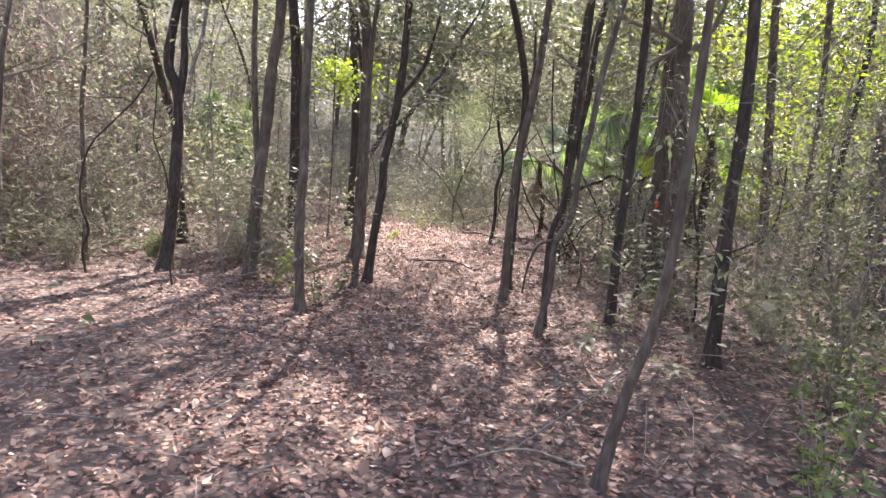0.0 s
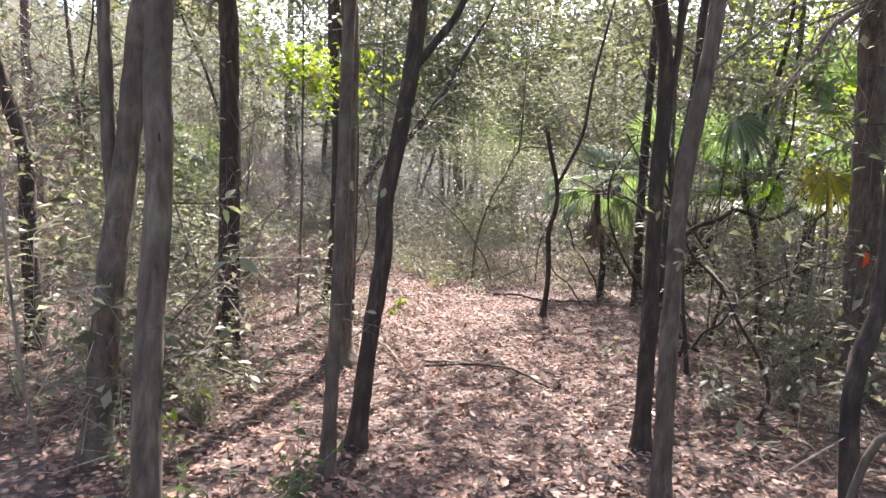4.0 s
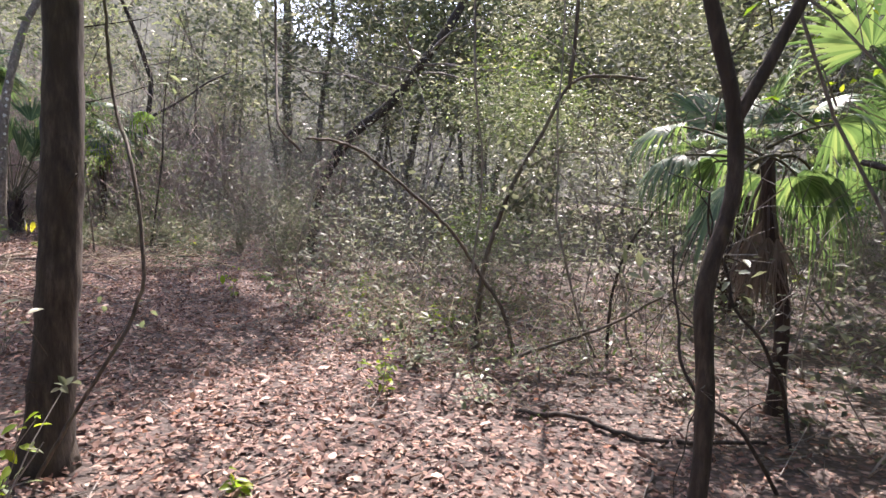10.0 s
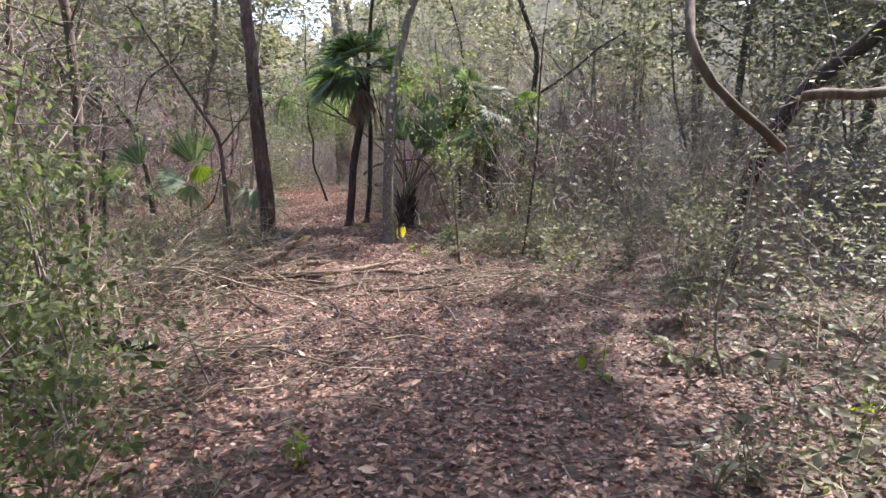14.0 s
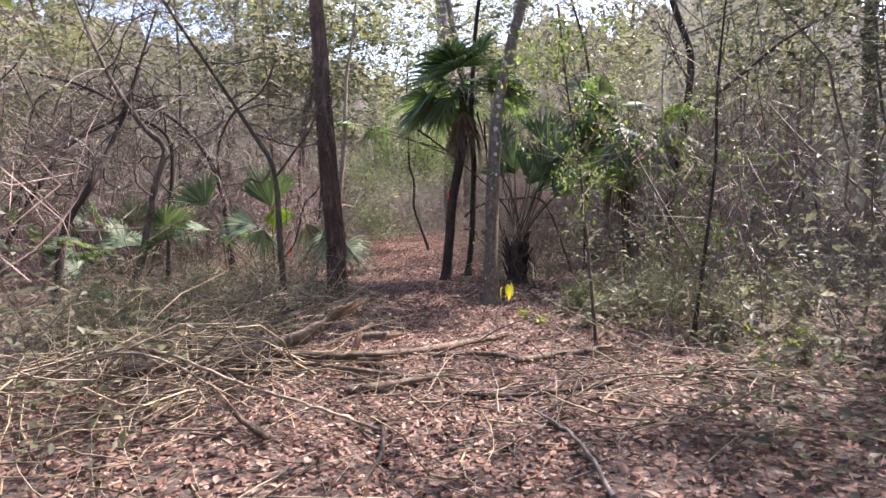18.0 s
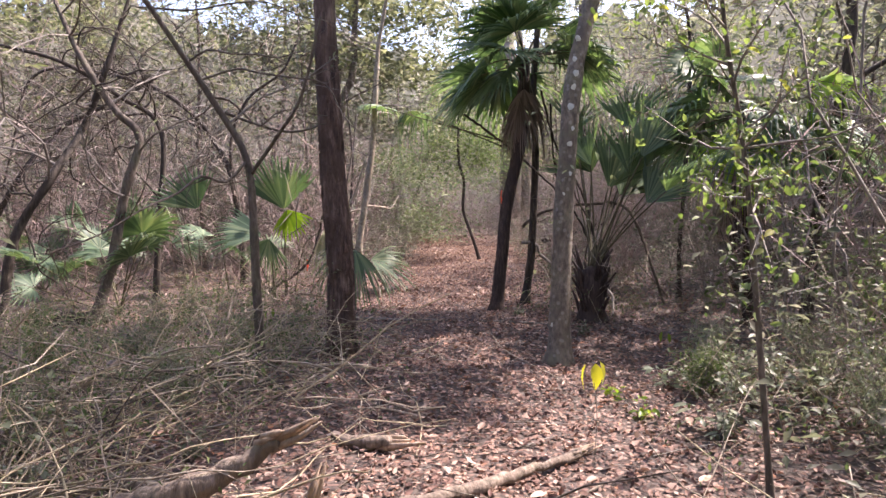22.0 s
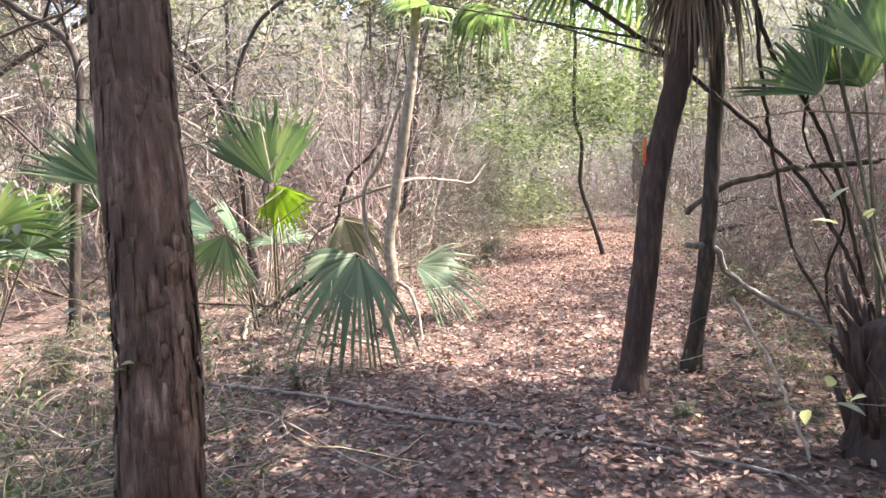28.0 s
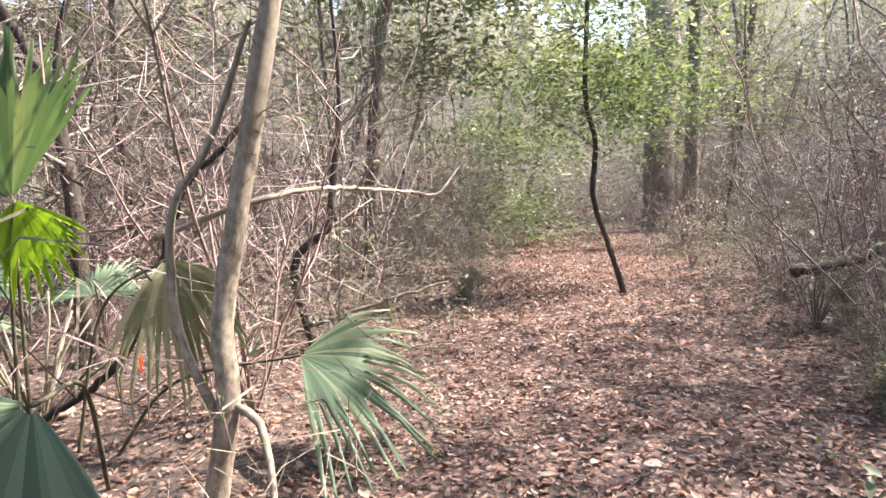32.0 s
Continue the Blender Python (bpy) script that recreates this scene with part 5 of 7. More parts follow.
talls = [sapling(90 + k, h, r, "tall forest tree with a thin leafy crown", CANOPY, branches=24, twigs=8, per=5, size=0.22, low=0.35, name="forest_tree", long=0.22) for k, (h, r) in enumerate(((11, 0.1), (13, 0.14), (15, 0.18), (18, 0.24)))]
scatter(talls, 70, 3.5, 34, 4, box=(-50, 35, 3, 60), gap=1.6, keep=woods_side, tall=13.0)
scatter(talls, 30, 3.5, 20, 5, box=(-30, 20, -14, 40), gap=2.0, tall=13.0)


def sky_wedge(x, y, z):
    """Two wedges, by bearing from points on the trail, where upper leaves are thinned to let in bright sky: east of the
    start, and north of the brush.
    """
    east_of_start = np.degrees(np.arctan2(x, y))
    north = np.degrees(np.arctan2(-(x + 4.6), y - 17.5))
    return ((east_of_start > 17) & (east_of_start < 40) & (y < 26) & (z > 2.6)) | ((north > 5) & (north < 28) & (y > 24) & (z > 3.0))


def fill_places(rng, count, near, far, zmax, clump, keep, thr=0.3, zmin=0.0):
    """Chance places in the thicket, gathered into clumps with gaps between them."""
    out, have = [], 0
    while have < count:
        n = 80000
        p = np.stack([rng.uniform(-45, 30, n), rng.uniform(3, 58, n), np.minimum(-zmax * 0.42 * np.log(rng.uniform(0.02, 1, n)), zmax * rng.uniform(0.7, 1.4, n)) if zmin == 0 else rng.uniform(zmin, zmax, n)], -1)
        p = p[keep(p[:, 0], p[:, 1])]
        k = clump
        f = np.sin(k * (1.0 * p[:, 0] + 0.35 * p[:, 1]) + 0.3) + np.sin(k * (1.13 * p[:, 1] - 0.4 * p[:, 0] + 0.3 * p[:, 2]) + 1.1) + np.sin(k * (1.2 * p[:, 2] + 0.5 * p[:, 0]) + 2.0) + 0.7 * np.sin(2.7 * k * (p[:, 0] - p[:, 1] + p[:, 2]))
        p = p[f + 0.8 * rng.standard_normal(len(p)) > thr]
        d = trail_distance(p[:, 0], p[:, 1])
        ok = (d > near) & (d < far)
        for gx0, gy0, gr in ((-4.2, 5.2, 8), (-16.5, 18.2, 2), (0.2, 12.5, 4), (-11.5, 18.6, 4.5), (-14.5, 19.6, 6)):
            ok &= (p[:, 0] - gx0) ** 2 + (p[:, 1] - gy0) ** 2 > gr
        ok &= ~(sky_wedge(p[:, 0], p[:, 1], p[:, 2]) & (rng.random(len(p)) < 0.63))
        ok &= ~in_gap(p[:, 0], p[:, 1], p[:, 2]) | (rng.random(len(p)) < 0.12)
        p = p[ok]
        p[:, 2] += ground_z(p[:, 0], p[:, 1]) + 0.03
        out.append(p)
        have += len(p)
    return np.concatenate(out)[:count]


def leaf_thicket(name, label, count, near, far, zmax, size, clump, keep, material, seed, thr=0.3, zmin=0.0):
    rng = np.random.default_rng(seed)
    p = fill_places(rng, count, near, far, zmax, clump, keep, thr, zmin)
    s = size * rng.uniform(0.6, 1.35, count)
    g = Geo()
    g.leaves(p, rng.standard_normal((count, 3)) * np.array([1, 1, 0.35]), rng.standard_normal((count, 3)) * 0.4 + np.array([0, 0, 1.0]), s, s * rng.uniform(0.4, 0.6, count))
    tagged(new(name, g.mesh(name, material)), label, "thicket", kind="stuff")


def twig_thicket(name, label, count, near, far, zmax, length, width, clump, keep, material, seed, thr=0.0, rise=0.6, zmin=0.0):
    rng = np.random.default_rng(seed)
    p = fill_places(rng, count, near, far, zmax, clump, keep, thr, zmin)
    g = Geo()
    ribbons(g, rng, p, rng.standard_normal((count, 3)) + np.array([0, 0, rise]), length * rng.uniform(0.5, 1.5, count), width * rng.uniform(0.5, 1.4, count), 0.45)
    tagged(new(name, g.mesh(name, material)), label, "thicket", kind="stuff")


def east(x, y):
    return ahead(x, y) & ~((x < -3.0) & (y < 15)) & ((x > -8) | ((y > 27 + 0.3 * (x + 8)) & (x > -24)))


def west(x, y):
    return ahead(x, y) & (x <= -6)


def brush_side(x, y):
    return west(x, y) & (y < 24) & (x < -10)


leaf_thicket("thicket_foliage", "small olive leaves of the near thicket", 16000, 2.4, 9, 3.6, 0.085, 2.6, east, LEAF_OLIVE, 21, 0.6)
leaf_thicket("thicket_foliage", "grey-green leaves of the deeper thicket", 48000, 6.5, 17, 8.5, 0.105, 1.5, east, LEAF_OLIVE, 22)
leaf_thicket("woodland_foliage", "green leaves of the far woods", 45000, 14, 36, 16, 0.26, 0.8, ahead, CANOPY, 23)
leaf_thicket("woodland_foliage", "sparse leaves among bare stems", 11000, 3.0, 14, 7, 0.07, 1.6, west, LEAF_OLIVE, 24, 0.9)
twig_thicket("thicket_twigs", "grey twigs of the thicket", 32000, 2.2, 15, 5, 0.55, 0.009, 1.2, east, TWIG, 25)
twig_thicket("bare_thicket", "pinkish-brown tangle of leafless twigs", 60000, 2.6, 22, 6.5, 0.9, 0.012, 0.9, west, TWIG_RED, 26)
twig_thicket("bare_thicket", "dark crooked branches in the leafless thicket", 16000, 2.8, 18, 6.0, 1.1, 0.017, 1.0, west, BARK_GREY, 27, 0.3)
twig_thicket("bare_thicket", "leafless branches tangled overhead", 8000, 2.2, 18, 7.0, 0.9, 0.014, 1.0, brush_side, TWIG, 28, 0.2, 0.1, 2.2)

def leafy(x, y):
    return ahead(x, y) & ((x > -12) | (np.sin(0.9 * x + 1.3 * y) > 0.45))


leaf_thicket("canopy_foliage", "leaves of the canopy overhead", 26000, 0.0, 18, 12, 0.2, 0.9, leafy, CANOPY, 31, 0.5, 4.0)
leaf_thicket("canopy_foliage", "leaves of the far canopy", 100000, 12, 36, 19, 0.34, 0.6, leafy, CANOPY, 32, 0.2, 4.0)
leaf_thicket("undergrowth", "low leafy undergrowth beside the trail", 34000, 1.5, 8, 1.2, 0.08, 2.9, east, LEAF_OLIVE, 33, 0.9)


def left_bank(x, y):
    return (x < -1.9 + 0.12 * (8 - y)) & (y > 7.3) & (y < 13) & (x > -9)


leaf_thicket("undergrowth", "knee-high leafy bushes between the trunks", 6000, 1.8, 8, 1.2, 0.095, 2.2, left_bank, LEAF_OLIVE, 37, 0.5)
twig_thicket("undergrowth_twigs", "thin twigs between the trunks", 4500, 1.5, 8, 1.3, 0.35, 0.006, 2.2, left_bank, TWIG, 38, 0.2)
twig_thicket("undergrowth_twigs", "dry low twigs beside the trail", 16000, 1.4, 8, 1.1, 0.4, 0.006, 1.9, ahead, DRY_TWIG, 34, 0.7, 0.3)


def left_far(x, y):
    return (x < -3.0) & (x > -13) & (y > 7) & (y < 16) & (x > -4 - y)


twig_thicket("thicket_twigs", "dark tangle of branches behind the trunks", 9000, 4.2, 12, 6, 0.8, 0.012, 1.1, left_far, TWIG, 51)
leaf_thicket("withered_foliage", "withered brown leaves hanging in the thicket", 9000, 4.2, 13, 7, 0.085, 1.3, left_far, LITTER, 52, 0.5)
leaf_thicket("thicket_foliage", "sparse pale leaves behind the trunks", 10000, 2.6, 11, 4, 0.08, 1.8, left_far, LEAF_PALE, 53, 0.7)


def leaf_clump(name, label, x, y, reach, z0, z1, count, size, material, seed):
    """One mass of leaves, thicker at its heart, with gaps."""
    rng = np.random.default_rng(seed)
    p = np.stack([x + reach[0] * rng.standard_normal(count * 2), y + reach[1] * rng.standard_normal(count * 2), rng.uniform(z0, z1, count * 2)], -1)
    f = np.sin(2.3 * p[:, 0]) + np.sin(2.1 * p[:, 1] + 1) + np.sin(2.9 * p[:, 2] + 0.7 * p[:, 0]) + 0.6 * rng.standard_normal(len(p))
    if name == "canopy_foliage":
        f = np.where(in_gap(p[:, 0], p[:, 1], p[:, 2]), -9.0, f)
    p = p[np.argsort(-f)[:count]]
    s = size * rng.uniform(0.6, 1.35, count)
    g = Geo()
    g.leaves(p, rng.standard_normal((count, 3)) * np.array([1, 1, 0.35]), rng.standard_normal((count, 3)) * 0.4 + np.array([0, 0, 1.0]), s, s * rng.uniform(0.4, 0.6, count))
    tagged(new(name, g.mesh(name, material)), label, "foliage", kind="stuff")


# two leaf masses added above the view to cast shade on the trail side
leaf_clump("canopy_foliage", "leaves added high up to shade the trail's start", 0.6, 10.5, (3.0, 3.4), 6.5, 10.5, 9000, 0.2, CANOPY, 40)
leaf_clump("canopy_foliage", "leaves added high up to shade the ground beside the palms", 3.9, 18.6, (1.3, 1.2), 7.0, 9.5, 1000, 0.19, CANOPY, 56)
leaf_clump("woodland_foliage", "grey-green leaves of far trees behind the thicket", -7.5, 36.5, (4.0, 2.5), 4.5, 14.0, 10000, 0.28, LEAF_OLIVE, 62)
leaf_clump("woodland_foliage", "grey-green leaves of trees beyond the trail's end", -26.5, 31.2, (2.6, 2.4), 4.0, 11.5, 8000, 0.26, LEAF_OLIVE, 61)
# two more unseen leaf masses, added only for the shade they cast
leaf_clump("canopy_foliage", "unseen leaves added to shade the ground by the bare shrubs", -11.6, 25.4, (1.7, 1.3), 7.3, 9.3, 3200, 0.19, CANOPY, 57)
leaf_clump("canopy_foliage", "unseen leaves added to shade the brush", -9.4, 25.7, (1.5, 1.3), 7.0, 9.5, 6000, 0.18, CANOPY, 50)
# lime base colour of the next three stands in for sun through leaves
leaf_clump("sunlit_foliage", "yellow-green leaves lit through by the sun", 6.5, 12.5, (1.6, 2.6), 0.6, 5.5, 9000, 0.09, LEAF_LIME, 41)
leaf_clump("sunlit_foliage", "bright yellow-green sprays in a sunlit treetop", -2.3, 12.1, (0.2, 0.2), 2.55, 3.2, 260, 0.1, LEAF_LIME, 54)
leaf_clump("sunlit_foliage", "yellow-green leaves high up in the sun", 9.5, 14.0, (2.4, 2.6), 2.0, 9.0, 12000, 0.13, LEAF_LIME, 55)
leaf_clump("sunlit_foliage", "pale green leaves lit in the thicket", 1.6, 21.0, (1.6, 1.6), 0.6, 4.6, 11000, 0.075, LEAF_OLIVE, 42)
leaf_clump("sunlit_foliage", "pale green leaves lit in the thicket", 0.4, 18.3, (1.2, 0.8), 0.3, 2.6, 8000, 0.048, LEAF_PALE, 43)
leaf_clump("sunlit_foliage", "fresh yellow-green leaves in the thicket's sunlit top", 1.1, 19.6, (0.9, 0.6), 1.9, 3.6, 3800, 0.055, LEAF_FRESH, 70)
leaf_clump("sunlit_foliage", "fresh yellow-green leaves of a low thicket bush", 0.12, 17.0, (0.22, 0.25), 0.7, 1.5, 700, 0.045, LEAF_FRESH, 71)
leaf_clump("sunlit_foliage", "bright green leafy mass at the trail's end", -29.0, 33.4, (1.6, 1.4), 0.0, 4.2, 5000, 0.14, LEAF_GREEN, 44)
leaf_clump("sunlit_foliage", "pale grey-green shrub leaves at the trail's end", -27.5, 32.2, (1.4, 1.2), 0.0, 3.4, 5000, 0.13, LEAF_PALE, 59)
leaf_clump("sunlit_foliage", "green leaves of the leaning tree over the trail", -18.95, 28.75, (0.75, 0.6), 1.75, 4.6, 2600, 0.085, LEAF_GREEN, 58)
leaf_clump("sunlit_foliage", "green leaves over the trail's end", -20.0, 30.6, (1.0, 1.0), 2.2, 5.0, 6000, 0.09, LEAF_GREEN, 45)
leaf_clump("canopy_foliage", "dark leaves of far evergreen trees", -28.5, 20.4, (2.5, 2.5), 5.0, 10.0, 4000, 0.26, CANOPY, 46)
leaf_clump("canopy_foliage", "dark leaves of evergreen trees", -22.7, 23.4, (1.8, 1.8), 5.2, 9.0, 2200, 0.18, LEAF_OLIVE, 47)
leaf_clump("canopy_foliage", "dark leaves of far evergreen trees", -23.7, 27.9, (2.2, 2.2), 5.5, 10.5, 6000, 0.24, CANOPY, 48)
# unseen leaf mass, set where its shadow falls on the trail's bend
leaf_clump("canopy_foliage", "unseen leaves added to shade the trail's bend", -2.2, 22.0, (1.2, 1.2), 6.8, 9.5, 4500, 0.18, CANOPY, 49)


def thin_stems(count, seed, keep, material, label):
    """Many thin upright stems that stand in the thicket."""
    rng = np.random.default_rng(seed)
    p = fill_places(rng, count, 2.3, 16, 1, 0.9, keep, 0.0)
    g = Geo()
    for x, y, _ in p:
        h = rng.uniform(1.5, 6)
        ln = wander(rng, (x, y, float(ground_z(x, y)) - 0.05), (0.25 * rng.standard_normal(), 0.25 * rng.standard_normal(), 1), h, 9, 0.2, 0.05)
        r = rng.uniform(0.006, 0.016)
        g.tube(ln, np.linspace(r, r * 0.4, 10), 4, cap=False)
    tagged(new("thicket_stems", g.mesh("thicket_stems", material)), label, "thicket", kind="stuff")


thin_stems(650, 35, east, TWIG, "thin grey upright stems in the thicket")
thin_stems(550, 36, west, TWIG_RED, "thin reddish upright stems in the thicket")


def far_wall():
    """Woods beyond sight: a ragged ring far off that closes the distance."""
    g = Geo()
    n = 600
    a = np.linspace(0, 2 * np.pi, n, endpoint=False)
    rng = np.random.default_rng(5)
    h = 19 + 2.5 * np.sin(a * 7) + 1.5 * np.sin(a * 17 + 1) + 0.8 * rng.standard_normal(n)
    r = 62 + 3 * np.sin(a * 9) + 0.3 * rng.standard_normal(n)
    rows = [np.stack([-8 + (r + dr) * np.cos(a), 18 + (r + dr) * np.sin(a), np.full(n, -2.0) if k == 0 else h * k], -1) for k, dr in ((0, 0), (0.4, 1.5), (0.8, 1), (1.0, 3))]
    i = np.arange(3)[:, None] * n
    j = np.arange(n)[None, :]
    g.add(np.concatenate(rows), np.stack([i + j, i + (j + 1) % n, i + n + (j + 1) % n, i + n + j], -1).reshape(-1, 4))
    m, nt, p, out = nodes_of("far_woods_glow")
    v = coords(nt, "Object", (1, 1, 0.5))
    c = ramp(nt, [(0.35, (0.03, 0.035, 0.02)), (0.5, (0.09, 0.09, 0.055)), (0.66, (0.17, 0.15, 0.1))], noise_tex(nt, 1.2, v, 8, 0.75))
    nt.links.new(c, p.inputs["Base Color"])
    # emission adds a haze-like glow that brightens the gaps between nearer trees
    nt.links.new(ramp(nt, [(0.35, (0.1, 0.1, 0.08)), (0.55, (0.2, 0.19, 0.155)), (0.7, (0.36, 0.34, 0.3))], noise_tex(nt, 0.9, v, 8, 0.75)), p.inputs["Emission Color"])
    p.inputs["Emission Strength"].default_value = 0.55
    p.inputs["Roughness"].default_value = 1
    tagged(new("backdrop", g.mesh("backdrop", m)), "distant wall of woods with an added hazy glow", "backdrop", kind="structure")


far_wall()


# ---- logs, sticks, weeds, tape ----
def log(points, r0, r1, label, material, broken=True, name="fallen_log"):
    """A lying log: knobbly bark, and a splintered pale end."""
    b = np.array(points[0], float)
    top = thing(name, tuple(b), label, "log")
    rng = np.random.default_rng(int(abs(b[0]) * 131 + abs(b[1]) * 17))
    ln = spline([np.array(p) - b for p in points], 0.06)
    ln = ln + 0.12 * r0 * rng.standard_normal(ln.shape)
    g = Geo()
    knob = np.interp(np.linspace(0, 6, len(ln)), np.arange(7), rng.uniform(0.72, 1.18, 7))
    g.tube(ln, np.linspace(r0, r1, len(ln)) * knob, 16, 0.05, rng)
    part("bark", g, material, top)
    if broken:
        d = ln[-1] - ln[-3]
        d /= np.linalg.norm(d)
        for _ in range(7):
            s = Geo()
            off = r1 * 0.55 * rng.standard_normal(3)
            L = rng.uniform(0.05, 0.22) * (0.5 + r1 / 0.06)
            s.tube(np.array([ln[-2] + off, ln[-1] + off + d * L * 0.5, ln[-1] + off * 0.7 + d * L]), [r1 * 0.45, r1 * 0.35, 0.004], 5)
            part("splinter", s, BROKEN_WOOD, top, "pale splintered wood")
    return top


def gz1(x, y, up=0.0):
    return (x, y, float(ground_z(x, y)) + up)


log([gz1(-9.2, 17.2, 0.06), gz1(-8.6, 17.95, 0.1), gz1(-8.15, 18.5, 0.25), gz1(-7.85, 18.9, 0.48)], 0.095, 0.045, "pale weathered log propped up with a splintered end", LOG_WOOD)
log([gz1(-9.0, 18.35, 0.05), gz1(-8.2, 18.75, 0.06), gz1(-7.7, 19.1, 0.08)], 0.065, 0.05, "grey fallen log lying in leaf litter", BARK_GREY)
log([gz1(-8.0, 19.04, 0.0), gz1(-7.97, 19.07, 0.06), gz1(-7.95, 19.1, 0.11)], 0.06, 0.04, "short broken stub of reddish wood", BROKEN_WOOD)
log([gz1(-8.8, 19.7, 0.04), gz1(-8.5, 19.9, 0.06)], 0.05, 0.045, "short pale broken chunk of wood", LOG_WOOD)
log([gz1(-7.95, 19.0, 0.03), gz1(-7.72, 19.8, 0.04), gz1(-7.7, 20.8, 0.04)], 0.045, 0.03, "pale fallen branch across the trail's edge", LOG_WOOD)
log([gz1(-6.78, 20.05, 0.03), gz1(-6.45, 20.9, 0.05)], 0.038, 0.028, "pale fallen branch in leaf litter", LOG_WOOD)
log([gz1(-9.5, 16.25, 0.08), gz1(-10.1, 17.3, 0.14), gz1(-11.0, 18.7, 0.3)], 0.075, 0.05, "long pale weathered log under dry twigs", LOG_WOOD)
log([gz1(-7.7, 15.1, 0.05), gz1(-6.9, 15.7, 0.1), gz1(-6.3, 16.1, 0.12)], 0.085, 0.07, "dark rotten log with a hollow end", BARK_DARK, False)
log([gz1(-15.5, 18.3, 0.08), gz1(-14.9, 19.2, 0.1)], 0.11, 0.1, "dark mossy log lying under bare shrubs", BARK_DARK, False)
log([gz1(-7.2, 18.5, 0.03), gz1(-7.0, 18.9, 0.05), gz1(-6.9, 19.3, 0.04)], 0.035, 0.03, "pale broken piece of wood on the trail", LOG_WOOD)
log([gz1(-6.7, 17.6, 0.02), gz1(-6.85, 17.5, 0.12), gz1(-6.95, 17.45, 0.2)], 0.03, 0.016, "upturned splintered stub in a brush pile", LOG_WOOD)

log([gz1(-8.9, 18.0, 0.04), gz1(-8.2, 18.55, 0.05), gz1(-7.6, 18.8, 0.05), gz1(-7.1, 19.1, 0.03)], 0.03, 0.018, "thin bent brown branch among wood chips", LOG_WOOD, False)
log([gz1(-7.6, 19.7, 0.02), gz1(-7.2, 20.0, 0.05), gz1(-6.7, 20.15, 0.02)], 0.028, 0.016, "bent brown branch lying across leaf litter", LOG_WOOD, False)

STICK = "bare fallen branch lying on leaf litter"


def stick(points, r, material):
    vine([gz1(x, y, z - 0.01) for x, y, z in points], r, r * 0.6, STICK, material, "fallen_branch")


stick([(-0.58, 9.89, 0.02), (-0.15, 9.86, 0.05), (0.2, 9.6, 0.06), (0.49, 9.14, 0.02)], 0.014, BARK_DARK)
stick([(-1.2, 10.1, 0.03), (-1.25, 10.7, 0.08), (-1.2, 11.25, 0.2)], 0.028, DRY_TWIG)
stick([(-0.6, 10.05, 0.02), (-0.2, 9.95, 0.04), (0.16, 9.75, 0.02)], 0.013, TWIG)
stick([(-1.15, 10.6, 0.06), (-0.95, 10.3, 0.05), (-0.75, 9.7, 0.02)], 0.012, DRY_TWIG)
stick([(0.41, 14.23, 0.03), (0.8, 14.1, 0.06), (1.21, 13.87, 0.03), (1.9, 13.9, 0.05)], 0.02, BARK_DARK)
stick([(0.5, 15.3, 0.1), (0.9, 15.1, 0.3), (1.3, 15.2, 0.45), (1.9, 15.4, 0.75)], 0.014, BARK_GREY)
stick([(-14.28, 20.82, 0.02), (-13.17, 21.87, 0.04), (-12.3, 22.5, 0.03), (-11.39, 23.29, 0.02), (-10.6, 23.7, 0.03)], 0.016, TWIG)
stick([(-10.85, 22.77, 0.02), (-9.9, 22.2, 0.05), (-8.52, 21.8, 0.03)], 0.008, DRY_TWIG)
stick([(-12.3, 24.7, 0.98), (-12.2, 24.9, 0.95), (-12.1, 25.0, 0.7), (-11.6, 25.2, 0.45), (-11.0, 25.2, 0.3), (-10.7, 24.9, 0.0)], 0.026, TWIG)
stick([(-12.0, 24.85, 0.6), (-11.4, 24.5, 0.3), (-10.7, 23.9, 0.02)], 0.016, DRY_TWIG)
stick([(-15.6, 22.4, 0.05), (-14.9, 22.3, 0.1), (-13.9, 22.9, 0.05)], 0.022, DRY_TWIG)
stick([(-16.8, 22.3, 0.04), (-16.0, 21.9, 0.08), (-15.0, 21.7, 0.05)], 0.028, BARK_PALE)
stick([(-15.6, 28.5, 0.7), (-15.3, 29.0, 0.8), (-15.1, 29.6, 1.0), (-14.5, 30.2, 1.0)], 0.06, BARK_DARK)
stick([(-11.4, 19.6, 0.0), (-11.7, 19.85, 0.4), (-11.85, 20.05, 0.75)], 0.012, DRY_TWIG)
stick([(-8.9, 16.6, 0.15), (-8.1, 17.2, 0.45), (-7.2, 17.6, 0.3), (-6.3, 18.2, 0.03)], 0.016, DRY_TWIG)
stick([(-8.0, 16.4, 0.3), (-7.6, 17.1, 0.5), (-7.3, 17.8, 0.02)], 0.012, DRY_TWIG)
stick([(-10.4, 18.9, 0.35), (-9.9, 19.5, 0.42), (-9.4, 19.9, 0.38), (-9.2, 20.2, 0.02)], 0.01, DRY_TWIG)
stick([(-6.6, 19.0, 0.02), (-6.0, 19.4, 0.05), (-5.7, 20.0, 0.03)], 0.018, BARK_DARK)
stick([(-5.5, 17.3, 0.02), (-5.9, 17.9, 0.05), (-6.6, 18.4, 0.03)], 0.016, BARK_DARK)
stick([(-4.6, 18.3, 0.02), (-5.2, 18.8, 0.06), (-5.9, 19.2, 0.03)], 0.014, TWIG)
stick([(0.85, 3.2, 0.05), (0.5, 3.3, 0.06), (0.1, 3.1, 0.02)], 0.009, TWIG)
stick([(0.5, 3.35, 0.05), (0.9, 3.7, 0.2), (1.25, 4.0, 0.32)], 0.007, TWIG)


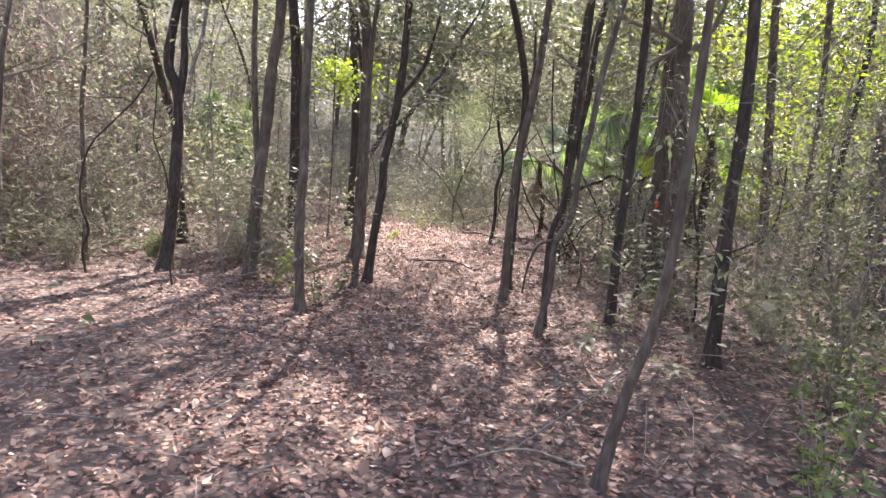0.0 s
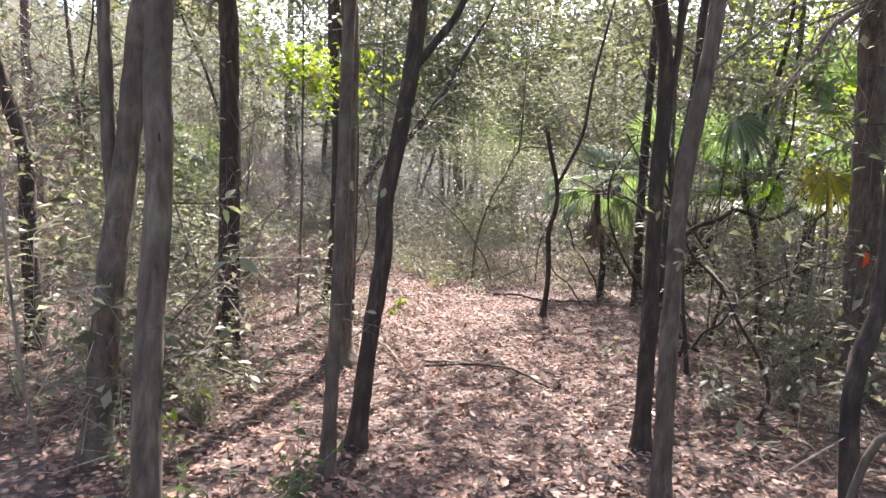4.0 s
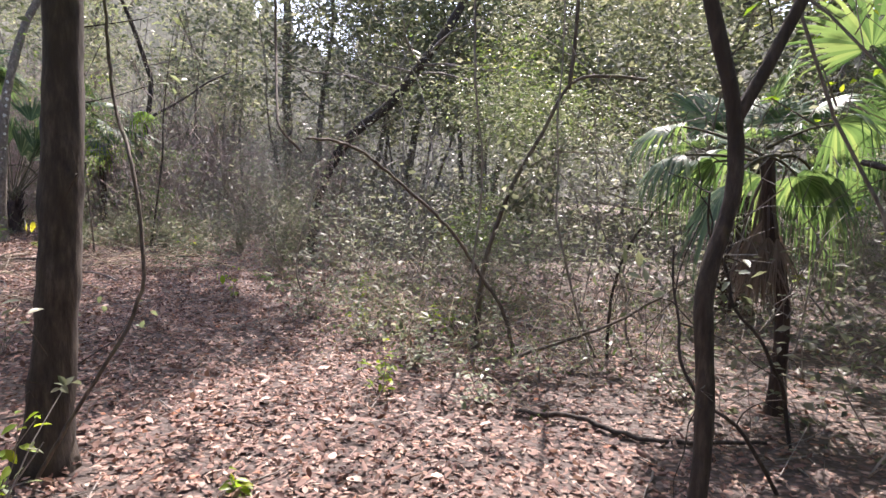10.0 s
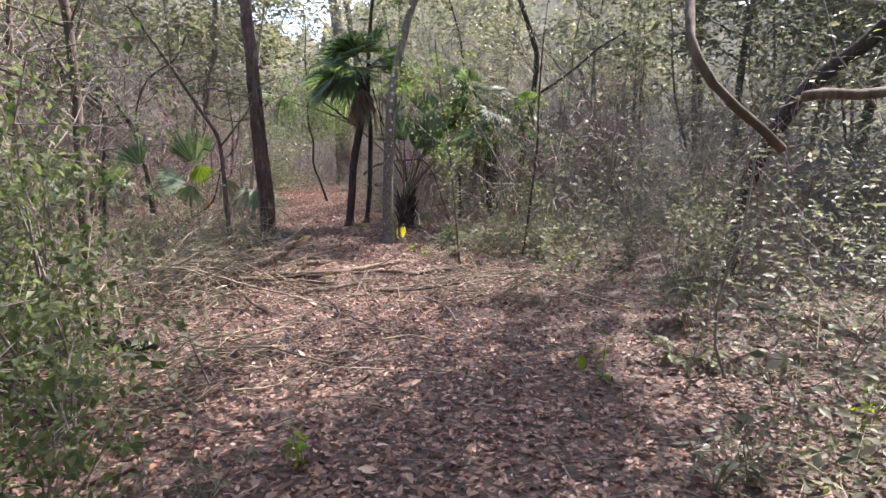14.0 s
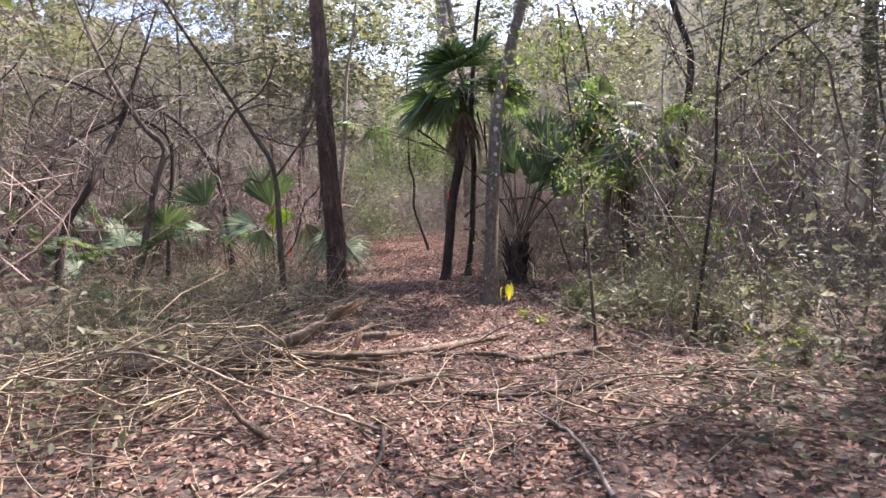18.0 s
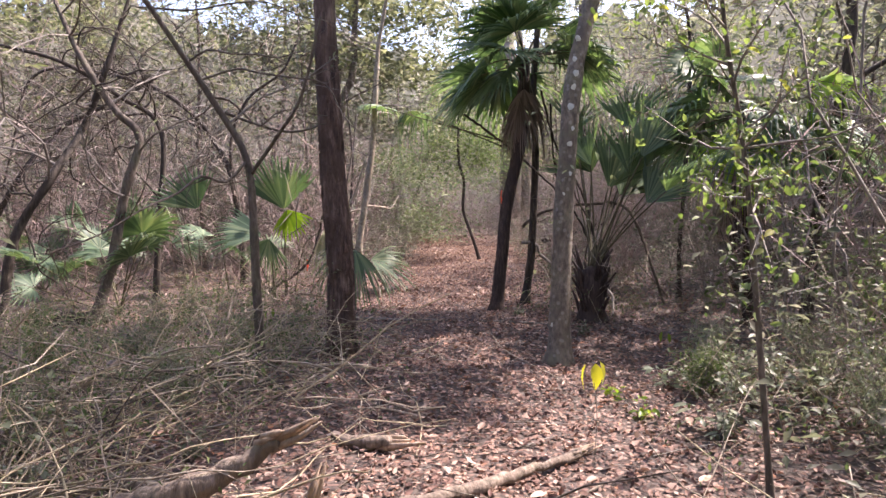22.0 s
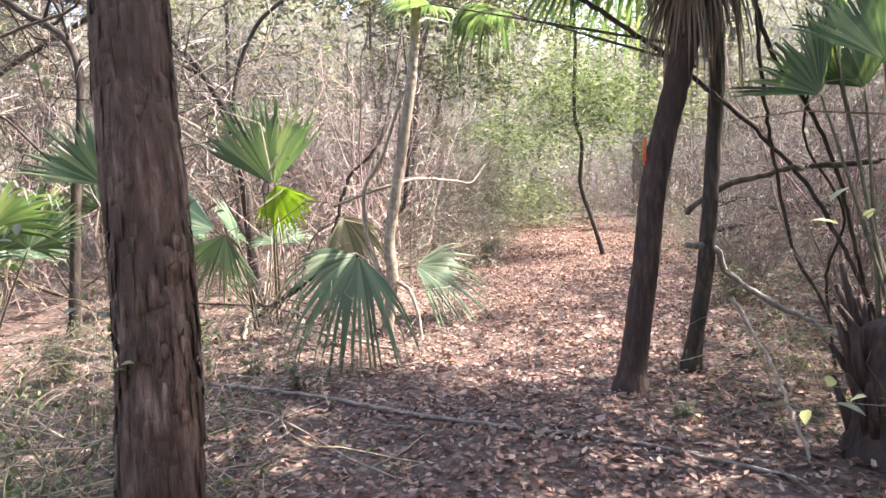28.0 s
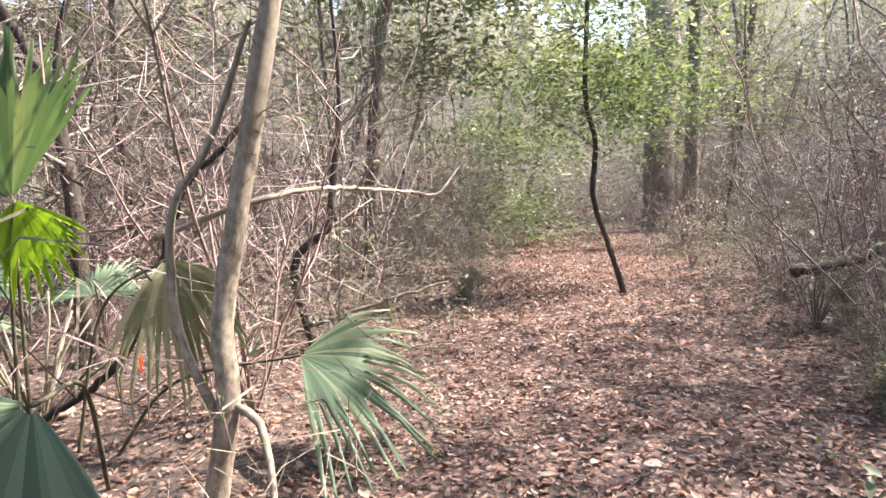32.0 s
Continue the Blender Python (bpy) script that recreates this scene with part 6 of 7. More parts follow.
def brush_pile(x, y, reach, height, count, seed, label):
    """A heap of dry twigs that lie over one another."""
    rng = np.random.default_rng(seed)
    o = np.array(gz1(x, y))
    top = thing("brush_pile", tuple(o), label, "brush pile")
    for _ in range(count):
        g = Geo()
        px, py = x + reach * rng.standard_normal() * 0.5, y + reach * rng.standard_normal() * 0.5
        a, L = rng.uniform(0, 2 * np.pi), rng.uniform(0.5, 1.5)
        z0 = float(ground_z(px, py)) + height * rng.uniform(0.02, 1) * math.exp(-((px - x) ** 2 + (py - y) ** 2) / reach ** 2)
        ln = wander(rng, (px, py, z0), (math.cos(a), math.sin(a), rng.uniform(-0.25, 0.3)), L, 5, 0.2, -0.03)
        ln[:, 2] = np.maximum(ln[:, 2], ground_z(ln[:, 0], ln[:, 1]) + 0.01)
        r = rng.uniform(0.003, 0.009)
        g.tube(ln - o, np.linspace(r, r * 0.4, 6), 4, cap=False)
        part("twig", g, (BARK_GREY, CANE, DRY_TWIG)[int(rng.choice(3, p=(0.25, 0.4, 0.35)))], top)


brush_pile(-8.1, 17.3, 1.4, 0.6, 290, 1, "heap of dry pale twigs beside the trail")
brush_pile(-9.9, 18.9, 1.5, 0.6, 190, 2, "heap of dry pale twigs under bare shrubs")
brush_pile(-6.6, 19.2, 1.6, 0.08, 110, 3, "dry twigs strewn over the trail")
brush_pile(-11.0, 20.75, 0.4, 0.5, 40, 4, "dry twigs round the foot of a pine")
brush_pile(-5.3, 16.3, 1.2, 0.3, 90, 5, "dry twigs beside the trail")
brush_pile(-5.2, 19.9, 1.2, 0.25, 80, 6, "dry twigs under the thicket")
brush_pile(-12.8, 21.0, 1.2, 0.15, 60, 7, "dry twigs on leaf litter")
brush_pile(-1.6, 10.6, 0.9, 0.12, 50, 8, "dry twigs beside the trail")


def bramble(x, y, reach, count, seed, label, leaves=14):
    """Arching dry canes rooted here and there, with a few small leaves."""
    rng = np.random.default_rng(seed)
    o = np.array(gz1(x, y))
    top = thing("bramble", tuple(o), label, "bramble")
    l = Geo()
    for k in range(count):
        px, py = x + reach * rng.standard_normal() * 0.55, y + reach * rng.standard_normal() * 0.55
        if trail_distance(px, py)[0] < 1.3:
            continue
        a, L, h = rng.uniform(0, 2 * np.pi), rng.uniform(0.5, 1.5), rng.uniform(0.15, 0.75)
        d = np.array([math.cos(a), math.sin(a), 0.0])
        root = np.array(gz1(px, py, -0.03))
        mid, end = root + d * L * 0.4 + np.array([0, 0, h]), root + d * L
        end[2] = ground_z(end[0], end[1]) + rng.uniform(0.02, 0.9) * h
        ln = spline([root, mid + 0.1 * rng.standard_normal(3), end], 0.12) - o
        g = Geo()
        r = rng.uniform(0.0022, 0.005)
        g.tube(ln, np.linspace(r, r * 0.5, len(ln)), 4, cap=False)
        m = rng.integers(1, len(ln), 4)
        ribbons(g, rng, ln[m], rng.standard_normal((4, 3)), rng.uniform(0.1, 0.35, 4), 0.004)
        part("cane", g, (CANE, DRY_TWIG, CANE)[k % 3], top)
        q = ln[rng.integers(0, len(ln), leaves)] + 0.08 * rng.standard_normal((leaves, 3))
        q[:, 2] = np.maximum(q[:, 2], 0.03)
        sz = rng.uniform(0.02, 0.05, leaves)
        l.leaves(q, rng.standard_normal((leaves, 3)), rng.standard_normal((leaves, 3)) * 0.5 + np.array([0, 0, 1.0]), sz, sz * 0.5)
    tagged(part("foliage", l, LEAF_GREEN, top, "small dull green leaves"), kind="stuff")


for k, (x, y, reach, count) in enumerate(((-9.6, 17.6, 1.2, 80), (-10.6, 18.9, 1.2, 90), (-11.9, 18.2, 1.3, 80), (-12.4, 19.6, 1.1, 70), (-13.6, 18.6, 1.3, 60), (-11.3, 20.4, 0.7, 45), (-13.6, 21.0, 0.9, 35), (-11.4, 25.4, 1.0, 50),
                                         (0.2, 15.7, 0.8, 26), (1.3, 15.6, 0.9, 26), (-0.6, 16.8, 0.8, 30), (-6.4, 22.6, 0.8, 45))):
    bramble(x, y, reach, count, 300 + k, "tangle of thin arching canes with few leaves", 30)


def twig_litter(count, seed):
    rng = np.random.default_rng(seed)
    s = rng.uniform(0, 1, count) * (len(TRAIL) - 1.01)
    i = s.astype(int)
    p = TRAIL[i] + (s - i)[:, None] * (TRAIL[i + 1] - TRAIL[i]) + 1.8 * rng.standard_normal((count, 2))
    g = Geo()
    for x, y in p:
        a, L = rng.uniform(0, 2 * np.pi), rng.uniform(0.12, 0.6)
        ln = wander(rng, (x, y, float(ground_z(x, y)) + 0.018), (math.cos(a), math.sin(a), 0), L, 3, 0.15)
        ln[:, 2] = ground_z(ln[:, 0], ln[:, 1]) + rng.uniform(0.012, 0.03)
        g.tube(ln, np.linspace(0.004, 0.002, 4) * rng.uniform(0.6, 1.6), 4, cap=False)
    tagged(new("fallen_twigs", g.mesh("fallen_twigs", TWIG)), "small dead twigs scattered over the leaf litter", "twigs", kind="stuff")


twig_litter(900, 3)


def weed(x, y, height, stems, leaves, size, material, label, name="seedling"):
    """A low plant: a few thin stems with leaves up them."""
    rng = np.random.default_rng(int(abs(x) * 977 + abs(y) * 71))
    top = thing(name, gz1(x, y), label, "plant")
    w, l = Geo(), Geo()
    for _ in range(stems):
        a = rng.uniform(0, 2 * np.pi)
        ln = wander(rng, (0, 0, -0.02), (0.5 * math.cos(a), 0.5 * math.sin(a), 1), height * rng.uniform(0.6, 1.1), 4, 0.15)
        w.tube(ln, np.linspace(0.004, 0.002, 5), 4, cap=False)
        k = rng.integers(1, 5, leaves)
        d = rng.standard_normal((leaves, 3)) * np.array([1, 1, 0.4])
        s = size * rng.uniform(0.6, 1.2, leaves)
        at = ln[k] + 0.25 * size * rng.standard_normal((leaves, 3))
        l.broad_leaves(at, d, rng.standard_normal((leaves, 3)) * 0.4 + np.array([0, 0, 1.0]), s, s * 0.5)
    part("stem", w, TWIG, top)
    tagged(part("foliage", l, material, top), kind="stuff")
    return top


LIMEW, OLIVEW = "low seedling with bright yellow-green leaves in leaf litter", "low leafy plant with grey-green leaves"
for x, y, h in ((-2.07, 8.32, 0.5), (-2.76, 11.7, 0.4), (-3.4, 10.23, 0.5), (-1.99, 7.3, 0.6), (-1.86, 12.47, 0.5), (-0.55, 14.75, 0.3), (-0.96, 12.95, 0.12), (-0.52, 14.37, 0.4), (-1.01, 12.69, 0.12),
                (-1.04, 12.11, 0.1), (-0.25, 16.5, 0.35), (-3.64, 15.55, 0.3), (-0.14, 16.35, 0.4), (-1.24, 17.58, 0.4), (-2.79, 17.63, 0.45), (-1.04, 16.51, 0.25), (-2.13, 21.85, 0.5), (-8.29, 21.86, 0.15),
                (-7.54, 24.63, 0.35), (-7.9, 21.67, 0.15), (-5.0, 21.0, 0.5)):
    weed(x, y, h, 3, 9, 0.07, LEAF_LIME, LIMEW)
for x, y, h in ((-15.4, 21.05, 0.5), (-15.1, 20.7, 0.6), (-15.9, 20.6, 0.5), (-14.9, 21.2, 0.35), (-1.3, 6.6, 0.6), (-1.6, 6.9, 0.7), (-1.2, 7.2, 0.5)):
    weed(x, y, h, 7, 16, 0.06, LEAF_GREEN, "low green bushy plant beside the trail", "low_bush")
for x, y, h in ((2.2, 3.3, 0.75), (1.9, 2.9, 0.55), (2.6, 3.7, 0.65)):
    weed(x, y, h, 8, 18, 0.065, LEAF_FRESH, "low plant with fresh green leaves beside the trail", "low_bush")
for x, y, h in ((-1.42, 11.77, 0.9), (-3.6, 12.2, 0.8), (-1.63, 16.74, 0.6), (-8.82, 24.38, 0.7), (-8.57, 23.83, 0.6), (-7.6, 22.6, 0.6), (-7.2, 23.2, 0.8), (-6.04, 14.96, 0.7), (-9.16, 18.85, 0.35), (-17.59, 20.86, 0.4),
                (-17.16, 21.48, 0.4), (-13.4, 21.91, 0.25), (-13.91, 21.6, 0.3), (-11.51, 23.84, 0.15), (-10.07, 23.55, 0.25), (-7.3, 21.9, 0.5), (-8.0, 23.3, 0.5), (-3.7, 15.0, 0.5), (-6.7, 23.2, 0.7), (-5.6, 22.3, 0.6)):
    weed(x, y, h, 6, 14, 0.055, LEAF_OLIVE, OLIVEW, "leafy_plant")
tall_leafy = [shrub(70 + k, h, 5, 4, 6, 0.07, TWIG, LEAF_GREEN, "open shrub with green leaves on thin stems", branches=1) for k, h in enumerate((1.7, 2.3))]
for k, (x, y, s) in enumerate(((-3.9, 14.3, 0.9), (-5.0, 14.9, 1.0), (-5.8, 15.3, 0.9), (-6.2, 22.9, 0.9), (-7.4, 24.2, 1.0), (-8.3, 24.9, 1.1), (2.9, 4.4, 0.7))):
    m = pose(x, y, float(ground_z(x, y)), 0, 0, 77 * k) @ Matrix.Scale(s, 4)
    if k < 2:
        tall_leafy[k].matrix_basis = m
    else:
        copy_thing(tall_leafy[k % 2], m)


low_green = [shrub(170 + k, h, 8, 4, 6, 0.042, TWIG, lf, "low twiggy shrub with small green leaves", branches=2, name="low_shrub") for k, (h, lf) in enumerate(((0.8, LEAF_GREEN), (1.1, LEAF_OLIVE), (1.3, LEAF_PALE), (0.9, LEAF_OLIVE)))]
for k, (x, y, sc) in enumerate(((-7.9, 22.5, 0.6), (-7.2, 22.9, 0.65), (-6.5, 22.3, 0.6), (-5.8, 22.0, 0.7), (-7.0, 23.8, 0.8), (-5.4, 22.8, 0.8), (-8.5, 23.6, 0.6), (-4.9, 21.5, 0.6), (-6.2, 23.2, 0.9), (-4.4, 22.2, 0.9),
                                (-10.5, 19.1, 0.8), (-11.7, 19.0, 0.9), (-12.6, 18.3, 0.9), (-13.2, 19.5, 0.8), (-12.1, 20.2, 0.6), (-10.0, 18.0, 0.8), (-14.3, 18.3, 1.0), (-9.6, 17.0, 0.9), (-11.2, 17.6, 1.0), (-14.6, 20.2, 0.7),
                                (-3.9, 8.4, 0.9), (-4.6, 7.6, 0.8), (-2.9, 8.8, 0.8), (-2.0, 8.2, 0.6), (2.6, 7.2, 0.9), (2.4, 9.2, 0.8), (3.4, 6.4, 1.0), (-13.9, 27.1, 0.8), (-19.6, 27.0, 1.0), (-15.6, 29.4, 0.9))):
    m = pose(x, y, float(ground_z(x, y)), 0, 0, 53 * k) @ Matrix.Scale(sc, 4)
    if k < 4:
        low_green[k].matrix_basis = m
    else:
        copy_thing(low_green[k % 4], m)
leafy_wall = [shrub(180 + k, h, 6, 5, 7, 0.06, TWIG, LEAF_GREEN, "tall shrub with dense fresh green leaves", branches=2) for k, h in enumerate((2.3, 2.8))]
for k, (x, y, sc) in enumerate(((-4.5, 14.2, 0.85), (-5.7, 14.7, 1.0), (-6.6, 15.0, 1.0), (7.2, 10.6, 1.2), (6.2, 8.6, 1.1), (6.9, 12.8, 1.3))):
    m = pose(x, y, float(ground_z(x, y)), 0, 0, 97 * k) @ Matrix.Scale(sc, 4)
    if k < 2:
        leafy_wall[k].matrix_basis = m
    else:
        copy_thing(leafy_wall[k % 2], m)


def crooked_stem(x, y, height, r, seed):
    """A thin crooked woody stem with a few bare twigs."""
    rng = np.random.default_rng(seed)
    top = thing("crooked_sapling", gz1(x, y), "thin dark crooked sapling with bare twigs", "sapling")
    ln = spline(wander(rng, (0, 0, -0.05), (0.3 * rng.standard_normal(), 0.3 * rng.standard_normal(), 1), height, 8, 0.3, 0.1), 0.06)
    g = Geo()
    g.tube(ln, np.linspace(r, r * 0.45, len(ln)), 7, 0.05, rng)
    part("stem", g, BARK_DARK, top)
    for _ in range(5):
        t = Geo()
        sub = wander(rng, ln[int(rng.integers(len(ln) // 3, len(ln)))], rng.standard_normal(3) + np.array([0, 0, 0.4]), rng.uniform(0.3, 0.8), 5, 0.3)
        t.tube(sub, np.linspace(r * 0.4, 0.0015, 6), 4, cap=False)
        part("twig", t, BARK_DARK, top)


for k, (x, y, h, r) in enumerate(((1.75, 10.3, 2.0, 0.014), (2.1, 10.7, 2.6, 0.018), (2.5, 11.0, 2.9, 0.02), (2.35, 11.9, 2.4, 0.016), (2.8, 11.6, 3.0, 0.022), (3.0, 12.4, 2.6, 0.018), (2.9, 10.4, 2.8, 0.018), (3.3, 11.3, 3.2, 0.024), (1.7, 13.3, 1.6, 0.012), (2.05, 13.9, 1.8, 0.014), (1.9, 8.7, 2.4, 0.015), (2.5, 8.0, 2.8, 0.018), (2.9, 7.0, 2.6, 0.016), (-3.0, 6.9, 2.4, 0.014), (-4.2, 7.3, 2.8, 0.016))):
    crooked_stem(x, y, h, r, 400 + k)


def leaf_pair(x, y, z, count, size, material, label, seed):
    """A stem with a few large hanging leaves."""
    rng = np.random.default_rng(seed)
    top = thing("seedling", gz1(x, y), label, "plant")
    h = z - top.location.z
    w = Geo()
    ln = np.array([(0, 0, -0.02), (0.02, 0, h * 0.5), (-0.03, 0.02, h), (0.06, 0.03, h + 0.03)])
    w.tube(spline(ln, 0.05), 0.003, 5)
    part("stem", w, TWIG, top)
    for k in range(count):
        g = Geo()
        turn = 2.4 * k + seed
        out = np.array([math.cos(turn), math.sin(turn), 0.0])
        at = np.array([[-0.03 + 0.3 * size * out[0], 0.02 + 0.3 * size * out[1], h - 0.15 * size * (k % 2)]])
        g.broad_leaves(at, np.array([0.35 * out + np.array([0, 0, -1.0])]), np.array([out + np.array([0.3, -0.5, 0.2])]), size * rng.uniform(0.85, 1.15), size * 0.52, 0.12, 0.25)
        part("leaf", g, material, top)
    return top


leaf_pair(-7.69, 20.93, 0.44, 4, 0.16, LEAF_YELLOW, "seedling with large drooping yellow leaves", 1)
leaf_pair(-12.55, 20.65, 0.24, 2, 0.12, LEAF_LIME, "seedling with two pale yellow leaves", 2)
leaf_pair(-2.75, 17.2, 0.25, 2, 0.12, LEAF_LIME, "seedling with pale yellow leaves", 3)
leaf_pair(-8.9, 23.5, 0.1, 2, 0.1, LEAF_LIME, "seedling with two green leaves", 4)


def broad_bush(x, y, height, stems, leaves, size, material, label, name="broadleaf_plant", low=0.3):
    """A low plant whose broad leaves lie level in layers along thin stems."""
    rng = np.random.default_rng(int(abs(x) * 653 + abs(y) * 89))
    top = thing(name, gz1(x, y), label, "plant")
    l = Geo()
    for _ in range(stems):
        a = rng.uniform(0, 2 * np.pi)
        ln = spline(wander(rng, (0, 0, -0.02), (0.7 * math.cos(a), 0.7 * math.sin(a), 1), height * rng.uniform(0.7, 1.15), 4, 0.2), 0.03)
        w = Geo()
        w.tube(ln, np.linspace(0.005, 0.002, len(ln)), 5, cap=False)
        part("stem", w, TWIG, top)
        k = rng.integers(int(low * len(ln)), len(ln), leaves)
        d = rng.standard_normal((leaves, 3)) * np.array([1, 1, 0.2])
        s = size * rng.uniform(0.6, 1.2, leaves)
        at = ln[k] + 0.3 * size * d
        l.broad_leaves(at, d, rng.standard_normal((leaves, 3)) * 0.28 + np.array([0, 0, 1.0]), s, s * rng.uniform(0.38, 0.52, leaves), 0.12, 0.25)
    tagged(part("foliage", l, material, top, "pale grey-green broad leaves"), kind="stuff")
    return top


PALEB = "low plant with broad pale grey-green leaves in layers"
for x, y, h in ((-8.25, 22.55, 0.3), (-7.85, 22.85, 0.42), (-7.5, 22.55, 0.38), (-7.55, 23.1, 0.5), (-8.0, 23.3, 0.4), (-7.15, 22.3, 0.45), (-7.1, 22.9, 0.55), (-8.55, 23.7, 0.35), (-6.8, 22.5, 0.5), (-7.35, 21.75, 0.3)):
    broad_bush(x, y, h, 5, 11, 0.095, LEAF_PALE, PALEB)
for x, y, h in ((0.2, 14.35, 0.35), (0.65, 14.9, 0.45), (1.15, 15.2, 0.5), (-0.35, 15.15, 0.35), (1.7, 14.7, 0.45), (-0.8, 15.9, 0.4), (0.3, 16.1, 0.6), (1.2, 16.4, 0.7), (-1.75, 16.6, 0.4)):
    broad_bush(x, y, h, 6, 14, 0.062, LEAF_PALE, PALEB)
for x, y, h in ((-1.62, 11.5, 0.4), (-1.75, 11.9, 0.5), (-2.6, 8.7, 0.7), (-3.0, 9.2, 0.8), (-3.3, 8.4, 0.6), (-1.9, 8.9, 0.5), (2.3, 8.4, 0.6), (1.7, 8.9, 0.5), (-9.4, 18.0, 0.45), (-10.2, 17.4, 0.5), (-4.5, 8.6, 0.6), (-5.0, 9.3, 0.8), (-3.9, 9.6, 0.7), (-5.8, 9.0, 0.7), (-4.6, 10.4, 0.9), (-6.6, 9.6, 0.8), (-5.5, 10.6, 0.9)):
    broad_bush(x, y, h, 5, 11, 0.095, LEAF_PALE, PALEB)
for x, y, h in ((-6.28, 14.98, 0.6), (-7.27, 14.96, 0.7), (-6.84, 15.33, 0.5), (-5.6, 15.14, 0.35), (-2.42, 18.41, 0.4)):
    broad_bush(x, y, h, 5, 11, 0.12, LEAF_GREEN, "leafy plant with broad grey-green leaves")
broad_bush(-1.5, 11.42, 0.95, 3, 12, 0.075, LEAF_PALE, "thin sprig with pale leaves beside a taped trunk", "leafy_sprig", 0.65)
broad_bush(-3.64, 13.74, 1.20, 4, 26, 0.09, LEAF_PALE, "young shrub with pale leaves at its top", "leafy_sprig", 0.6)
broad_bush(-4.4, 13.1, 1.3, 4, 22, 0.09, LEAF_PALE, "young shrub with pale leaves at its top", "leafy_sprig", 0.5)
broad_bush(1.3, 4.7, 1.0, 3, 16, 0.08, LEAF_PALE, "thin sprig with pale leaves", "leafy_sprig", 0.5)


def tape(x, y, z, r, length, label, lean=0.0, turn=0.0, wide=0.013):
    """Flagging tape knotted on a trunk, its ends hanging."""
    top = thing("flagging_tape", (x, y, z), label, "tape")
    band, tail = Geo(), Geo()
    n = 20
    knot = np.array([math.cos(turn), math.sin(turn), 0.0]) * (r + 0.008)
    side = np.array([-math.sin(turn), math.cos(turn), 0.0])
    a = np.linspace(0, 2 * np.pi, 9)
    band.tube(knot + np.outer(0.012 * np.cos(a), side) + np.outer(0.01 * np.sin(a), [0, 0, 1.0]), 0.006, 6)
    part("knot", band, TAPE, top, smooth=False)
    n = 9
    out = np.array([math.cos(turn), math.sin(turn), 0.0])
    side = np.array([-math.sin(turn), math.cos(turn), 0.0])
    for off, L in ((-0.008, length), (0.01, length * 0.7)):
        k = np.linspace(0, 1, n)
        c = out * (r + 0.012) + side * off + np.outer(k, [0, 0, -L]) + np.outer(np.sin(k * 5) * 0.008, out) + np.outer(k * lean, side)
        v = np.concatenate([c - side * wide, c + side * wide])
        tail.add(v, [[i, i + 1, n + i + 1, n + i] for i in range(n - 1)])
    part("tail", tail, TAPE, top, smooth=False)
    return top


tape(-1.555, 11.86, 1.86, 0.05, 0.3, "orange flagging tape tied to a dark trunk", turn=-1.9, wide=0.008)
tape(-12.155, 24.29, 1.66, 0.098, 0.3, "orange flagging tape tied to a leaning palm trunk", turn=-1.95, wide=0.016)
tape(3.23, 9.65, 1.1, 0.125, 0.12, "orange flagging tape tied to a stout tree", turn=-2.0)
tape(-16.15, 22.8, 0.5, 0.02, 0.2, "orange flagging tape tied to a thin stem", turn=-1.0)


def lichen(x, y, z, path_x, path_y, r, turn, size):
    """A white crust of lichen on bark."""
    rng = np.random.default_rng(int(z * 1000))
    g = Geo()
    n = 9
    t = np.linspace(0, 2 * np.pi, n, endpoint=False)
    rad = size * rng.uniform(0.7, 1.15, n)
    out, side = np.array([math.cos(turn), math.sin(turn), 0]), np.array([-math.sin(turn), math.cos(turn), 0])
    ring = np.outer(rad * np.cos(t), side) + np.outer(rad * np.sin(t), [0, 0, 1.2]) - np.outer((rad * np.cos(t)) ** 2 / (2 * r), out)
    g.add(np.concatenate([ring, ring * 0.6 + out * 0.005, [out * 0.006]]), [[i, (i + 1) % n, n + (i + 1) % n, n + i] for i in range(n)], [[n + i, n + (i + 1) % n, 2 * n] for i in range(n)])
    ob = new("lichen_patch", g.mesh("lichen_patch", LICHEN))
    ob.location = (x + path_x + out[0] * (r + 0.003), y + path_y + out[1] * (r + 0.003), z)
    return tagged(ob, "white lichen crust on grey bark", "lichen", "lichen patches on the grey tree")


for z, sway, size in ((2.05, 0.0, 0.028), (2.2, 0.25, 0.022), (2.42, -0.1, 0.034), (2.62, 0.05, 0.03), (2.75, 0.2, 0.036), (2.9, -0.1, 0.026), (1.75, 0.3, 0.02), (1.55, -0.2, 0.018), (1.2, 0.15, 0.018), (0.25, -0.3, 0.03), (3.1, 0.1, 0.03)):
    lichen(-9.43, 22.45, z, -0.062, 0.12 * z, 0.112 - 0.008 * z, -0.75 + sway, size)


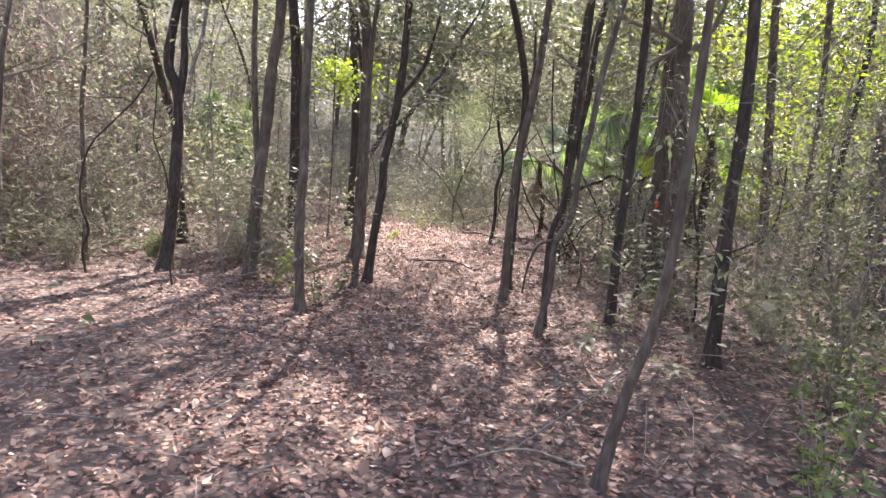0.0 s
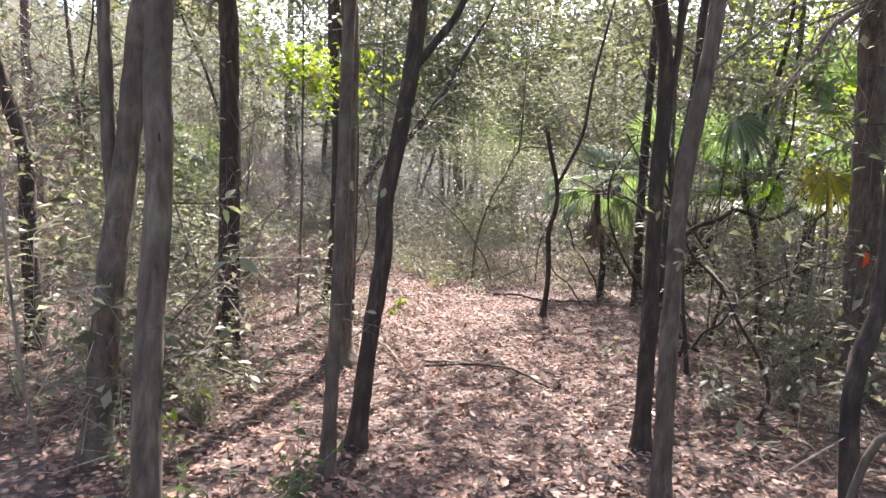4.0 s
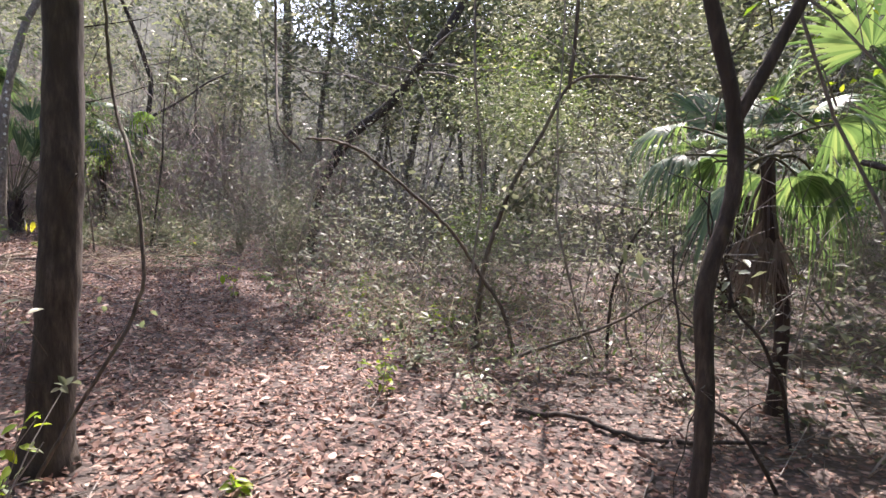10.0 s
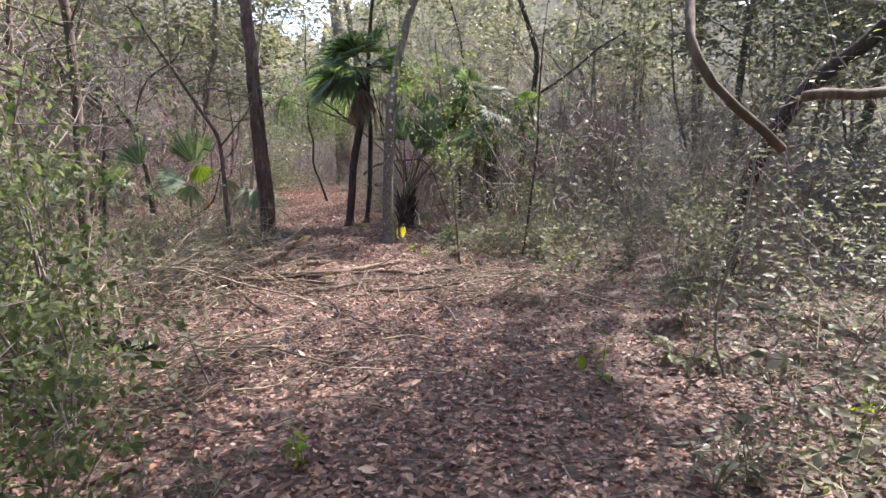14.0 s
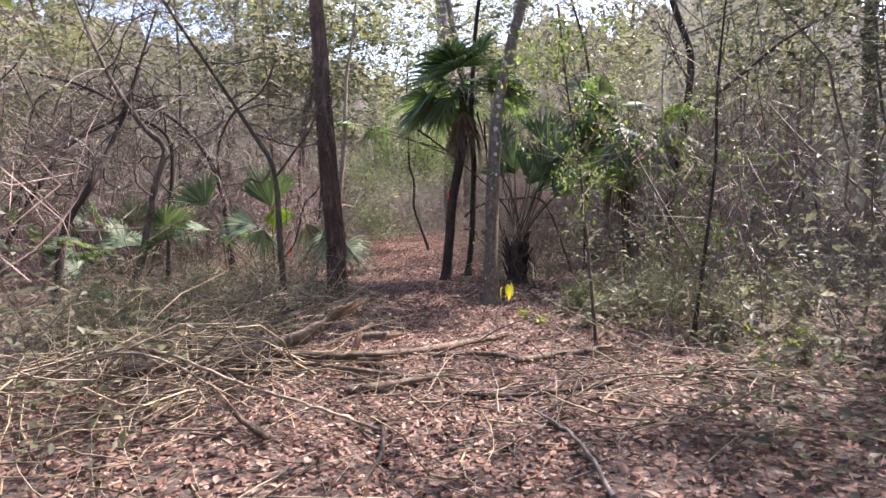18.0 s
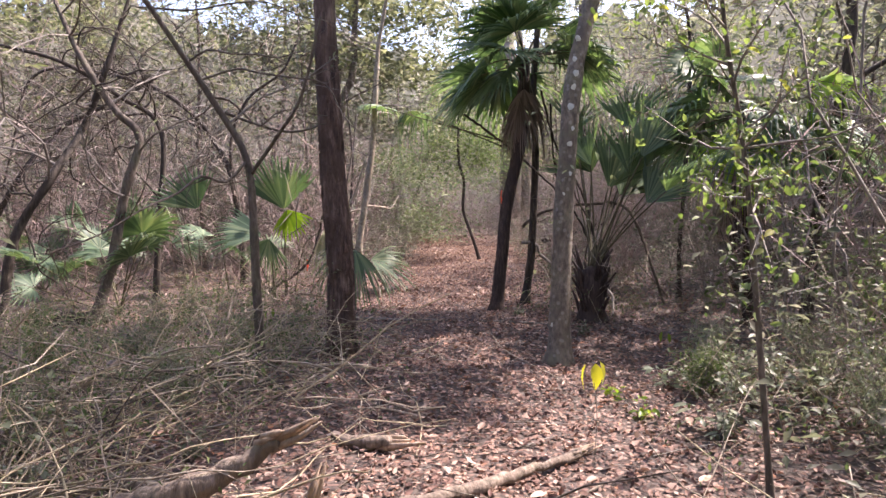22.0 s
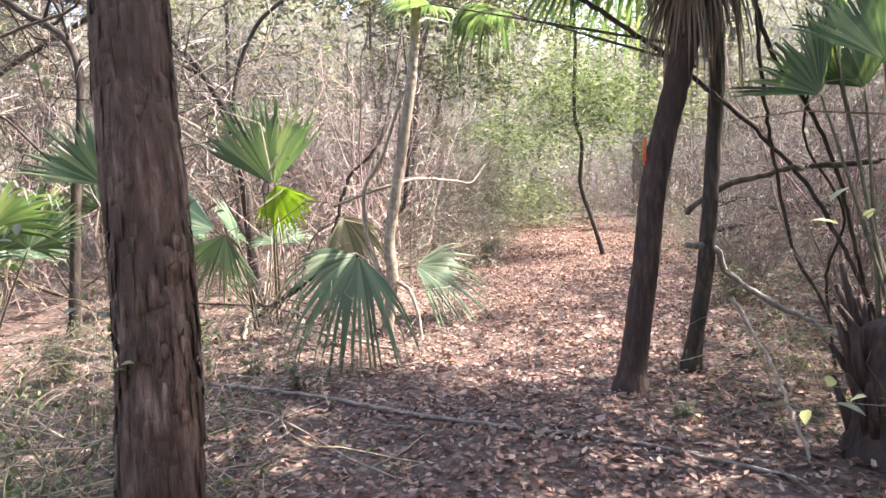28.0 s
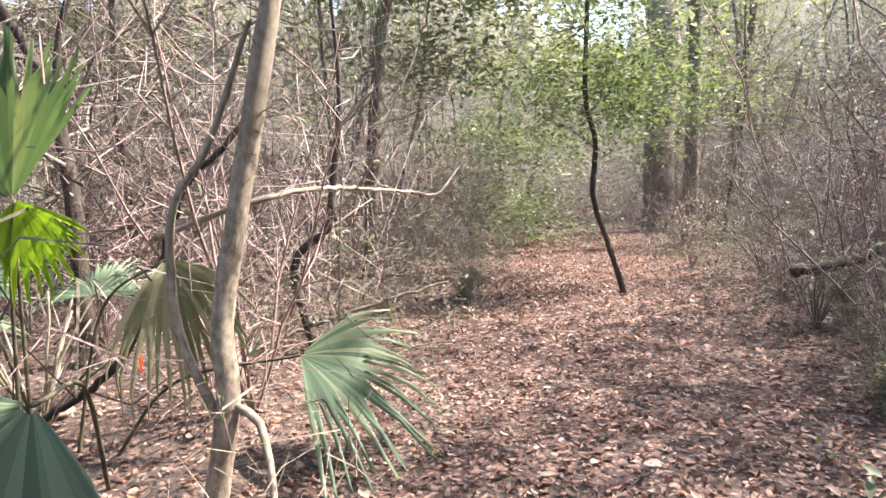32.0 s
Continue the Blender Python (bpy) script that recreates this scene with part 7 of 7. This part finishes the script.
# ---- leaf litter ----
def litter(count, seed, wide, big=1.0):
    rng = np.random.default_rng(seed)
    a = rng.uniform(0, 1, count) ** 0.9
    seg = np.linalg.norm(np.diff(TRAIL, axis=0), axis=1)
    cum = np.concatenate([[0], np.cumsum(seg)])
    s = a * cum[-1]
    px, py = np.interp(s, cum, TRAIL[:, 0]), np.interp(s, cum, TRAIL[:, 1])
    px, py = px + wide * rng.standard_normal(count), py + wide * rng.standard_normal(count)
    at = np.stack([px, py, ground_z(px, py) + rng.uniform(0.004, 0.03, count)], -1)
    w = np.stack([rng.standard_normal(count), rng.standard_normal(count), 0.25 * rng.standard_normal(count)], -1)
    up = np.stack([0.42 * rng.standard_normal(count), 0.42 * rng.standard_normal(count), np.ones(count)], -1)
    L = big * (0.022 + 0.05 * rng.beta(1.6, 2.6, count))
    g = Geo()
    g.oval_leaves(at, w, up, L, L * rng.uniform(0.3, 0.6, count), rng.uniform(-0.25, 0.45, count), rng.uniform(-0.2, 0.35, (count, 1)))
    return g


tagged(new("leaf_litter", litter(170000, 11, 1.7).mesh("leaf_litter", LITTER, False)), "brown and tan fallen leaves covering the trail", "leaf litter", kind="stuff")
tagged(new("leaf_litter", litter(75000, 12, 4.5, 1.3).mesh("leaf_litter", LITTER, False)), "fallen leaves spread under the trees", "leaf litter", kind="stuff")


def object_leaf_material():
    """Dry leaves, each its own shade of brown."""
    m, nt, p, out = nodes_of("single_fallen_leaf")
    info = nt.nodes.new("ShaderNodeObjectInfo")
    c = ramp(nt, [(0.0, (0.13, 0.075, 0.05)), (0.35, (0.25, 0.16, 0.115)), (0.7, (0.38, 0.27, 0.2)), (0.9, (0.5, 0.39, 0.3)), (1.0, (0.42, 0.2, 0.1))], info.outputs["Random"])
    c = mix_colour(nt, c, (0.08, 0.05, 0.035), ramp(nt, [(0.5, (0, 0, 0)), (0.75, (0.6, 0.6, 0.6))], noise_tex(nt, 60, coords(nt), 3)))
    nt.links.new(c, p.inputs["Base Color"])
    p.inputs["Roughness"].default_value = 0.55
    return m


SINGLE = object_leaf_material()
leaf_shapes = []
leaf_rng = np.random.default_rng(91)
for k in range(8):
    g = Geo()
    L = 0.075 + 0.006 * k
    g.broad_leaves(np.array([[-L / 2, 0, 0.0]]), np.array([[1.0, 0.1 * leaf_rng.standard_normal(), 0.1]]), np.array([[0.0, 0.15 * leaf_rng.standard_normal(), 1.0]]), L, L * leaf_rng.uniform(0.34, 0.55), leaf_rng.uniform(0.05, 0.35), leaf_rng.uniform(-0.3, 0.45))
    leaf_shapes.append(g.mesh("fallen_leaf", SINGLE))
# single fallen leaves that lie on top along the trail
run = np.concatenate([[0], np.cumsum(np.linalg.norm(np.diff(TRAIL, axis=0), axis=1))])
for k in range(300):
    s = leaf_rng.uniform(5, run[-1] - 9)
    x = float(np.interp(s, run, TRAIL[:, 0]) + 0.8 * leaf_rng.standard_normal())
    y = float(np.interp(s, run, TRAIL[:, 1]) + 0.8 * leaf_rng.standard_normal())
    leaf = new("fallen_leaf", leaf_shapes[k % 8])
    leaf.parent = ground
    leaf.matrix_basis = pose(x, y, float(ground_z(x, y)) + 0.022, leaf_rng.normal(0, 14), leaf_rng.normal(0, 14), leaf_rng.uniform(0, 360))
